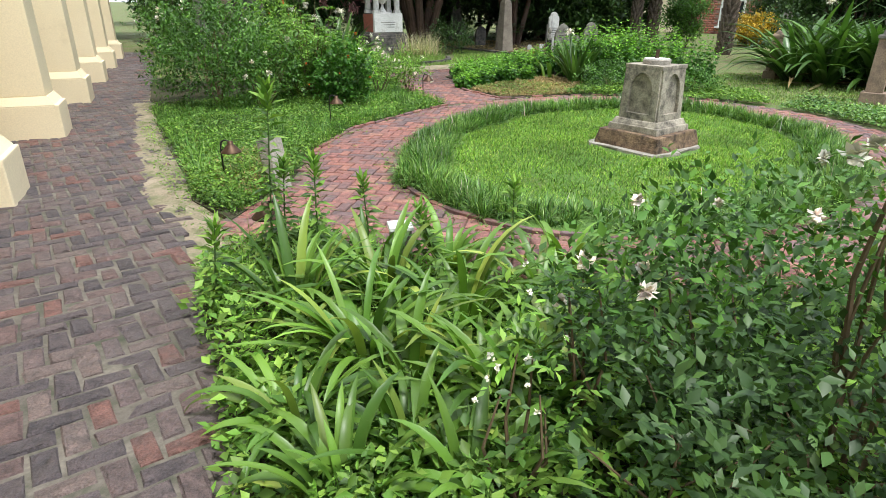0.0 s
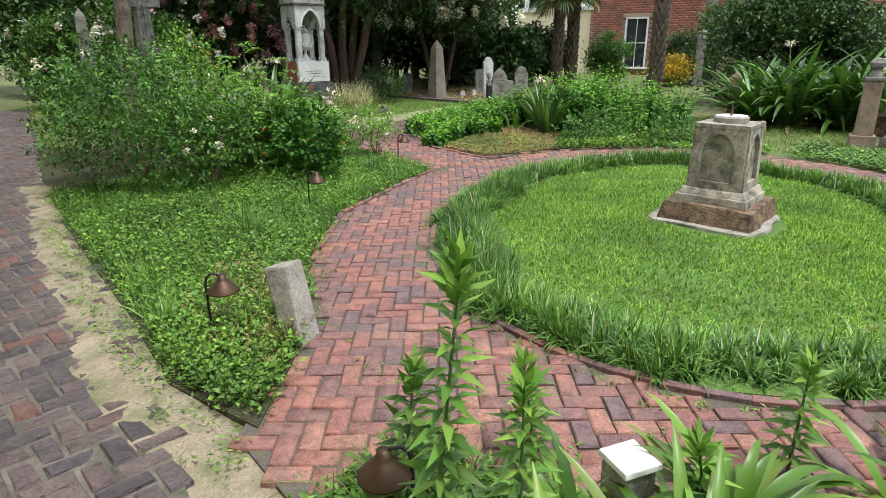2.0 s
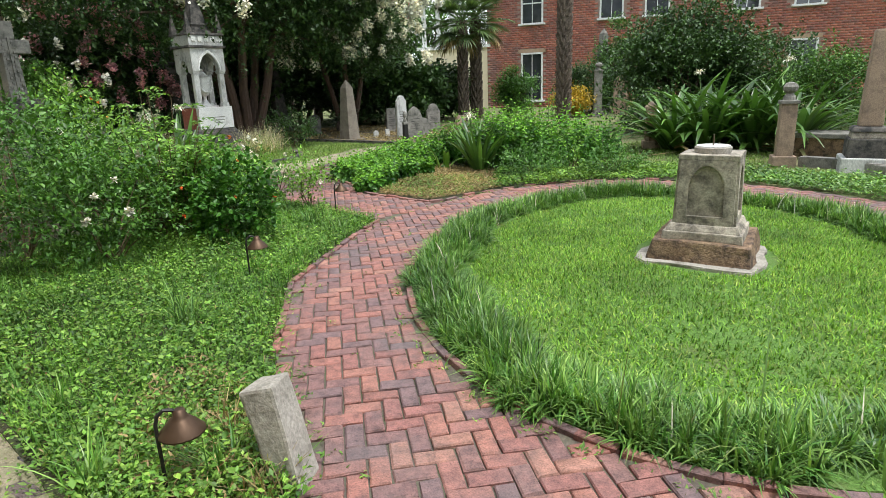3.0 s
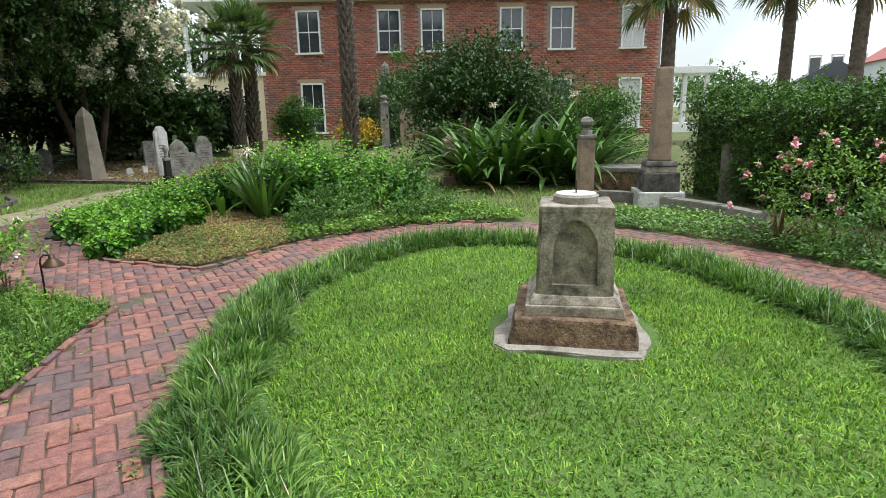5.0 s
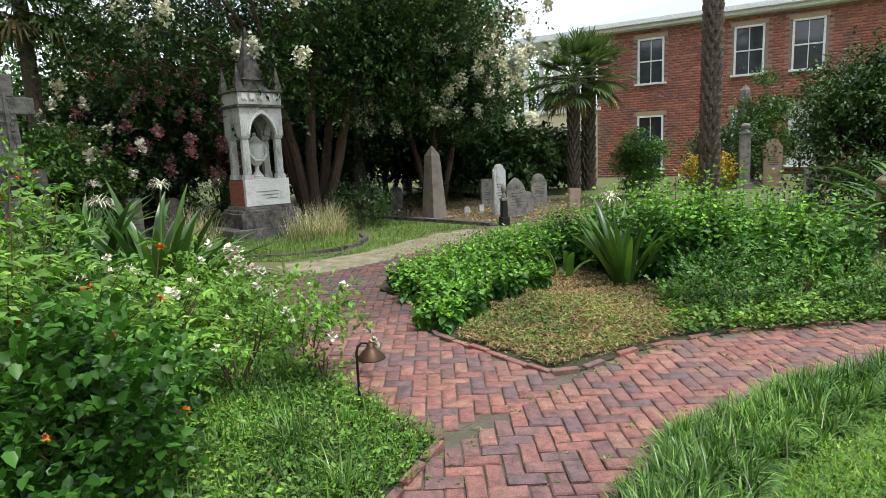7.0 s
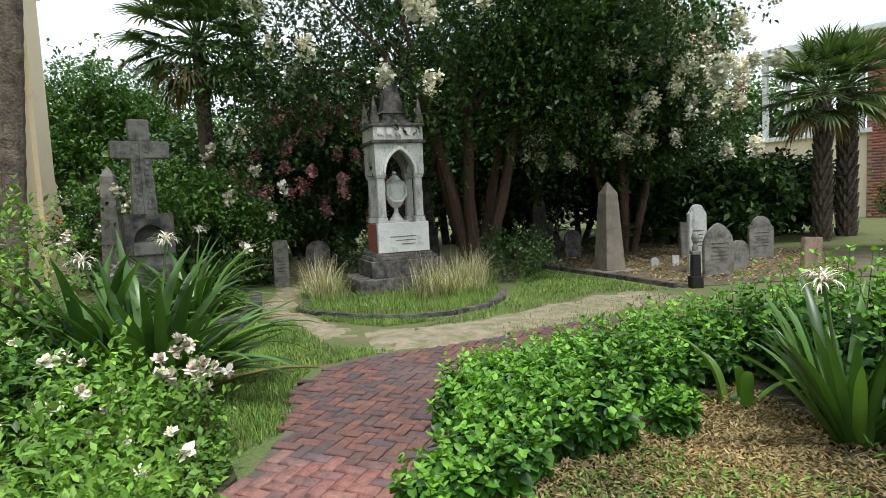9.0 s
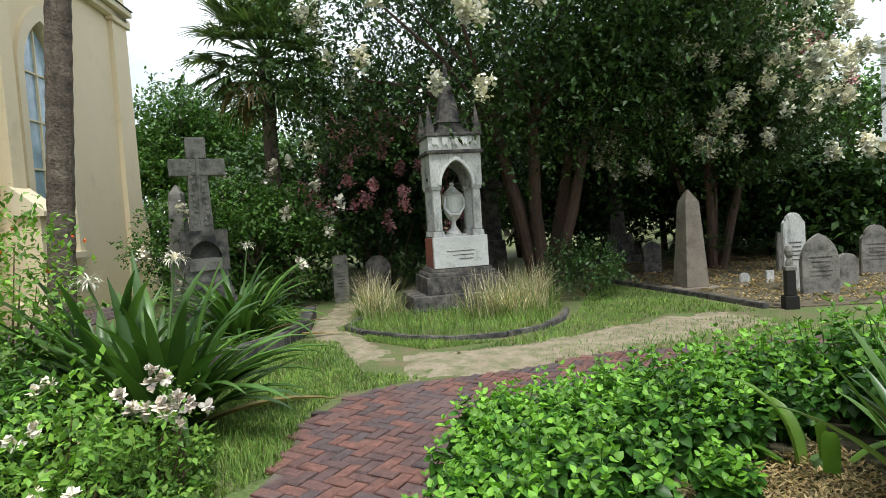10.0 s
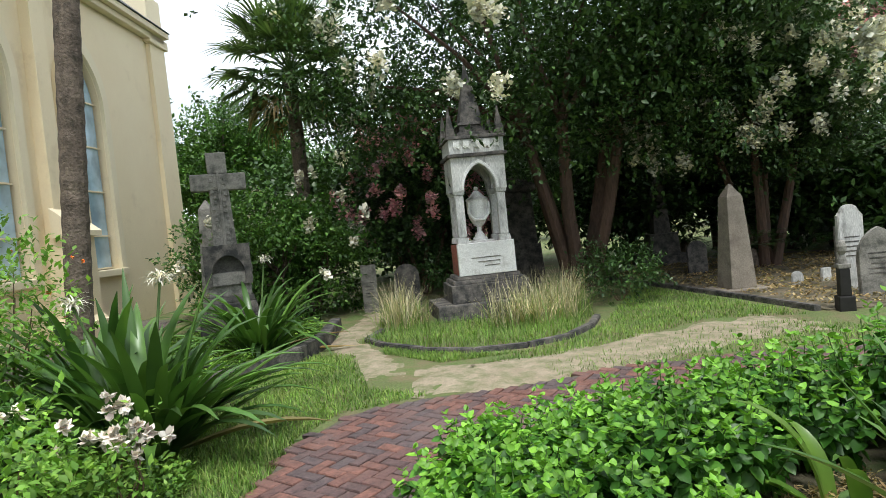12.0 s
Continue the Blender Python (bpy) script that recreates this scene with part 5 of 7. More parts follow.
def spire_weed(x, y, h, seed, label="tall leafy green stalk in the front bed", leaf=0.135, width=0.27, material=None):
    rng = np.random.default_rng(seed)
    th = thing("tall_weed", x, y, 0.03, 0, label, "weed", "tall leafy stalks")
    lean = rng.normal(0, 0.05, 2)
    bm = bmesh.new()
    tube(bm, [(0, 0, -0.04), (lean[0] * 0.5, lean[1] * 0.5, h * 0.5), (lean[0], lean[1], h)], [0.008, 0.006, 0.003], 6)
    part("stem", bm, M_STEM, th)
    n = int(110 * h)
    u = np.linspace(0.12, 1.0, n)
    a = np.arange(n) * 2.4
    P = np.stack([lean[0] * u, lean[1] * u, h * u], 1)
    up = 0.15 + 1.1 * u ** 6
    D = np.stack([np.cos(a), np.sin(a), up], 1)
    V, F = leaves(P, D, leaf * (1.05 - 0.35 * u) * rng.uniform(0.8, 1.15, n), min(width, 0.6), 0.2, 0.3, rng)
    raw("leaf", V, F, material or L_WEED, th)["kind"] = "stuff"
    V, F = leaves(P[-16:], D[-16:] + np.array([[0, 0, 0.8]]), leaf * 0.7, min(width, 0.5), 0.2, 0.05, rng)
    raw("growing_tip", V, F, L_FRESH, th)["kind"] = "stuff"
    return th


# grass of the round lawn and of its border
def lawn_grass():
    rng = np.random.default_rng(11)
    n = 88000
    a = rng.uniform(0, 6.283, n)
    r = oval_r(O_LAWN + 0.12, a) * np.sqrt(rng.random(n))
    P = np.stack([CX + r * np.cos(a), CY + r * np.sin(a), np.full(n, 0.03)], 1)
    keep = np.hypot(P[:, 0] - 2.37, P[:, 1] - 6.88) > 0.6
    thin = np.sin(3.1 * P[:, 0] + 1.0) * np.sin(2.7 * P[:, 1]) + 0.6 * np.sin(7 * P[:, 0] + 5 * P[:, 1])
    keep &= rng.random(n) < np.clip(1.0 + 0.35 * thin, 0.45, 1)
    P = P[keep]
    n = len(P)
    V, F = blades(P, rng.uniform(0, 6.28, n), rng.uniform(0.025, 0.06, n), rng.uniform(0.006, 0.011, n), rng.uniform(0.3, 1.45, n), 2, rng)
    tagged(raw("lawn_grass", V, F, L_GRASS), "short mown bright green grass", "grass", kind="stuff")
    # border: tussocks of arching blades, close together, a ridge that falls to both sides
    k, per = 1500, 32
    a0 = rng.uniform(0, 6.283, k)
    across = rng.uniform(-1, 1, k)
    mid = 0.5 * O_LAWN + 0.07 + 0.05 * np.sin(7 * a0) + 0.03 * np.sin(17 * a0 + 1)
    r0 = oval_r(mid + across * 0.23, a0)
    size = (1.0 - 0.28 * across ** 2) * rng.uniform(0.72, 1.18, k) * (1 + 0.12 * np.sin(5 * a0 + 2))
    x0, y0 = CX + r0 * np.cos(a0), CY + r0 * np.sin(a0)
    n = k * per
    x, y = np.repeat(x0, per) + rng.normal(0, 0.018, n), np.repeat(y0, per) + rng.normal(0, 0.018, n)
    az = np.where(rng.random(n) < 0.35, np.repeat(a0 + np.where(across < 0, math.pi, 0), per) + rng.normal(0, 0.7, n), rng.uniform(0, 6.283, n))
    V, F = blades(np.stack([x, y, np.full(n, 0.02)], 1), az, np.repeat(size, per) * rng.uniform(0.12, 0.24, n), rng.uniform(0.009, 0.015, n), rng.uniform(0.15, 1.5, n), 4, rng)
    tagged(raw("border_grass", V, F, L_LIRIOPE), "arching dark green border grass ringing the lawn", "grass", kind="stuff")
    k = 90
    a = rng.uniform(0, 6.283, k)
    r = oval_r(0.5 * O_LAWN + rng.uniform(-0.2, 0.2, k), a)
    V, F = blades(np.stack([CX + r * np.cos(a), CY + r * np.sin(a), np.full(k, 0.05)], 1), rng.uniform(0, 6.28, k), rng.uniform(0.14, 0.26, k), 0.007, rng.uniform(0.1, 0.7, k), 3, rng)
    tagged(raw("flower_spike", V, F, F_BLUSH), "thin pale flower spikes in the border grass", "flower", kind="stuff")


lawn_grass()


BED_NEAR = [(-1.6, 4.35), (-1.44, 5.2), (-1.47, 6.4), (-1.22, 7.75), (-0.4, 9.15), (0.02, 9.7), (-0.8, 11.3), (-2.6, 11.4), (-4.4, 9.0), (-2.5, 5.6), (-2.1, 4.75)]


def wild_grass():
    rng = np.random.default_rng(12)
    spots = []

    def put(outline, n, hmin, hmax, material_list):
        p = scatter(outline, n, rng)
        ok = np.array([not in_path(x, y) for x, y in p])
        p = p[ok]
        P = np.stack([p[:, 0], p[:, 1], np.full(len(p), 0.0)], 1)
        material_list.append(blades(P, rng.uniform(0, 6.28, len(P)), rng.uniform(hmin, hmax, len(P)), rng.uniform(0.005, 0.009, len(P)), rng.uniform(0.2, 1.2, len(P)), 2, rng))
    put([(-1.0, 12.9), (-1.35, 13.7), (-1.35, 14.5), (-0.75, 15.1), (-1.5, 15.2), (-2.6, 16.6), (-3.2, 16.6), (-3.4, 14.6), (-2.6, 13.2)], 17000, 0.03, 0.09, spots)
    put([(5.3, 10.7), (6.2, 9.2), (7.4, 8.8), (7.4, 10.6), (9.6, 11.8), (9.0, 15.5), (5.4, 14.5), (5.5, 11.6)], 15000, 0.03, 0.09, spots)
    put([(6.4, 8.2), (7.5, 8.2), (7.4, 10.2), (6.2, 9.2)], 3500, 0.03, 0.08, spots)
    put([(-0.7, 16.2), (0.0, 16.5), (0.8, 17.5), (1.6, 18.7), (2.8, 18.9), (1.2, 21.2), (0.2, 22.6), (0.3, 19.0), (0.2, 17.8), (-0.3, 17.0)], 9000, 0.03, 0.1, spots)
    put([(-2.2, 16.7), (-1.2, 16.3), (-0.4, 16.8), (-1.0, 16.72), (-2.4, 17.0)], 2500, 0.03, 0.08, spots)
    put([(-3.0, 17.3), (-1.7, 16.95), (-0.5, 17.2), (0.0, 18.0), (0.0, 19.4), (-0.9, 20.2), (-1.2, 19.0), (-2.9, 18.6)], 5000, 0.06, 0.22, spots)
    put([(-2.3, 12.5), (-1.1, 12.3), (-0.9, 12.9), (-1.3, 13.8), (-2.4, 13.6)], 4500, 0.04, 0.13, spots)
    put([(0.0, 16.2), (0.6, 16.9), (1.5, 17.9), (2.6, 18.5), (4.2, 17.5), (3.2, 15.6), (1.6, 15.3), (0.6, 15.4)], 5500, 0.03, 0.09, spots)
    put([(-1.3, 3.75), (-1.05, 3.95), (-0.6, 4.12), (0.3, 3.45), (1.5, 2.9), (1.5, 2.5), (-1.2, 2.6), (-1.45, 3.3)], 1800, 0.12, 0.34, spots)
    bed = []
    put(BED_NEAR, 26000, 0.08, 0.24, bed)
    V, F = join(bed)
    tagged(raw("bed_grass", V, F, L_BEDGRASS), "green grass growing through the weedy bed", "grass", kind="stuff")
    V, F = join(spots)
    tagged(raw("wild_grass", V, F, L_WILD), "thin uneven grass with worn patches", "grass", kind="stuff")
    # long bleached grass round the monument
    n = 1500
    seat = rng.integers(0, 34, n)
    sa = np.concatenate([rng.uniform(-2.75, -2.2, 12), rng.uniform(-1.2, 0.35, 22)])
    sr = rng.uniform(1.05, 1.7, 34)
    a, r = sa[seat] + rng.normal(0, 0.05, n), sr[seat] + rng.normal(0, 0.06, n)
    n = len(a)
    P = np.stack([-1.9 + r * np.cos(a), 19.6 + r * np.sin(a), np.zeros(n)], 1)
    V, F = blades(P, rng.uniform(0, 6.28, n), rng.uniform(0.35, 0.9, n), 0.009, rng.uniform(0.1, 1.3, n), 5, rng)
    tagged(raw("tall_dry_grass", V, F, L_STRAW), "tall bleached grass round the monument's foot", "grass", kind="stuff")
    P2 = P[: n // 2] + rng.normal(0, 0.15, (n // 2, 3)) * np.array([1, 1, 0])
    V, F = blades(P2, rng.uniform(0, 6.28, len(P2)), rng.uniform(0.25, 0.7, len(P2)), 0.009, rng.uniform(0.1, 1.1, len(P2)), 4, rng)
    tagged(raw("tall_green_grass", V, F, L_WILD), "tall green grass round the monument's foot", "grass", kind="stuff")


wild_grass()


def ground_cover(name, outline, n, leaf, hmax, material, label, seed, per=7, width=0.55):
    """Low weeds that cover the soil: many short sprays."""
    rng = np.random.default_rng(seed)
    p = scatter(outline, n, rng)
    hh = hmax * (0.35 + 0.65 * (0.5 + 0.5 * np.sin(2.1 * p[:, 0] + 1.3 * np.sin(1.9 * p[:, 1])))) * rng.uniform(0.5, 1.1, n)
    u = rng.random((n, per))
    pos = np.stack([np.repeat(p[:, 0], per), np.repeat(p[:, 1], per), 0.05 + (hh[:, None] * u).ravel()], 1)
    pos[:, :2] += rng.normal(0, 0.035, (n * per, 2))
    a = rng.uniform(0, 6.28, n * per)
    D = np.stack([np.cos(a), np.sin(a), rng.uniform(0.05, 0.9, n * per)], 1)
    V, F = small_leaves(pos, D, leaf * rng.uniform(0.5, 1.3, n * per), width, 0.3, rng)
    return tagged(raw(name, V, F, material), label, "weeds", kind="stuff")


ground_cover("weed_carpet", BED_NEAR, 6200, 0.032, 0.16, L_WEED, "carpet of mixed low green weeds in the bed", 21, 9)
ground_cover("vine_carpet", BED_NEAR, 800, 0.04, 0.18, L_FRESH, "fresh yellow-green vine leaves among the weeds", 22)
ground_cover("weed_carpet", [(-1.65, 4.3), (-1.4, 5.2), (-1.5, 5.9), (-2.4, 5.9), (-2.1, 4.75)], 700, 0.032, 0.2, L_WEED, "low green weeds at the bed's corner", 23)
ground_cover("weed_carpet", FRONT_BED, 4200, 0.055, 0.26, L_WEED, "mixed green weeds under the front bed's plants", 24)
ground_cover("fern_carpet", FRONT_BED, 2600, 0.045, 0.2, L_FRESH, "feathery pale green weeds in the front bed", 25, 9, 0.3)
ground_cover("dry_litter", [(1.0, 10.62), (2.3, 11.0), (2.35, 11.6), (2.2, 12.4), (2.7, 13.0), (2.4, 13.9), (1.6, 13.1), (0.9, 12.1), (0.5, 11.5)], 3600, 0.045, 0.05, L_DRY, "dry straw-coloured weeds and litter at the bed's tip", 26, 6, 0.25)
ground_cover("weed_carpet", [(1.0, 10.62), (2.3, 11.05), (2.5, 12.2), (1.5, 12.6), (0.55, 11.6)], 900, 0.035, 0.08, L_WEED, "sparse small weeds in dry ground", 27, 6, 0.4)
ground_cover("weed_carpet", [(2.2, 10.98), (4.0, 10.75), (5.4, 10.0), (5.7, 11.3), (5.2, 13.0), (3.0, 12.6)], 2600, 0.05, 0.16, L_WEED, "low green weeds along the bed's edge", 28)
ground_cover("leaf_litter", [(-0.4, 23.9), (0.5, 22.8), (1.5, 21.4), (2.3, 20.3), (3.1, 19.2), (6.0, 20.0), (7.0, 24.0), (4.0, 27.0), (0.0, 27.0)], 2600, 0.06, 0.03, L_DRY, "fallen brown leaves strewn over the plot", 29, 4, 0.5)
ground_cover("weed_carpet", [(-3.6, 15.6), (-3.5, 17.0), (-4.6, 18.6), (-6.8, 17.6), (-5.6, 14.2), (-4.0, 13.2), (-2.6, 13.2), (-3.4, 14.6)], 3200, 0.06, 0.2, L_WEED, "low green weeds round the memorial cross", 30)


ground_cover("weed_carpet", [(-2.4, 11.4), (-0.95, 11.3), (-0.9, 12.1), (-1.15, 12.5), (-1.5, 13.0), (-2.4, 13.0)], 1300, 0.05, 0.16, L_WEED, "low green weeds at the bed's far end", 35)
ground_cover("dry_litter", [(1.6, 11.2), (2.6, 11.2), (3.3, 11.8), (3.2, 12.7), (2.2, 13.0), (1.6, 12.6)], 2200, 0.045, 0.05, L_DRY, "dry straw-coloured litter round the lily clump", 36, 5, 0.25)
ground_cover("weed_carpet", [(-1.55, 4.0), (-1.95, 4.75), (-2.4, 5.55), (-2.9, 6.6), (-3.7, 8.2), (-4.1, 8.0), (-3.15, 6.3), (-2.65, 5.3), (-2.15, 4.5), (-1.75, 3.85)], 330, 0.03, 0.05, L_WILD, "sparse weeds creeping over the sandy strip", 37, 5, 0.4)
ground_cover("dry_litter", [(-1.55, 4.7), (-1.5, 5.6), (-1.9, 6.3), (-2.3, 5.9), (-2.0, 4.9)], 420, 0.05, 0.14, L_DRY, "withered straw-coloured stems round the gravestone stump", 32, 5, 0.2)
ground_cover("dry_litter", BED_NEAR, 900, 0.045, 0.1, L_DRY, "scattered withered stems among the weeds", 33, 3, 0.2)


def joint_weeds():
    rng = np.random.default_rng(34)
    a, q = rng.uniform(0, 6.283, 420), rng.random(420)
    rr = oval_r(np.where(q < 0.45, 0.1 + 0.06 * rng.random(420), np.where(q < 0.75, O_PATH - 0.12 * rng.random(420), rng.uniform(0, O_PATH, 420))), a)
    P = np.stack([CX + rr * np.cos(a), CY + rr * np.sin(a)], 1)
    per = 7
    pos = np.concatenate([np.repeat(P, per, 0) + rng.normal(0, 0.022, (420 * per, 2)), np.full((420 * per, 1), 0.035)], 1)
    b = rng.uniform(0, 6.28, 420 * per)
    V, F = leaves(pos, np.stack([np.cos(b), np.sin(b), rng.uniform(0.2, 1.2, 420 * per)], 1), rng.uniform(0.015, 0.04, 420 * per), 0.35, 0.2, 0.2, rng)
    tagged(raw("joint_weed", V, F, L_WILD), "tiny weeds and grass growing in the brick joints", "weeds", kind="stuff")


joint_weeds()


def grass_tuft(x, y, n, h, seed, material=None, label="tuft of long green grass in the weedy bed", dry=0):
    rng = np.random.default_rng(seed)
    th = thing("grass_tuft", x, y, 0.04, 0, label, "grass tuft", "grass tufts")
    P = rng.normal(0, 0.04, (n, 3)) * np.array([1, 1, 0])
    V, F = blades(P, rng.uniform(0, 6.28, n), h * rng.uniform(0.5, 1.1, n), 0.008, rng.uniform(0.1, 1.2, n), 5, rng)
    raw("foliage", V, F, material or L_LIRIOPE, th)


for i, (x, y, h) in enumerate([(-2.0, 7.05, 0.42), (-1.75, 5.15, 0.3), (-2.25, 5.3, 0.34), (-2.55, 6.1, 0.26), (-1.05, 8.4, 0.22), (-0.5, 9.35, 0.24), (4.2, 11.2, 0.3), (3.6, 11.3, 0.25), (-0.75, 9.9, 0.28)]):
    grass_tuft(x, y, 60, h, 40 + i)
grass_tuft(-1.72, 5.45, 70, 0.28, 52, L_DRY, "tuft of withered straw-coloured stems beside the gravestone stump")
grass_tuft(-1.6, 4.95, 50, 0.22, 53, L_DRY, "tuft of withered straw-coloured stems beside the gravestone stump")
for i, (x, y, h) in enumerate([(0.35, 4.45, 0.62), (-0.05, 4.85, 0.55)]):
    grass_tuft(x, y, 5, h, 60 + i, L_WILD, "thin seeding grass stalks at the path's edge")

# front bed: strap-leaved clumps, leafy stalks, roses
for i, (x, y, n, L) in enumerate([(-0.75, 2.75, 30, 0.62), (-0.3, 2.95, 34, 0.66), (-0.35, 2.35, 34, 0.62), (0.1, 2.65, 34, 0.66), (0.55, 2.85, 30, 0.6), (0.2, 2.05, 30, 0.58), (-0.55, 1.85, 26, 0.5), (0.05, 3.3, 26, 0.5),
                                 (-0.45, 3.35, 26, 0.5), (0.75, 3.3, 26, 0.55), (0.5, 2.3, 22, 0.55), (-0.1, 1.7, 24, 0.5), (0.95, 2.7, 18, 0.5), (-0.32, 1.5, 24, 0.46), (0.12, 1.45, 24, 0.46), (0.38, 1.95, 24, 0.52), (-0.12, 2.1, 24, 0.55)]):
    lily(x, y, int(n * 1.3), L, 0.05, "clump of bright green strap leaves in the front bed", L_STRAP, 0, 70 + i, "strap plant", 0.03, 0.1, "strap_plant", 2, (0.5, 1.5), (0.7, 2.3))
for i, (x, y, h) in enumerate([(-1.02, 3.2, 1.12), (-0.74, 3.22, 0.72), (-0.02, 3.35, 0.42), (-1.05, 3.62, 0.62), (-1.2, 2.75, 0.5), (0.45, 3.55, 0.5), (-0.5, 3.75, 0.45)]):
    spire_weed(x, y, h, 90 + i)
shrub("rose_bush", 1.15, 2.1, 0.62, 0.85, 1500, 0.055, L_ROSE, "leafy rose bush with blush-white blooms in the front bed", "rose bush", 0.55, F_BLUSH, 2, 0.028, seed=101, petals=22, top_only=True)
shrub("rose_bush", 1.75, 2.75, (0.75, 0.65), 0.8, 2200, 0.055, L_ROSE, "leafy rose bush with few pale blooms in the front bed", "rose bush", 0.55, F_WHITE, 2, 0.04, seed=102, petals=22, top_only=True)
shrub("rose_bush", 2.2, 1.9, (0.5, 0.5), 1.75, 1000, 0.06, L_WEED, "tall sprawling rose with yellow-green shoots", "rose bush", 0.5, F_WHITE, 4, 0.045, seed=103, petals=20, shell=0.3)
shrub("flowering_herb", 0.24, 1.5, 0.14, 0.78, 220, 0.04, L_FRESH, "fading cream flower heads on a bushy herb", "herb", 0.4, F_CREAM, 12, 0.012, seed=104, petals=8, top_only=True)
shrub("rose_bush", 0.52, 1.85, 0.2, 0.78, 420, 0.05, L_ROSE, "small rose bush with a cluster of blush blooms", "rose bush", 0.55, F_BLUSH, 5, 0.034, seed=105, petals=22, top_only=True)
shrub("rose_bush", 1.35, 1.55, (0.26, 0.28), 1.7, 700, 0.05, L_WEED, "tall open rose with upright green shoots", "rose bush", 0.5, F_WHITE, 3, 0.04, seed=107, petals=18, shell=0.25, bumps=0.4)
# these plants carry the bed's shadow in their dark leaf colour
shrub("shade_toned_groundcover", 0.7, 1.3, (0.4, 0.4), 0.62, 900, 0.055, L_DARK, "leafy plant under the roses, shade put into its dark green", "plant", 0.5, seed=108)
shrub("shade_toned_groundcover", 0.85, 1.95, (0.45, 0.4), 0.72, 1200, 0.055, L_DARK, "leafy plant under the roses, shade put into its dark green", "plant", 0.5, seed=109)
shrub("shade_toned_groundcover", 1.2, 1.45, (0.7, 0.5), 0.6, 2400, 0.055, L_DARK, "low leafy plant at the bed's edge, shade put into its dark green", "plant", 0.5, seed=106)

def feathery_shrub(x, y, r, h, shoots, label, seed, material=None, flower=None):
    """Arching shoots that carry compound leaves: each a rib with a row of small leaflets on both sides."""
    rng = np.random.default_rng(seed)
    th = thing("feathery_shrub", x, y, 0.03, 0, label, "shrub", "feathery shrubs")
    bm = bmesh.new()
    P, D, L, tips = [], [], [], []
    for i in range(shoots):
        a, q = rng.uniform(0, 6.283), r * math.sqrt(rng.random())
        top = np.array([q * math.cos(a), q * math.sin(a), h * (1 - 0.45 * (q / r) ** 2) * rng.uniform(0.45, 1.05)])
        foot = np.array([0.35 * q * math.cos(a), 0.35 * q * math.sin(a), 0.0])
        mid = foot * 0.5 + top * 0.5 + np.array([0, 0, 0.12 * h])
        tube(bm, [tuple(foot), tuple(mid), tuple(top)], [0.008, 0.006, 0.003], 4)
        tips.append(top)
        for k in range(7):
            u = 0.3 + 0.7 * k / 6
            c = (1 - u) ** 2 * foot + 2 * u * (1 - u) * mid + u * u * top
            b = a + k * 2.4 + rng.uniform(-0.4, 0.4)
            span, e = rng.uniform(0.2, 0.34), rng.uniform(0.1, 0.8)
            t = np.linspace(0.15, 1, 7)
            out = np.array([math.cos(b), math.sin(b), 0])
            rib = c + out * (span * t * math.cos(e))[:, None] + np.array([[0, 0, 1]]) * (span * (t * math.sin(e) - 0.55 * t ** 2))[:, None]
            for sgn in (-1, 1):
                d = np.array([math.cos(b + sgn * 1.05), math.sin(b + sgn * 1.05), -0.1])
                P.append(rib), D.append(np.repeat(d[None], 7, 0) + rng.normal(0, 0.15, (7, 3))), L.append(0.085 * (1.1 - 0.5 * t) * rng.uniform(0.85, 1.15, 7))
    V, F = leaves(np.concatenate(P), np.concatenate(D), np.concatenate(L), 0.42, 0.25, 0.2, rng)
    raw("foliage", V, F, material or L_FRESH, th)
    part("stem", bm, M_STEM_BROWN, th)["kind"] = "stuff"
    if flower is not None:
        V, F = join([bloom(q, 0.03, 9, rng) for q in tips[:flower]])
        raw("blossom", V, F, F_ORANGE, th)


# left bed: roses and lush shrubs at the far end
shrub("rose_bush", -3.6, 9.6, (1.05, 1.15), 1.6, 8000, 0.065, L_ROSE, "large dark green rose bush with a few white blooms", "rose bush", 0.5, F_WHITE, 9, 0.055, seed=111, petals=20)
shrub("rose_bush", -2.75, 9.2, (0.7, 0.75), 1.05, 3200, 0.06, L_ROSE, "dark green rose bush with a few white blooms", "rose bush", 0.5, F_WHITE, 6, 0.05, seed=112, petals=20)
feathery_shrub(-2.2, 10.1, 0.75, 1.6, 75, "tall fresh green shrub with arching feathery shoots", 113)
feathery_shrub(-1.75, 10.6, 0.55, 1.1, 45, "fresh green feathery shrub with orange trumpet blooms", 123, None, 9)
shrub("leafy_shrub", -1.6, 9.5, (0.5, 0.55), 0.85, 3400, 0.055, L_BROAD, "bright green broad-leaved shrub in the weedy bed", "shrub", 0.75, F_ORANGE, 9, 0.025, seed=114)
shrub("rose_bush", -1.15, 10.9, (0.5, 0.6), 0.95, 900, 0.045, L_WEED, "thin-stemmed rose with small cream blooms by the path", "rose bush", 0.5, F_CREAM, 18, 0.035, seed=115, shell=0.25, petals=14)
shrub("rose_bush", -0.62, 10.85, 0.34, 0.74, 1100, 0.055, L_FRESH, "pale green rose with few white blooms at the path", "rose bush", 0.5, F_WHITE, 5, 0.035, seed=124, shell=0.25, petals=14, bumps=0.35)
shrub("rose_bush", -1.5, 12.0, (0.5, 0.5), 0.7, 1500, 0.06, L_FRESH, "pale green rose with clusters of blush blooms", "rose bush", 0.55, F_BLUSH, 6, 0.045, seed=116, shell=0.3, petals=18)
shrub("rose_bush", -2.6, 12.0, (0.7, 0.6), 0.78, 2600, 0.07, L_ROSE, "white-flowered rose bush at the bed's far end", "rose bush", 0.55, F_WHITE, 14, 0.05, seed=117, petals=18)
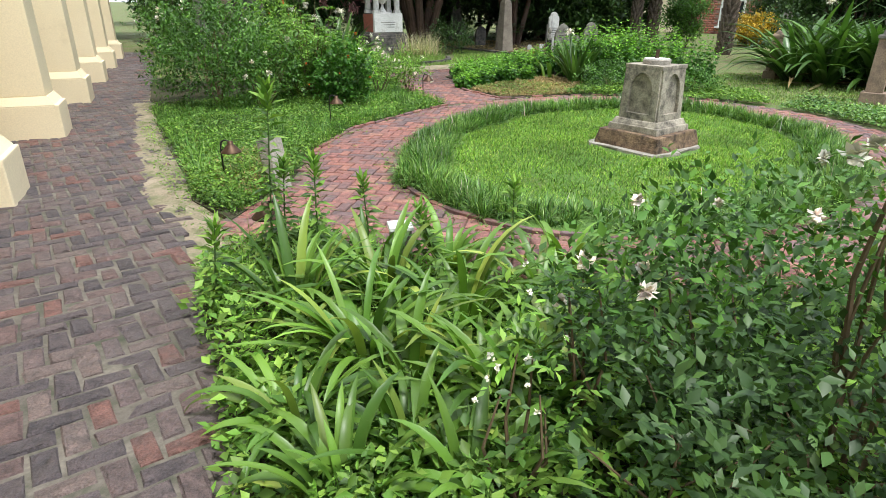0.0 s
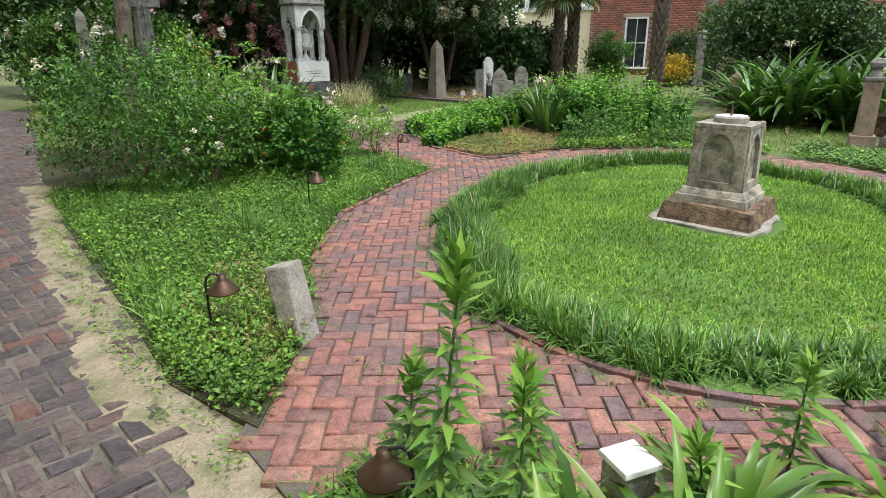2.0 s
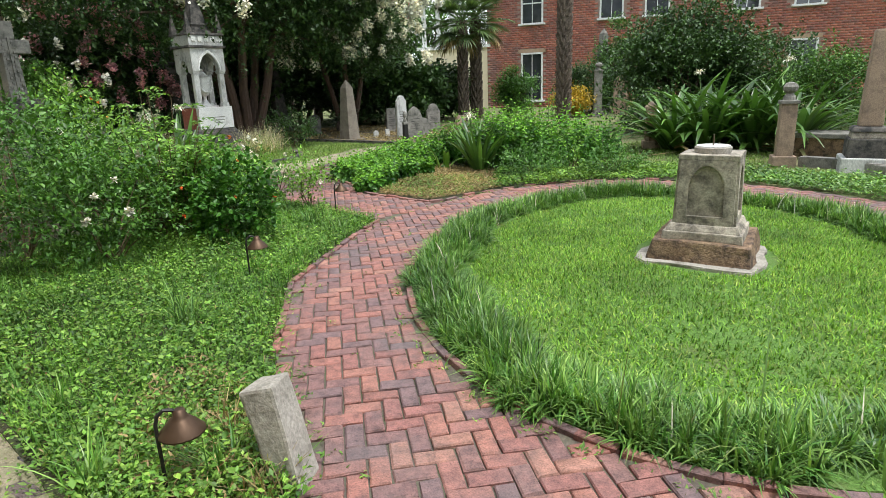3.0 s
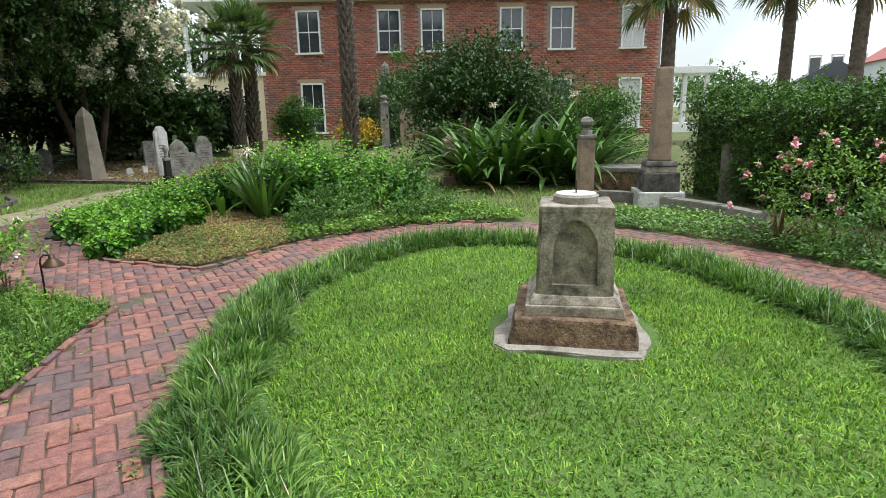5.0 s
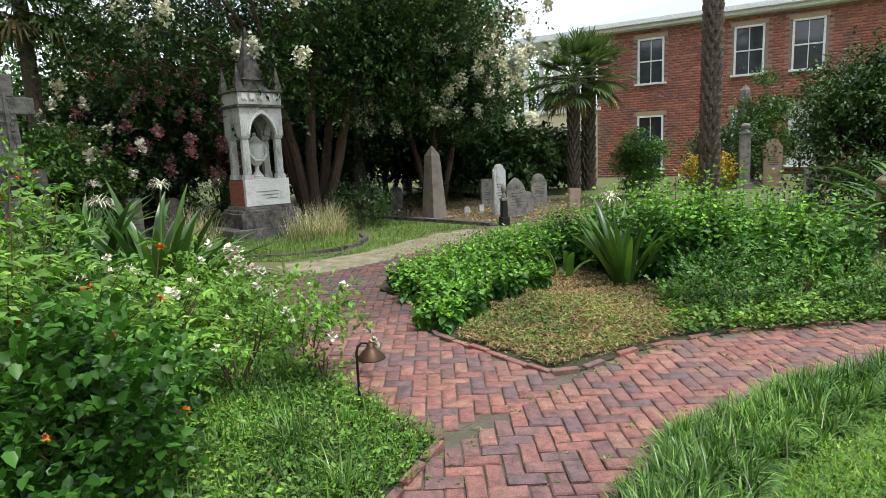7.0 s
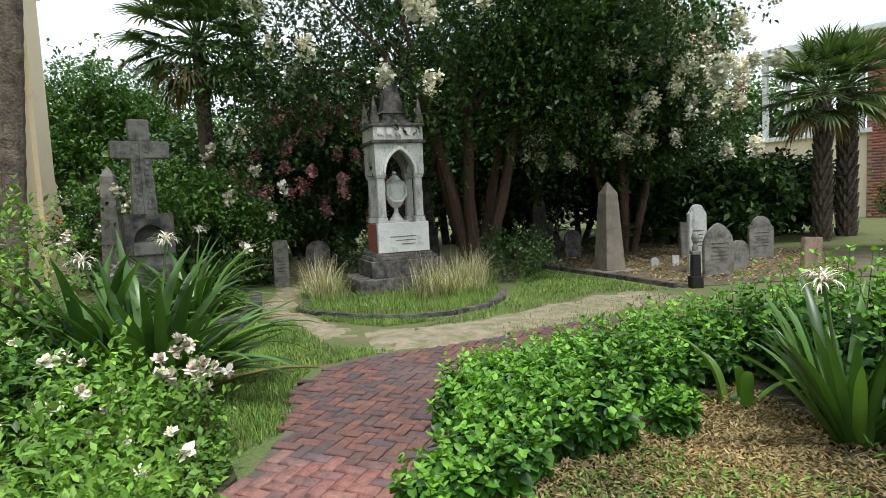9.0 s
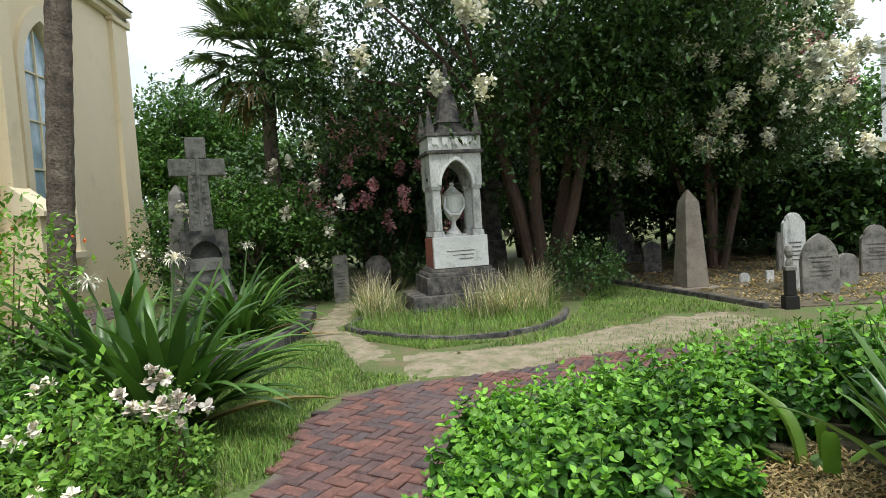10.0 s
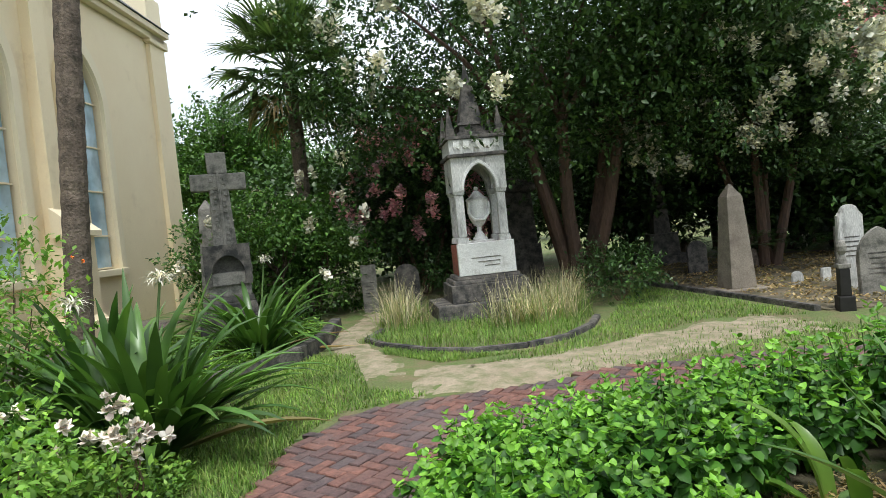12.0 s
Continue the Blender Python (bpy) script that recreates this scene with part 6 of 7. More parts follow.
shrub("leafy_shrub", -3.3, 12.0, (0.9, 0.8), 1.25, 2400, 0.075, L_WEED, "dense green leafy shrub in the weedy bed", "shrub", 0.5, seed=118)
shrub("leafy_shrub", -4.4, 11.4, (0.95, 0.9), 1.2, 2400, 0.07, L_ROSE, "dense dark green shrub beside the church walk", "shrub", 0.5, seed=119)
shrub("leafy_shrub", -3.7, 13.1, (0.7, 0.6), 1.7, 2600, 0.075, L_FRESH, "fresh green shrub with upright shoots and red buds", "shrub", 0.5, F_ORANGE, 8, 0.025, seed=120, bumps=0.4)
shrub("rose_bush", -1.3, 12.4, 0.2, 0.62, 300, 0.045, L_WEED, "small rose with a heavy cluster of blush-white blooms", "rose bush", 0.5, F_BLUSH, 16, 0.05, seed=121, petals=20, top_only=True)
shrub("low_shrub", -5.2, 12.4, (0.7, 0.8), 0.9, 1500, 0.06, L_WEED, "low green shrub along the church walk", "shrub", 0.5, seed=122)

# wedge bed: broad-leaved shrubs, lily with white flower
def leafy_mound(x, y, r, h, label, seed, leaf=0.088):
    """A clump of upright shoots, each with pairs of broad leaves that grow smaller and paler towards its tip."""
    rng = np.random.default_rng(seed)
    th = thing("broadleaf_shrub", x, y, 0.03, 0, label, "shrub", "broad-leaved shrubs")
    n = int(210 * r * r) + 26
    a, d = rng.uniform(0, 6.283, n), np.sqrt(rng.random(n))
    base = np.stack([0.75 * r * d * np.cos(a), 0.75 * r * d * np.sin(a), np.zeros(n)], 1)
    hs = h * (0.5 + 0.5 * np.sqrt(1 - 0.85 * d ** 2)) * rng.uniform(0.72, 1.12, n)
    lean = np.stack([np.cos(a) * d * r * 0.4, np.sin(a) * d * r * 0.4], 1) + rng.normal(0, 0.03, (n, 2))
    k = 8
    u = np.linspace(0.22, 1.0, k)
    pos = np.stack([base[:, None, 0] + lean[:, None, 0] * u, base[:, None, 1] + lean[:, None, 1] * u, hs[:, None] * u], 2)
    turn = rng.uniform(0, 6.283, n)
    P, D, L, tip = [], [], [], []
    for i in range(k):
        for side in (0, 1):
            b = turn + i * 1.57 + side * math.pi + rng.normal(0, 0.25, n)
            rise = -0.95 + 1.95 * u[i] ** 3 + rng.normal(0, 0.25, n)
            P.append(pos[:, i]), D.append(np.stack([np.cos(b), np.sin(b), rise], 1))
            L.append(leaf * (1.15 - 0.62 * u[i] ** 2) * rng.uniform(0.75, 1.2, n))
            tip.append(np.full(n, i >= k - 2))
    P, D, L, tip = np.concatenate(P), np.concatenate(D), np.concatenate(L), np.concatenate(tip)
    V, F = leaves(P[~tip], D[~tip], L[~tip], 0.9, 0.3, 0.22, rng)
    raw("foliage", V, F, L_BROAD, th)
    V, F = leaves(P[tip], D[tip], L[tip], 0.8, 0.4, 0.1, rng)
    raw("growing_tip", V, F, L_LIME, th)["kind"] = "stuff"
    bm = bmesh.new()
    for i in range(0, n, 3):
        tube(bm, [tuple(base[i]), tuple(pos[i, -1])], [0.006, 0.003], 4)
    part("stem", bm, M_STEM, th)["kind"] = "stuff"


MOUNDS = [(0.68, 12.15, 0.32, 0.36), (0.78, 12.7, 0.38, 0.42), (0.72, 13.35, 0.38, 0.42), (1.15, 12.75, 0.38, 0.44), (1.25, 13.4, 0.48, 0.48), (0.98, 13.95, 0.38, 0.42), (1.65, 13.65, 0.45, 0.5),
          (1.5, 14.2, 0.46, 0.5), (2.05, 14.2, 0.5, 0.56), (2.15, 14.8, 0.46, 0.52), (2.75, 14.5, 0.55, 0.74), (3.15, 13.9, 0.62, 1.0), (3.7, 13.3, 0.66, 1.2), (4.3, 13.0, 0.66, 1.15),
          (4.9, 12.5, 0.58, 0.95), (3.3, 13.1, 0.52, 1.0), (4.25, 12.2, 0.52, 0.8), (0.42, 11.85, 0.2, 0.28), (0.42, 13.55, 0.3, 0.36), (0.42, 12.95, 0.26, 0.36), (1.75, 12.9, 0.12, 0.32), (3.8, 12.6, 0.5, 0.9)]
for i, (x, y, r, h) in enumerate(MOUNDS):
    leafy_mound(x, y, r, h, "bright green broad-leaved plant with lime shoot tips in the wedge bed", 130 + i)
shrub("low_shrub", 3.2, 11.65, (0.75, 0.5), 0.5, 2600, 0.05, L_ROSE, "low dense dark green shrub in the wedge bed", "shrub", 0.5, seed=145, bumps=0.15)
shrub("low_shrub", 4.55, 11.3, (0.7, 0.45), 0.42, 1600, 0.05, L_ROSE, "low dense dark green shrub in the wedge bed", "shrub", 0.5, seed=146)
shrub("fern_shoot", 3.9, 11.5, 0.25, 0.6, 200, 0.07, L_FRESH, "pale yellow-green feathery shoot", "plant", 0.3, seed=147, shell=0.2)
lily(2.75, 12.9, 46, 1.08, 0.085, "large upright lily clump with one white spider flower", None, 1, 150, z=0.04, spread=0.16, el=(0.8, 1.5), bend=(0.2, 1.0), dead=1)
lily(2.3, 13.5, 7, 0.75, 0.09, "young pale lily shoots among broad leaves", L_STRAP, 0, 151, dead=0)

# cross plot lilies, lily clumps by the graves
lily(-2.3, 13.3, 120, 1.4, 0.125, "big sprawling lily clump with white spider flowers", None, 2, 160, spread=0.25, dead=10, el=(0.5, 1.5), bend=(0.3, 1.5))
lily(-3.05, 13.5, 80, 1.4, 0.125, "big sprawling lily clump with long arching leaves", None, 0, 161, spread=0.2, dead=5, el=(0.5, 1.5), bend=(0.3, 1.5))
lily(-4.1, 16.5, 85, 1.45, 0.1, "lily clump with a white flower beside the memorial cross", None, 1, 162, spread=0.22, dead=7)
for i, (x, y) in enumerate([(8.1, 13.0), (8.75, 12.45), (9.3, 11.9), (7.7, 13.5), (9.1, 13.2)]):
    lily(x, y, 80, 1.9, 0.13, "large dark green lily clump among graves", None, 1 if i in (0, 2) else 0, 165 + i, spread=0.25, dead=5)
lily(6.1, 6.9, 26, 0.7, 0.035, "purple-leaved cordyline beside the path", L_RED, 0, 175, "cordyline", 0.03, 0.06, "cordyline", 0)
shrub("rose_bush", 6.4, 6.5, (0.75, 0.8), 1.15, 2200, 0.055, L_WEED, "rose bush covered with pink blooms by the hedge", "rose bush", 0.55, F_PINK, 34, 0.05, seed=176, petals=16)
shrub("low_shrub", 5.95, 5.9, (0.6, 0.7), 0.6, 1200, 0.055, L_ROSE, "low dark green shrub beside the path", "shrub", 0.5, seed=177)
ground_cover("weed_carpet", oval(O_PATH + 0.05, -25, 40, 8) + oval(O_PATH + 1.1, 40, -25, 8), 1900, 0.05, 0.2, L_LIRIOPE, "dark green leafy border outside the path", 31)


# hedge, dark woods, trees
def hedge():
    rng = np.random.default_rng(180)
    th = thing("hedge", 8.6, 6.6, 0, 0, "dense dark green clipped hedge with an uneven top", "hedge")
    a, b = np.array([1.4, 2.7]), np.array([-1.1, -3.6])
    n = 5200
    u = rng.random(n)
    face = rng.random(n)
    c = a[None] * (1 - u[:, None]) + b[None] * u[:, None]
    side = np.array([0.82, -0.57])
    off = np.where(face < 0.6, -0.75, rng.uniform(-0.75, 0.75, n))
    z = np.where(face < 0.6, rng.uniform(0.05, 1.62, n), 1.62) + 0.12 * np.sin(5 * u * 6) + rng.normal(0, 0.06, n)
    P = np.stack([c[:, 0] + side[0] * off, c[:, 1] + side[1] * off, np.maximum(z, 0.03)], 1)
    P[:, :2] += rng.normal(0, 0.07, (n, 2))
    per = 8
    ax = unit(np.stack([-side[0] * (face < 0.6), -side[1] * (face < 0.6), 0.3 + 1.0 * (face >= 0.6)], 1) + rng.normal(0, 0.5, (n, 3)))
    pos = (P[:, None] + ax[:, None] * np.linspace(-0.05, 0.15, per)[None, :, None]).reshape(-1, 3)
    V, F = small_leaves(pos, np.repeat(ax, per, 0) * 0.5 + unit(rng.normal(0, 1, (n * per, 3))), 0.06 * rng.uniform(0.7, 1.3, n * per), 0.5, 0.3, rng)
    raw("foliage", V, F, L_HEDGE, th)
    bm = bmesh.new()
    p0, p1 = a + side * 0.05, b + side * 0.05
    prism(bm, [tuple(p0 - side * 0.62), tuple(p1 - side * 0.62), tuple(p1 + side * 0.62), tuple(p0 + side * 0.62)], 0.0, 1.47)
    part("inner_growth", bm, M_SOIL, th)


hedge()


def tree(name, x, y, h, crown, trunks, n, leaf, material, label, bark, seed, flower=None, n_flower=0, fr=0.12, spread=0.35, low=0.4, clear=0.35, trunk_r=0.1, category="tree"):
    """Trunks with limbs that reach to leaf clumps; each clump is many small leaves, with gaps between the clumps."""
    rng = np.random.default_rng(seed)
    th = thing(name, x, y, 0, 0, label, category)
    rx, ry, rz = crown
    cz = h - rz
    k = 46
    C, D = blob(k, (0, 0, cz), (rx * 0.85, ry * 0.85, rz * 0.9), 0.35, 0.25, rng, -low)
    k = len(C)
    heads = []
    for i in range(trunks):
        a = 6.283 * i / trunks + rng.uniform(-0.3, 0.3)
        top = Vector((spread * 2.2 * math.cos(a), spread * 2.2 * math.sin(a), h * clear + rng.uniform(0, 0.5)))
        b = Vector((0.16 * math.cos(a), 0.16 * math.sin(a), -0.1)) * (1 if trunks > 1 else 0.01)
        b.z = -0.1
        mid = b.lerp(top, 0.5) + Vector((rng.uniform(-0.1, 0.1), rng.uniform(-0.1, 0.1), 0))
        bm = bmesh.new()
        tube(bm, [b, mid, top], [trunk_r * 1.15, trunk_r * 0.9, trunk_r * 0.7], 9)
        heads.append(top)
        part("trunk", bm, bark, th)
    bm = bmesh.new()
    for c in C:
        hd = min(heads, key=lambda q: (q - Vector(c)).length)
        m1 = hd.lerp(Vector(c), 0.5) + Vector((rng.uniform(-0.25, 0.25), rng.uniform(-0.25, 0.25), rng.uniform(0, 0.35)))
        tube(bm, [hd, m1, Vector(c)], [trunk_r * 0.5, trunk_r * 0.32, trunk_r * 0.1], 5)
    part("limb", bm, bark, th)["kind"] = "stuff"
    m = n // k
    size = 0.34 * (rx * ry * rz) ** (1 / 3)
    pos = np.concatenate([np.array(c) + rng.normal(0, 1, (m, 3)) * np.array([size, size, size * 0.6]) * 0.62 for c in C])
    per = 4
    ax = unit(rng.normal(0, 1, (len(pos), 3)) + np.array([[0, 0, -0.1]]))
    q = (pos[:, None] + ax[:, None] * np.linspace(0, leaf * 1.6, per)[None, :, None]).reshape(-1, 3)
    V, F = small_leaves(q, np.repeat(ax, per, 0) * 0.5 + unit(rng.normal(0, 1, (len(q), 3))), leaf * rng.uniform(0.7, 1.3, len(q)), 0.55, 0.3, rng)
    raw("crown", V, F, material, th)
    if flower is not None:
        fl = []
        Q, E = blob(n_flower * 3, (0, 0, cz), (rx * 1.14, ry * 1.14, rz * 1.08), 0.95, 0.2, rng, -0.5)
        for c in Q[:n_flower]:
            g = int(rng.integers(90, 190) * (fr / 0.25) ** 2)
            spot = np.array(c) + rng.normal(0, fr * 0.3, (g, 3)) * np.array([0.9, 0.9, 1.3])
            fl.append(small_leaves(spot, rng.normal(0, 1, (g, 3)) + np.array([[0, 0, 0.4]]), rng.uniform(0.06, 0.11, g), 0.9, -0.2, rng))
        V, F = join(fl)
        raw("blossom", V, F, flower, th)
    return th


tree("crape_myrtle", -0.9, 22.8, 8.6, (5.0, 4.2, 3.7), 5, 24000, 0.11, L_DARK, "large dark multi-stemmed crape myrtle with white blossom", M_BARK_RED, 201, F_CREAM, 90, 0.25, 0.5, 0.75, 0.36, 0.15)
tree("crape_myrtle", 2.7, 24.8, 5.7, (2.4, 2.4, 2.1), 4, 14000, 0.1, L_DARK, "crape myrtle laden with white blossom clusters", M_BARK_RED, 202, F_CREAM, 150, 0.24, 0.4, 0.8, 0.5, 0.1)
tree("crape_myrtle", 4.6, 30.6, 7.6, (1.9, 1.9, 2.1), 3, 6500, 0.15, L_HEDGE, "crape myrtle with pink blossom at its top", M_BARK_RED, 203, F_PINK, 90, 0.3, 0.4, 0.6, 0.4, 0.12)
tree("crape_myrtle", -4.8, 22.9, 4.0, (1.5, 1.4, 1.7), 4, 6000, 0.12, L_DARK, "pink-flowering crape myrtle behind the monument", M_BARK_RED, 204, F_PINK, 130, 0.2, 0.3, 0.85, 0.25, 0.06)
tree("oleander", -6.0, 19.9, 2.6, (1.6, 1.4, 1.3), 4, 3800, 0.1, L_HEDGE, "rounded bush with white blossom behind the memorial cross", M_BARK, 205, F_WHITE, 40, 0.12, 0.3, 0.9, 0.15, 0.04, "bush")
tree("oleander", -8.4, 20.6, 2.6, (1.4, 1.3, 1.3), 4, 3000, 0.1, L_HEDGE, "bush with white blossom by the church corner", M_BARK, 206, F_WHITE, 40, 0.12, 0.3, 0.9, 0.15, 0.04, "bush")
tree("cedar", -15.5, 27.6, 7.4, (3.4, 3.4, 3.4), 1, 10000, 0.16, L_HEDGE, "broad dense round-topped green tree beyond the church", M_BARK, 207, None, 0, 0.1, 0.2, 0.9, 0.25, 0.25)
tree("holly", 11.2, 16.8, 3.6, (2.3, 2.2, 1.75), 3, 11000, 0.1, L_DARK, "large dark rounded holly shrub before the brick house", M_BARK, 208, None, 0, 0.1, 0.3, 0.9, 0.15, 0.06, "shrub")
tree("holly", 13.6, 15.0, 2.3, (1.8, 1.6, 1.15), 3, 4500, 0.08, L_HEDGE, "leafy green shrub at the end of the brick house", M_BARK, 209, None, 0, 0.1, 0.3, 0.9, 0.15, 0.05, "shrub")
tree("conical_shrub", 9.2, 24.0, 2.2, (0.8, 0.8, 1.05), 1, 2400, 0.08, L_ROSE, "upright conical green shrub by the house porch", M_BARK, 210, None, 0, 0.1, 0.1, 0.95, 0.1, 0.05, "shrub")
tree("yellow_shrub", 12.6, 25.3, 1.2, (0.95, 0.9, 0.55), 2, 1800, 0.1, L_YELLOW, "bright yellow-orange leaved croton shrub", M_BARK, 211, None, 0, 0.1, 0.2, 0.9, 0.1, 0.03, "shrub")
tree("dark_shrub", 14.4, 27.0, 2.2, (1.8, 1.5, 1.1), 2, 3600, 0.1, L_DARK, "dark green shrub against the brick wall", M_BARK, 212, None, 0, 0.1, 0.2, 0.9, 0.1, 0.04, "shrub")
tree("climbing_shrub", 16.4, 27.6, 3.8, (1.2, 1.0, 1.8), 2, 3000, 0.1, L_HEDGE, "climbing shrub on the brick house wall", M_BARK, 213, None, 0, 0.1, 0.2, 0.9, 0.1, 0.04, "shrub")
shrub("round_shrub", -3.3, 22.0, (1.1, 1.0), 1.1, 3200, 0.08, L_DARK, "dark rounded evergreen bush behind the monument", "bush", 0.5, seed=214)
shrub("round_shrub", 0.2, 20.6, (0.8, 0.8), 0.9, 2200, 0.08, L_DARK, "dark evergreen bush beside the monument", "bush", 0.5, seed=215)
k = 0
for x, y, h, r in [(-7.5, 27.5, 5.5, 2.6), (-3.0, 30.5, 7.2, 3.2), (1.8, 31.0, 7.0, 3.4), (-0.5, 28.4, 4.2, 2.2), (3.4, 29.0, 4.0, 2.2), (5.2, 33.0, 4.0, 2.2), (6.0, 27.4, 2.6, 1.4), (-5.4, 25.0, 3.4, 1.6), (-10.5, 25.5, 4.4, 2.0), (7.6, 29.6, 2.6, 1.5)]:
    k += 1
    tree("dark_tree", x, y, h, (r, r * 0.9, h * 0.47), 3, 3600, 0.23, L_DARK, "dense dark evergreen tree in the churchyard's shade", M_BARK, 220 + k, None, 0, 0.1, 0.4, 0.95, 0.3, 0.1)
k = 0
for x, y, h, r in [(-20, 45, 9, 5), (-8, 50, 9, 6), (4, 52, 9, 6), (14, 52, 9, 5), (28, -6, 6, 5), (62, 34, 5, 5), (60, 5, 4, 5), (12, -12, 6, 5), (0, -14, 6, 5)]:
    k += 1
    tree("far_tree", x, y, h, (r, r, h * 0.45), 2, 1400, 0.34, L_HEDGE, "leafy green tree beyond the churchyard", M_BARK, 240 + k, None, 0, 0.1, 0.5, 0.95, 0.3, 0.2)


def palmetto(x, y, h, r, seed, label, fronds=34, trunk=True, boots=False, fan=1.15, lean=(0, 0)):
    rng = np.random.default_rng(seed)
    th = thing("palmetto", x, y, 0, 0, label, "palm tree", "palms")
    bm = bmesh.new()
    top = Vector((lean[0], lean[1], h))
    nseg = max(6, int(h / 0.12)) if not boots else 14
    prof = []
    for i in range(nseg + 1):
        u = i / nseg
        rr = r * (1.15 - 0.2 * u) * (1 + (0.035 if i % 2 else -0.02))
        prof.append((Vector((lean[0] * u, lean[1] * u, h * u - (0.1 if i == 0 else 0))), rr))
    tube(bm, [p for p, q in prof], [q for p, q in prof], 14)
    tr = part("trunk", bm, M_PALM_BARK, th)
    if boots:
        bm = bmesh.new()
        rows = int(h / 0.2)
        for j in range(rows):
            for i in range(7):
                a = 6.283 * (i + 0.5 * (j % 2)) / 7
                z = 0.2 * j
                u = z / h
                rr = r * (1.1 - 0.2 * u)
                p0 = Vector((lean[0] * u + rr * math.cos(a), lean[1] * u + rr * math.sin(a), z))
                tube(bm, [p0, p0 + Vector((0.07 * math.cos(a), 0.07 * math.sin(a), 0.16)), p0 + Vector((0.11 * math.cos(a + 0.3), 0.11 * math.sin(a + 0.3), 0.26))], [0.07, 0.05, 0.02], 5)
        part("leaf_base", bm, M_PALM_BARK, tr)["kind"] = "stuff"
    pairs, dead, bmst = [], [], bmesh.new()
    for i in range(fronds):
        a = i * 2.4 + rng.uniform(-0.3, 0.3)
        e = 1.35 - 2.3 * (i / fronds) + rng.uniform(-0.15, 0.15)
        d = Vector((math.cos(a) * math.cos(e), math.sin(a) * math.cos(e), math.sin(e)))
        c = top + d * fan * rng.uniform(0.75, 1.0)
        tube(bmst, [top, top.lerp(c, 0.5) + Vector((0, 0, 0.05)), c], [0.025, 0.018, 0.012], 4)
        m = 22
        s = Vector((-math.sin(a), math.cos(a), 0))
        w = d.cross(s)
        th_ = np.linspace(-1.9, 1.9, m)
        D = np.array([tuple(d * math.cos(t) + s * math.sin(t) + w * 0.15 * abs(math.sin(t))) for t in th_])
        az, el = np.arctan2(D[:, 1], D[:, 0]), np.arcsin(np.clip(D[:, 2], -1, 1))
        L = fan * 0.75 * (0.75 + 0.25 * np.cos(th_)) * rng.uniform(0.9, 1.05, m)
        v, f = straps(np.repeat([tuple(c)], m, 0), az, el, L, 0.06 * fan, rng.uniform(0.4, 1.2, m), 3, 0.25, rng)
        (dead if e < -0.75 else pairs).append((v, f))
    part("leaf_stalk", bmst, M_STEM, th)["kind"] = "stuff"
    V, F = join(pairs)
    raw("fronds", V, F, L_PALM, th)
    if dead:
        V, F = join(dead)
        raw("dead_fronds", V, F, L_DRY, th)
    return th


palmetto(-5.2, 14.7, 9.5, 0.13, 301, "tall ringed palm trunk beside the church wall", lean=(0.65, 0.33))
palmetto(-6.45, 20.9, 5.3, 0.15, 302, "palmetto with a full green crown beyond the cross", 60)
palmetto(9.4, 20.95, 9.8, 0.15, 303, "tall palm with a rough booted trunk", 34, True, True)
palmetto(9.3, 28.2, 4.3, 0.17, 304, "shaggy palmetto beside the house porch", 44, True, True)
palmetto(8.1, 26.8, 4.0, 0.13, 305, "shaggy palmetto with dead hanging fronds", 44, True, True)
palmetto(17.2, 14.6, 5.6, 0.2, 306, "palmetto with grey split trunk at the house end", 44, True, False, 1.5)
palmetto(25.5, 14.2, 6.8, 0.22, 308, "tall palmetto beyond the hedge", 44, True, False, 1.6)
palmetto(23.5, 11.2, 6.6, 0.22, 309, "tall palmetto beyond the hedge", 44, True, False, 1.6)
palmetto(3.0, 34.0, 7.4, 0.2, 310, "palmetto above the dark trees", 40, True, False, 1.3)


def sago(x, y, seed, L=1.1):
    rng = np.random.default_rng(seed)
    th = thing("sago_palm", x, y, 0, 0, "dark spreading sago palm in the shade", "sago palm", "sago palms")
    bm = bmesh.new()
    lathe(bm, [(0.16, -0.05), (0.18, 0.2), (0.14, 0.4), (0.05, 0.45)], 10)
    part("trunk", bm, M_PALM_BARK, th)
    pairs = []
    for i in range(26):
        a, e0 = i * 2.4, rng.uniform(0.1, 1.2)
        t = np.linspace(0.12, 1, 30)
        el = e0 - 1.0 * t
        x_ = np.cumsum(np.cos(el)) * L / 30
        z_ = 0.42 + np.cumsum(np.sin(el)) * L / 30
        P = np.stack([x_ * math.cos(a), x_ * math.sin(a), z_], 1)
        for s in (-1, 1):
            D = np.stack([np.cos(a + s * 1.15) * np.ones(30), np.sin(a + s * 1.15) * np.ones(30), 0.25 * np.ones(30)], 1)
            pairs.append(leaves(P, D, 0.2 * np.sin(np.pi * np.clip(t, 0.1, 0.95)) + 0.04, 0.1, 0.2, 0.1, rng))
    V, F = join(pairs)
    raw("fronds", V, F, L_DARK, th)


sago(2.4, 24.6, 321), sago(0.9, 29.0, 322, 1.3), sago(4.6, 26.2, 323, 1.3)


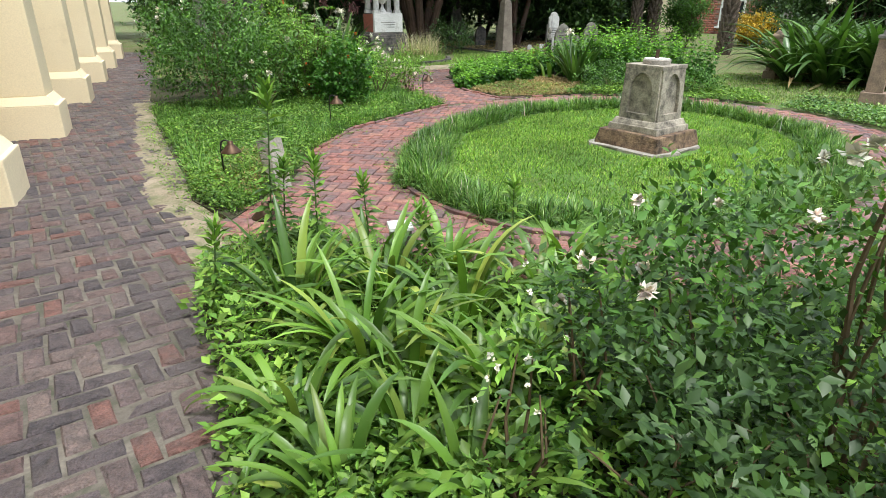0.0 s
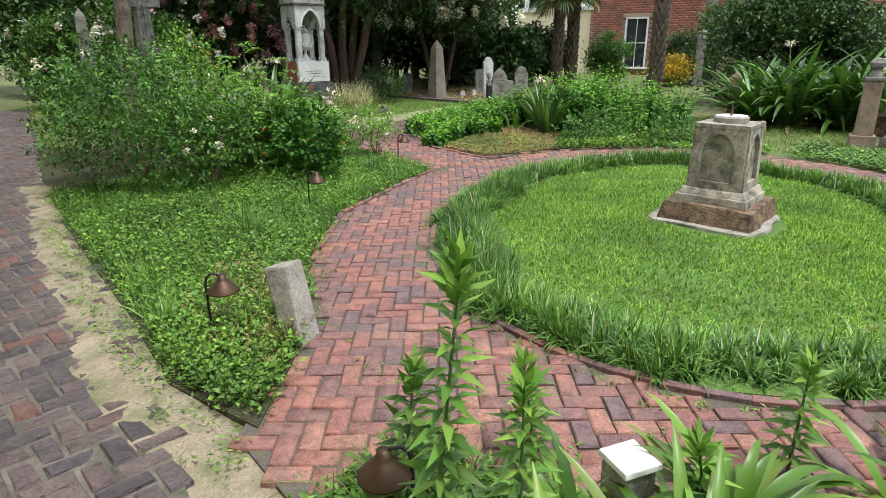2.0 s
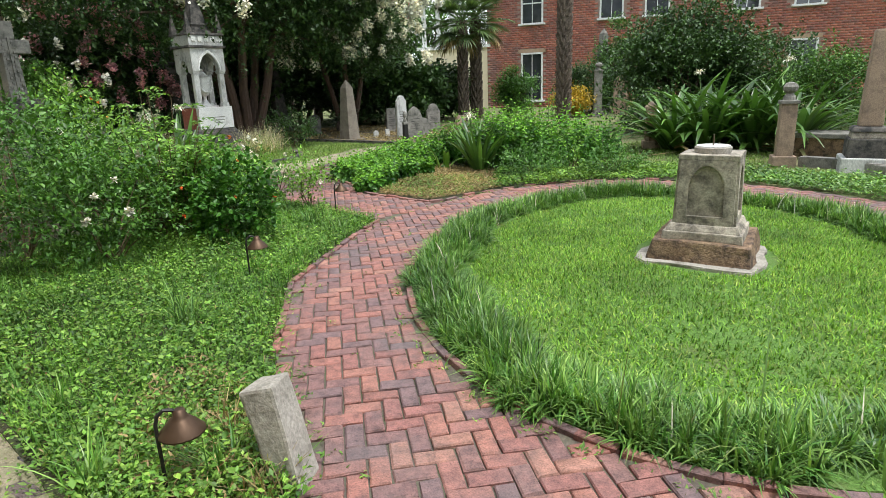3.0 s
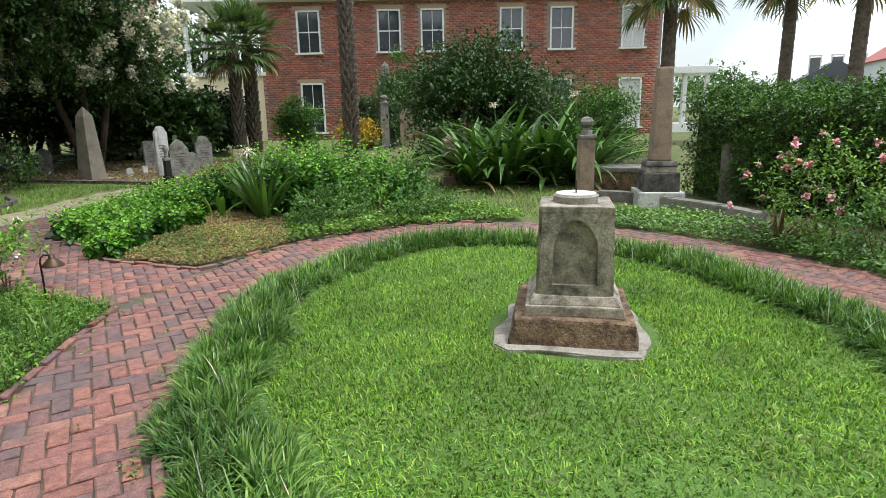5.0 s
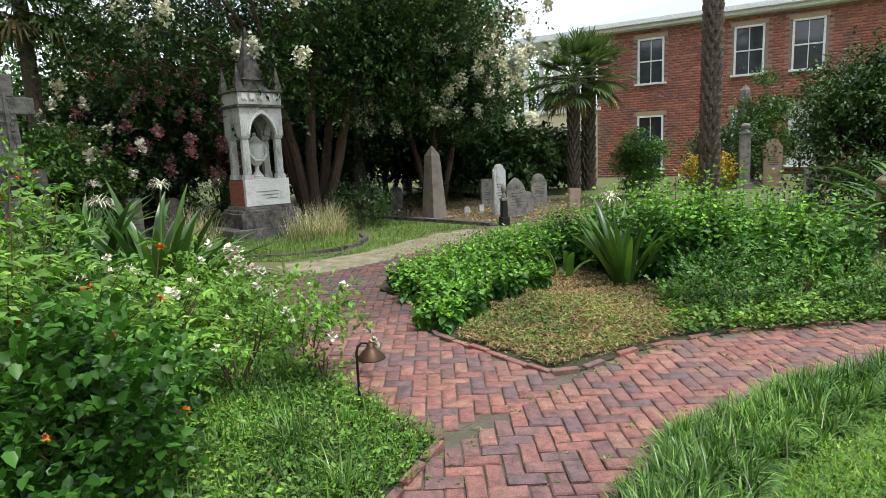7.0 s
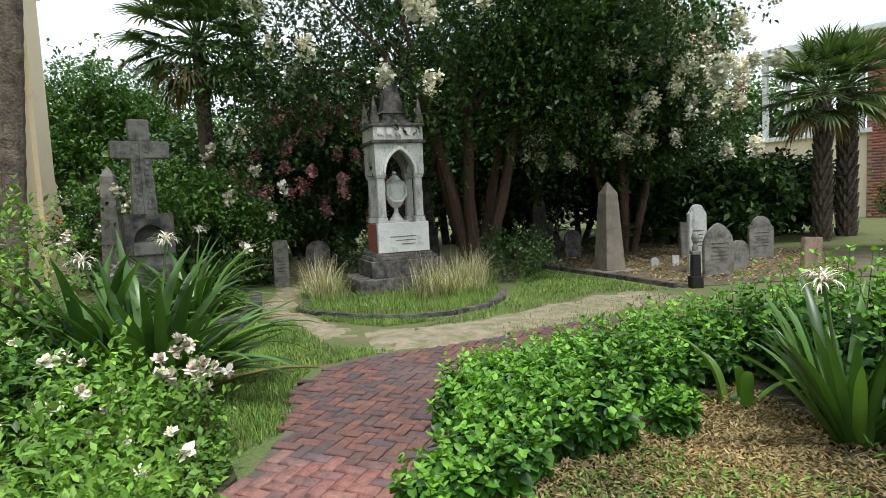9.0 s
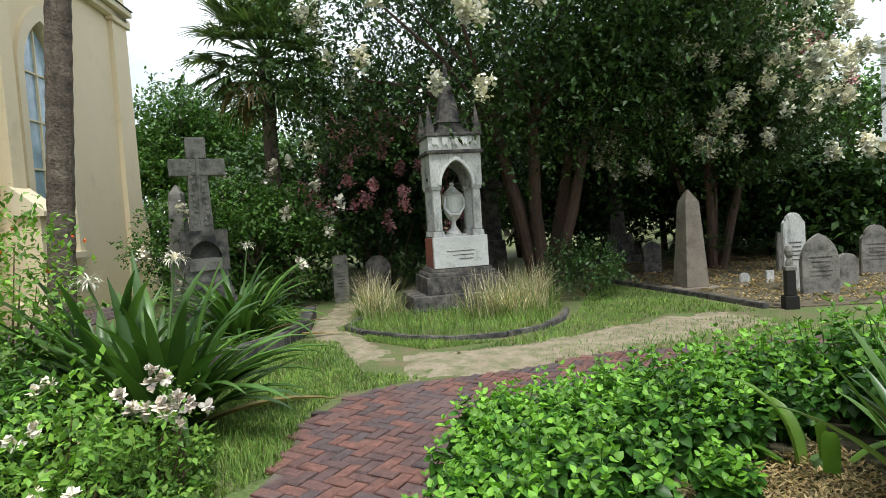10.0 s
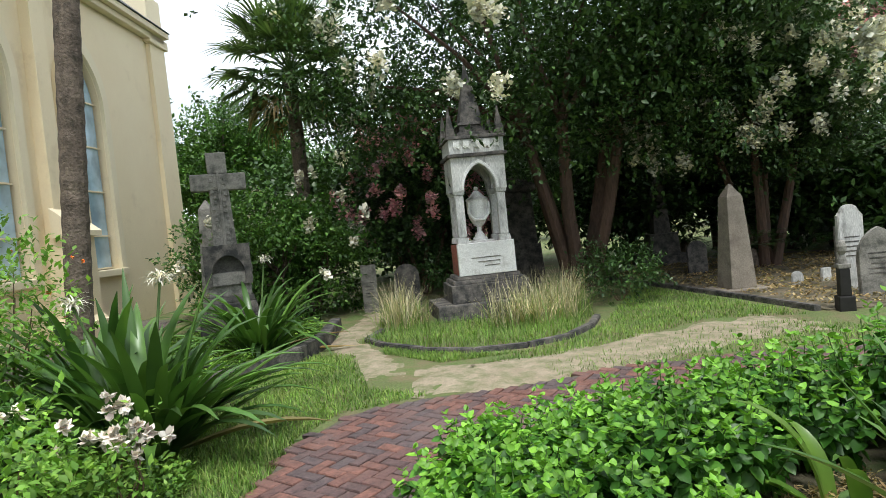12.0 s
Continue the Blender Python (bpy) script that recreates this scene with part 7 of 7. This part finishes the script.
# ---- bricks of the path, the walk, the curb and the house front ----
def brick_mesh(name, l, w, h, material, seed, wear=0.002, e=0.006):
    """One worn brick, its foot at z = 0."""
    rng = random.Random(seed)
    bm = bmesh.new()
    rows = [(0.0, 0.0), (h - e, 0.0), (h, e)]
    prev = None
    for z, ins in rows:
        ring = [bm.verts.new((sx * (l / 2 - ins) + rng.uniform(-wear, wear), sy * (w / 2 - ins) + rng.uniform(-wear, wear), z + (rng.uniform(-wear, wear / 2) if z else 0))) for sx, sy in ((-1, -1), (1, -1), (1, 1), (-1, 1))]
        if prev:
            for i in range(4):
                bm.faces.new([prev[i], prev[(i + 1) % 4], ring[(i + 1) % 4], ring[i]])
        prev = ring
    bm.faces.new(prev)
    return mesh_of(bm, name, material)


def herringbone(turn, x0, x1, y0, y1, l, w):
    """Places (x, y, angle) of a herringbone with bricks twice as long as wide, over the given range of plan."""
    c, s = math.cos(radians(turn)), math.sin(radians(turn))
    out = []
    cx, cy = (x0 + x1) / 2, (y0 + y1) / 2
    reach = int(math.hypot(x1 - x0, y1 - y0) / w / 2) + 4
    for i in range(-reach, reach + 1):
        for j in range(-reach, reach + 1):
            # cell (i, j): the pattern repeats every four cells along a diagonal
            k = (i - j) % 4
            if k == 0:
                u, v, a = i + 1.0, j + 0.5, 0
            elif k == 2:
                u, v, a = i + 0.5, j + 0.0, 90
            else:
                continue
            u, v = u * w, v * w
            x, y = cx + c * u - s * v, cy + s * u + c * v
            if x0 < x < x1 and y0 < y < y1:
                out.append((x, y, turn + a))
    return out


def lay(parent, spots, near, l, w, h, m_one, m_far, z, tilt=1.7, seed=5, wear=0.002, edge=0.006, gap=0.007):
    """The bricks nearest to the stretch 'near' as objects of their own, the rest joined."""
    rng = random.Random(seed)
    kinds = [brick_mesh("brick", l - gap, w - gap, h, m_one, s, wear, edge) for s in range(9)]
    spots = sorted(spots, key=lambda q: min((q[0] - a) ** 2 + (q[1] - b) ** 2 for a, b in near))
    for x, y, a in spots[:290]:
        ob = new("brick", rng.choice(kinds))
        ob.parent = parent
        ob.matrix_basis = pose(x, y, z + rng.uniform(-0.005, 0.003), rng.uniform(-tilt, tilt), rng.uniform(-tilt, tilt), a + rng.uniform(-1.2, 1.2))
    base = [np.array([v.co for v in k.vertices]) for k in kinds]
    quads = np.array([list(p.vertices) for p in kinds[0].polygons])
    V, F = [], []
    for n, (x, y, a) in enumerate(spots[290:]):
        m = np.array(pose(x, y, z + rng.uniform(-0.005, 0.003), rng.uniform(-tilt, tilt), rng.uniform(-tilt, tilt), a + rng.uniform(-1.2, 1.2)))
        b = rng.choice(base)
        V.append(b @ m[:3, :3].T + m[:3, 3])
        F.append(quads + len(b) * n)
    ob = raw("brick_field", np.concatenate(V), np.concatenate(F), m_far, parent)
    ob["kind"] = "stuff"


PATH_NEAR = [(-0.9, 5.0), (-0.9, 6.0), (-0.7, 7.2), (-0.2, 8.4), (0.3, 9.4), (0.2, 4.3)]
PATH_SPOTS = [q for q in herringbone(-10, -2.2, 7.0, 2.6, 17.5, 0.196, 0.098) if in_path(q[0], q[1])]
lay(path_bed, [q for q in PATH_SPOTS if q[1] < 12.4], PATH_NEAR, 0.196, 0.098, 0.04, M_BRICK, M_BRICK_FAR, 0.0, 2.0, 5, 0.003, 0.007, 0.009)
branch_bed = tagged(new("branch_path"), "darker worn brick branch of the garden path", "brick path", kind="structure")
lay(branch_bed, [q for q in PATH_SPOTS if q[1] >= 12.4], [(-0.4, 12.8), (-0.4, 13.6)], 0.196, 0.098, 0.04, M_DARK_BRICK, M_DARK_BRICK_FAR, 0.0, 2.0, 7, 0.003, 0.007, 0.009)
WALK_NEAR = [(-1.4, 2.2), (-1.9, 3.2), (-2.4, 4.0), (-1.0, 1.4)]
lay(church_walk, [q for q in herringbone(35, -12, 1.2, -1.0, 19.5, 0.21, 0.105) if in_walk(q[0], q[1])], WALK_NEAR, 0.21, 0.105, 0.04, M_WALK, M_WALK_FAR, -0.003, 3.6, 6, 0.006, 0.013, 0.01)


def curb_ring():
    th = tagged(new("curb"), "thin ring of brick set on edge round the lawn", "curb", kind="structure")
    rng = random.Random(9)
    me = brick_mesh("brick", 0.2, 0.05, 0.065, M_BRICK, 3)
    fine = oval(0.03, 0, 360, 720)
    gone = 0.0
    for (xa, ya), (xb, yb) in zip(fine, fine[1:]):
        gone += math.hypot(xb - xa, yb - ya)
        if gone >= 0.207:
            gone -= 0.207
            ob = new("brick", me)
            ob.parent = th
            ob.matrix_basis = pose(xa, ya, -0.005 + rng.uniform(-0.01, 0.004), rng.uniform(-4, 4), rng.uniform(-1, 1), math.degrees(math.atan2(yb - ya, xb - xa)) + rng.uniform(-2, 2))
    for pts in ([(-1.45, 6.4), (-1.2, 7.75), (-0.35, 9.15), (0.05, 9.72), (-0.4, 10.6), (-0.82, 11.4)], [(0.2, 13.2), (0.3, 12.6), (0.37, 11.6), (0.96, 10.5)], [(0.98, 10.5)] + oval(O_PATH + 0.03, 106, 52, 10)):
        for (x0, y0), (x1, y1) in zip(pts, pts[1:]):
            d = math.hypot(x1 - x0, y1 - y0)
            m = max(1, int(d / 0.205))
            for k in range(m):
                u = (k + 0.5) / m
                ob = new("brick", me)
                ob.parent = th
                ob.matrix_basis = pose(x0 + (x1 - x0) * u, y0 + (y1 - y0) * u, -0.005 + rng.uniform(-0.012, 0.004), rng.uniform(-5, 5), 0, math.degrees(math.atan2(y1 - y0, x1 - x0)))


curb_ring()


def house_bricks():
    """The courses of the brick front, laid round its windows."""
    rng = np.random.default_rng(3)
    cols = [-5.86, -1.4, 1.0, 5.38, 8.18, 12.16]
    w, hu, zu, hl, zl = 1.2, 2.1, 4.8, 2.6, 0.45
    bl, bh = 0.34, 0.125
    V, F, n = [], [], 0
    for row in range(int(7.43 / bh)):
        z = row * bh
        for k in range(int(22.4 / bl) + 1):
            x = -8.6 + (k + 0.5 * (row % 2)) * bl
            if x + bl > 13.8:
                continue
            if any(abs(x + bl / 2 - c) < w / 2 + bl / 2 + 0.06 and (zl - 0.16 < z + bh / 2 < zl + hl + 0.32 or zu - 0.16 < z + bh / 2 < zu + hu + 0.32) for c in cols):
                continue
            y = 0.035 + rng.uniform(-0.004, 0.004)
            g = 0.011
            a, b, c, d = x + g, x + bl - g, z + g, z + bh - g
            V += [(a, y, c), (b, y, c), (b, y, d), (a, y, d), (a, 0.06, c), (b, 0.06, c), (b, 0.06, d), (a, 0.06, d)]
            F += [[n, n + 1, n + 2, n + 3], [n + 3, n + 2, n + 6, n + 7], [n, n + 4, n + 5, n + 1], [n, n + 3, n + 7, n + 4], [n + 1, n + 5, n + 6, n + 2]]
            n += 8
    ob = raw("brick_courses", V, F, M_WALL_BRICK, HOUSE)
    ob["kind"] = "stuff"


house_bricks()
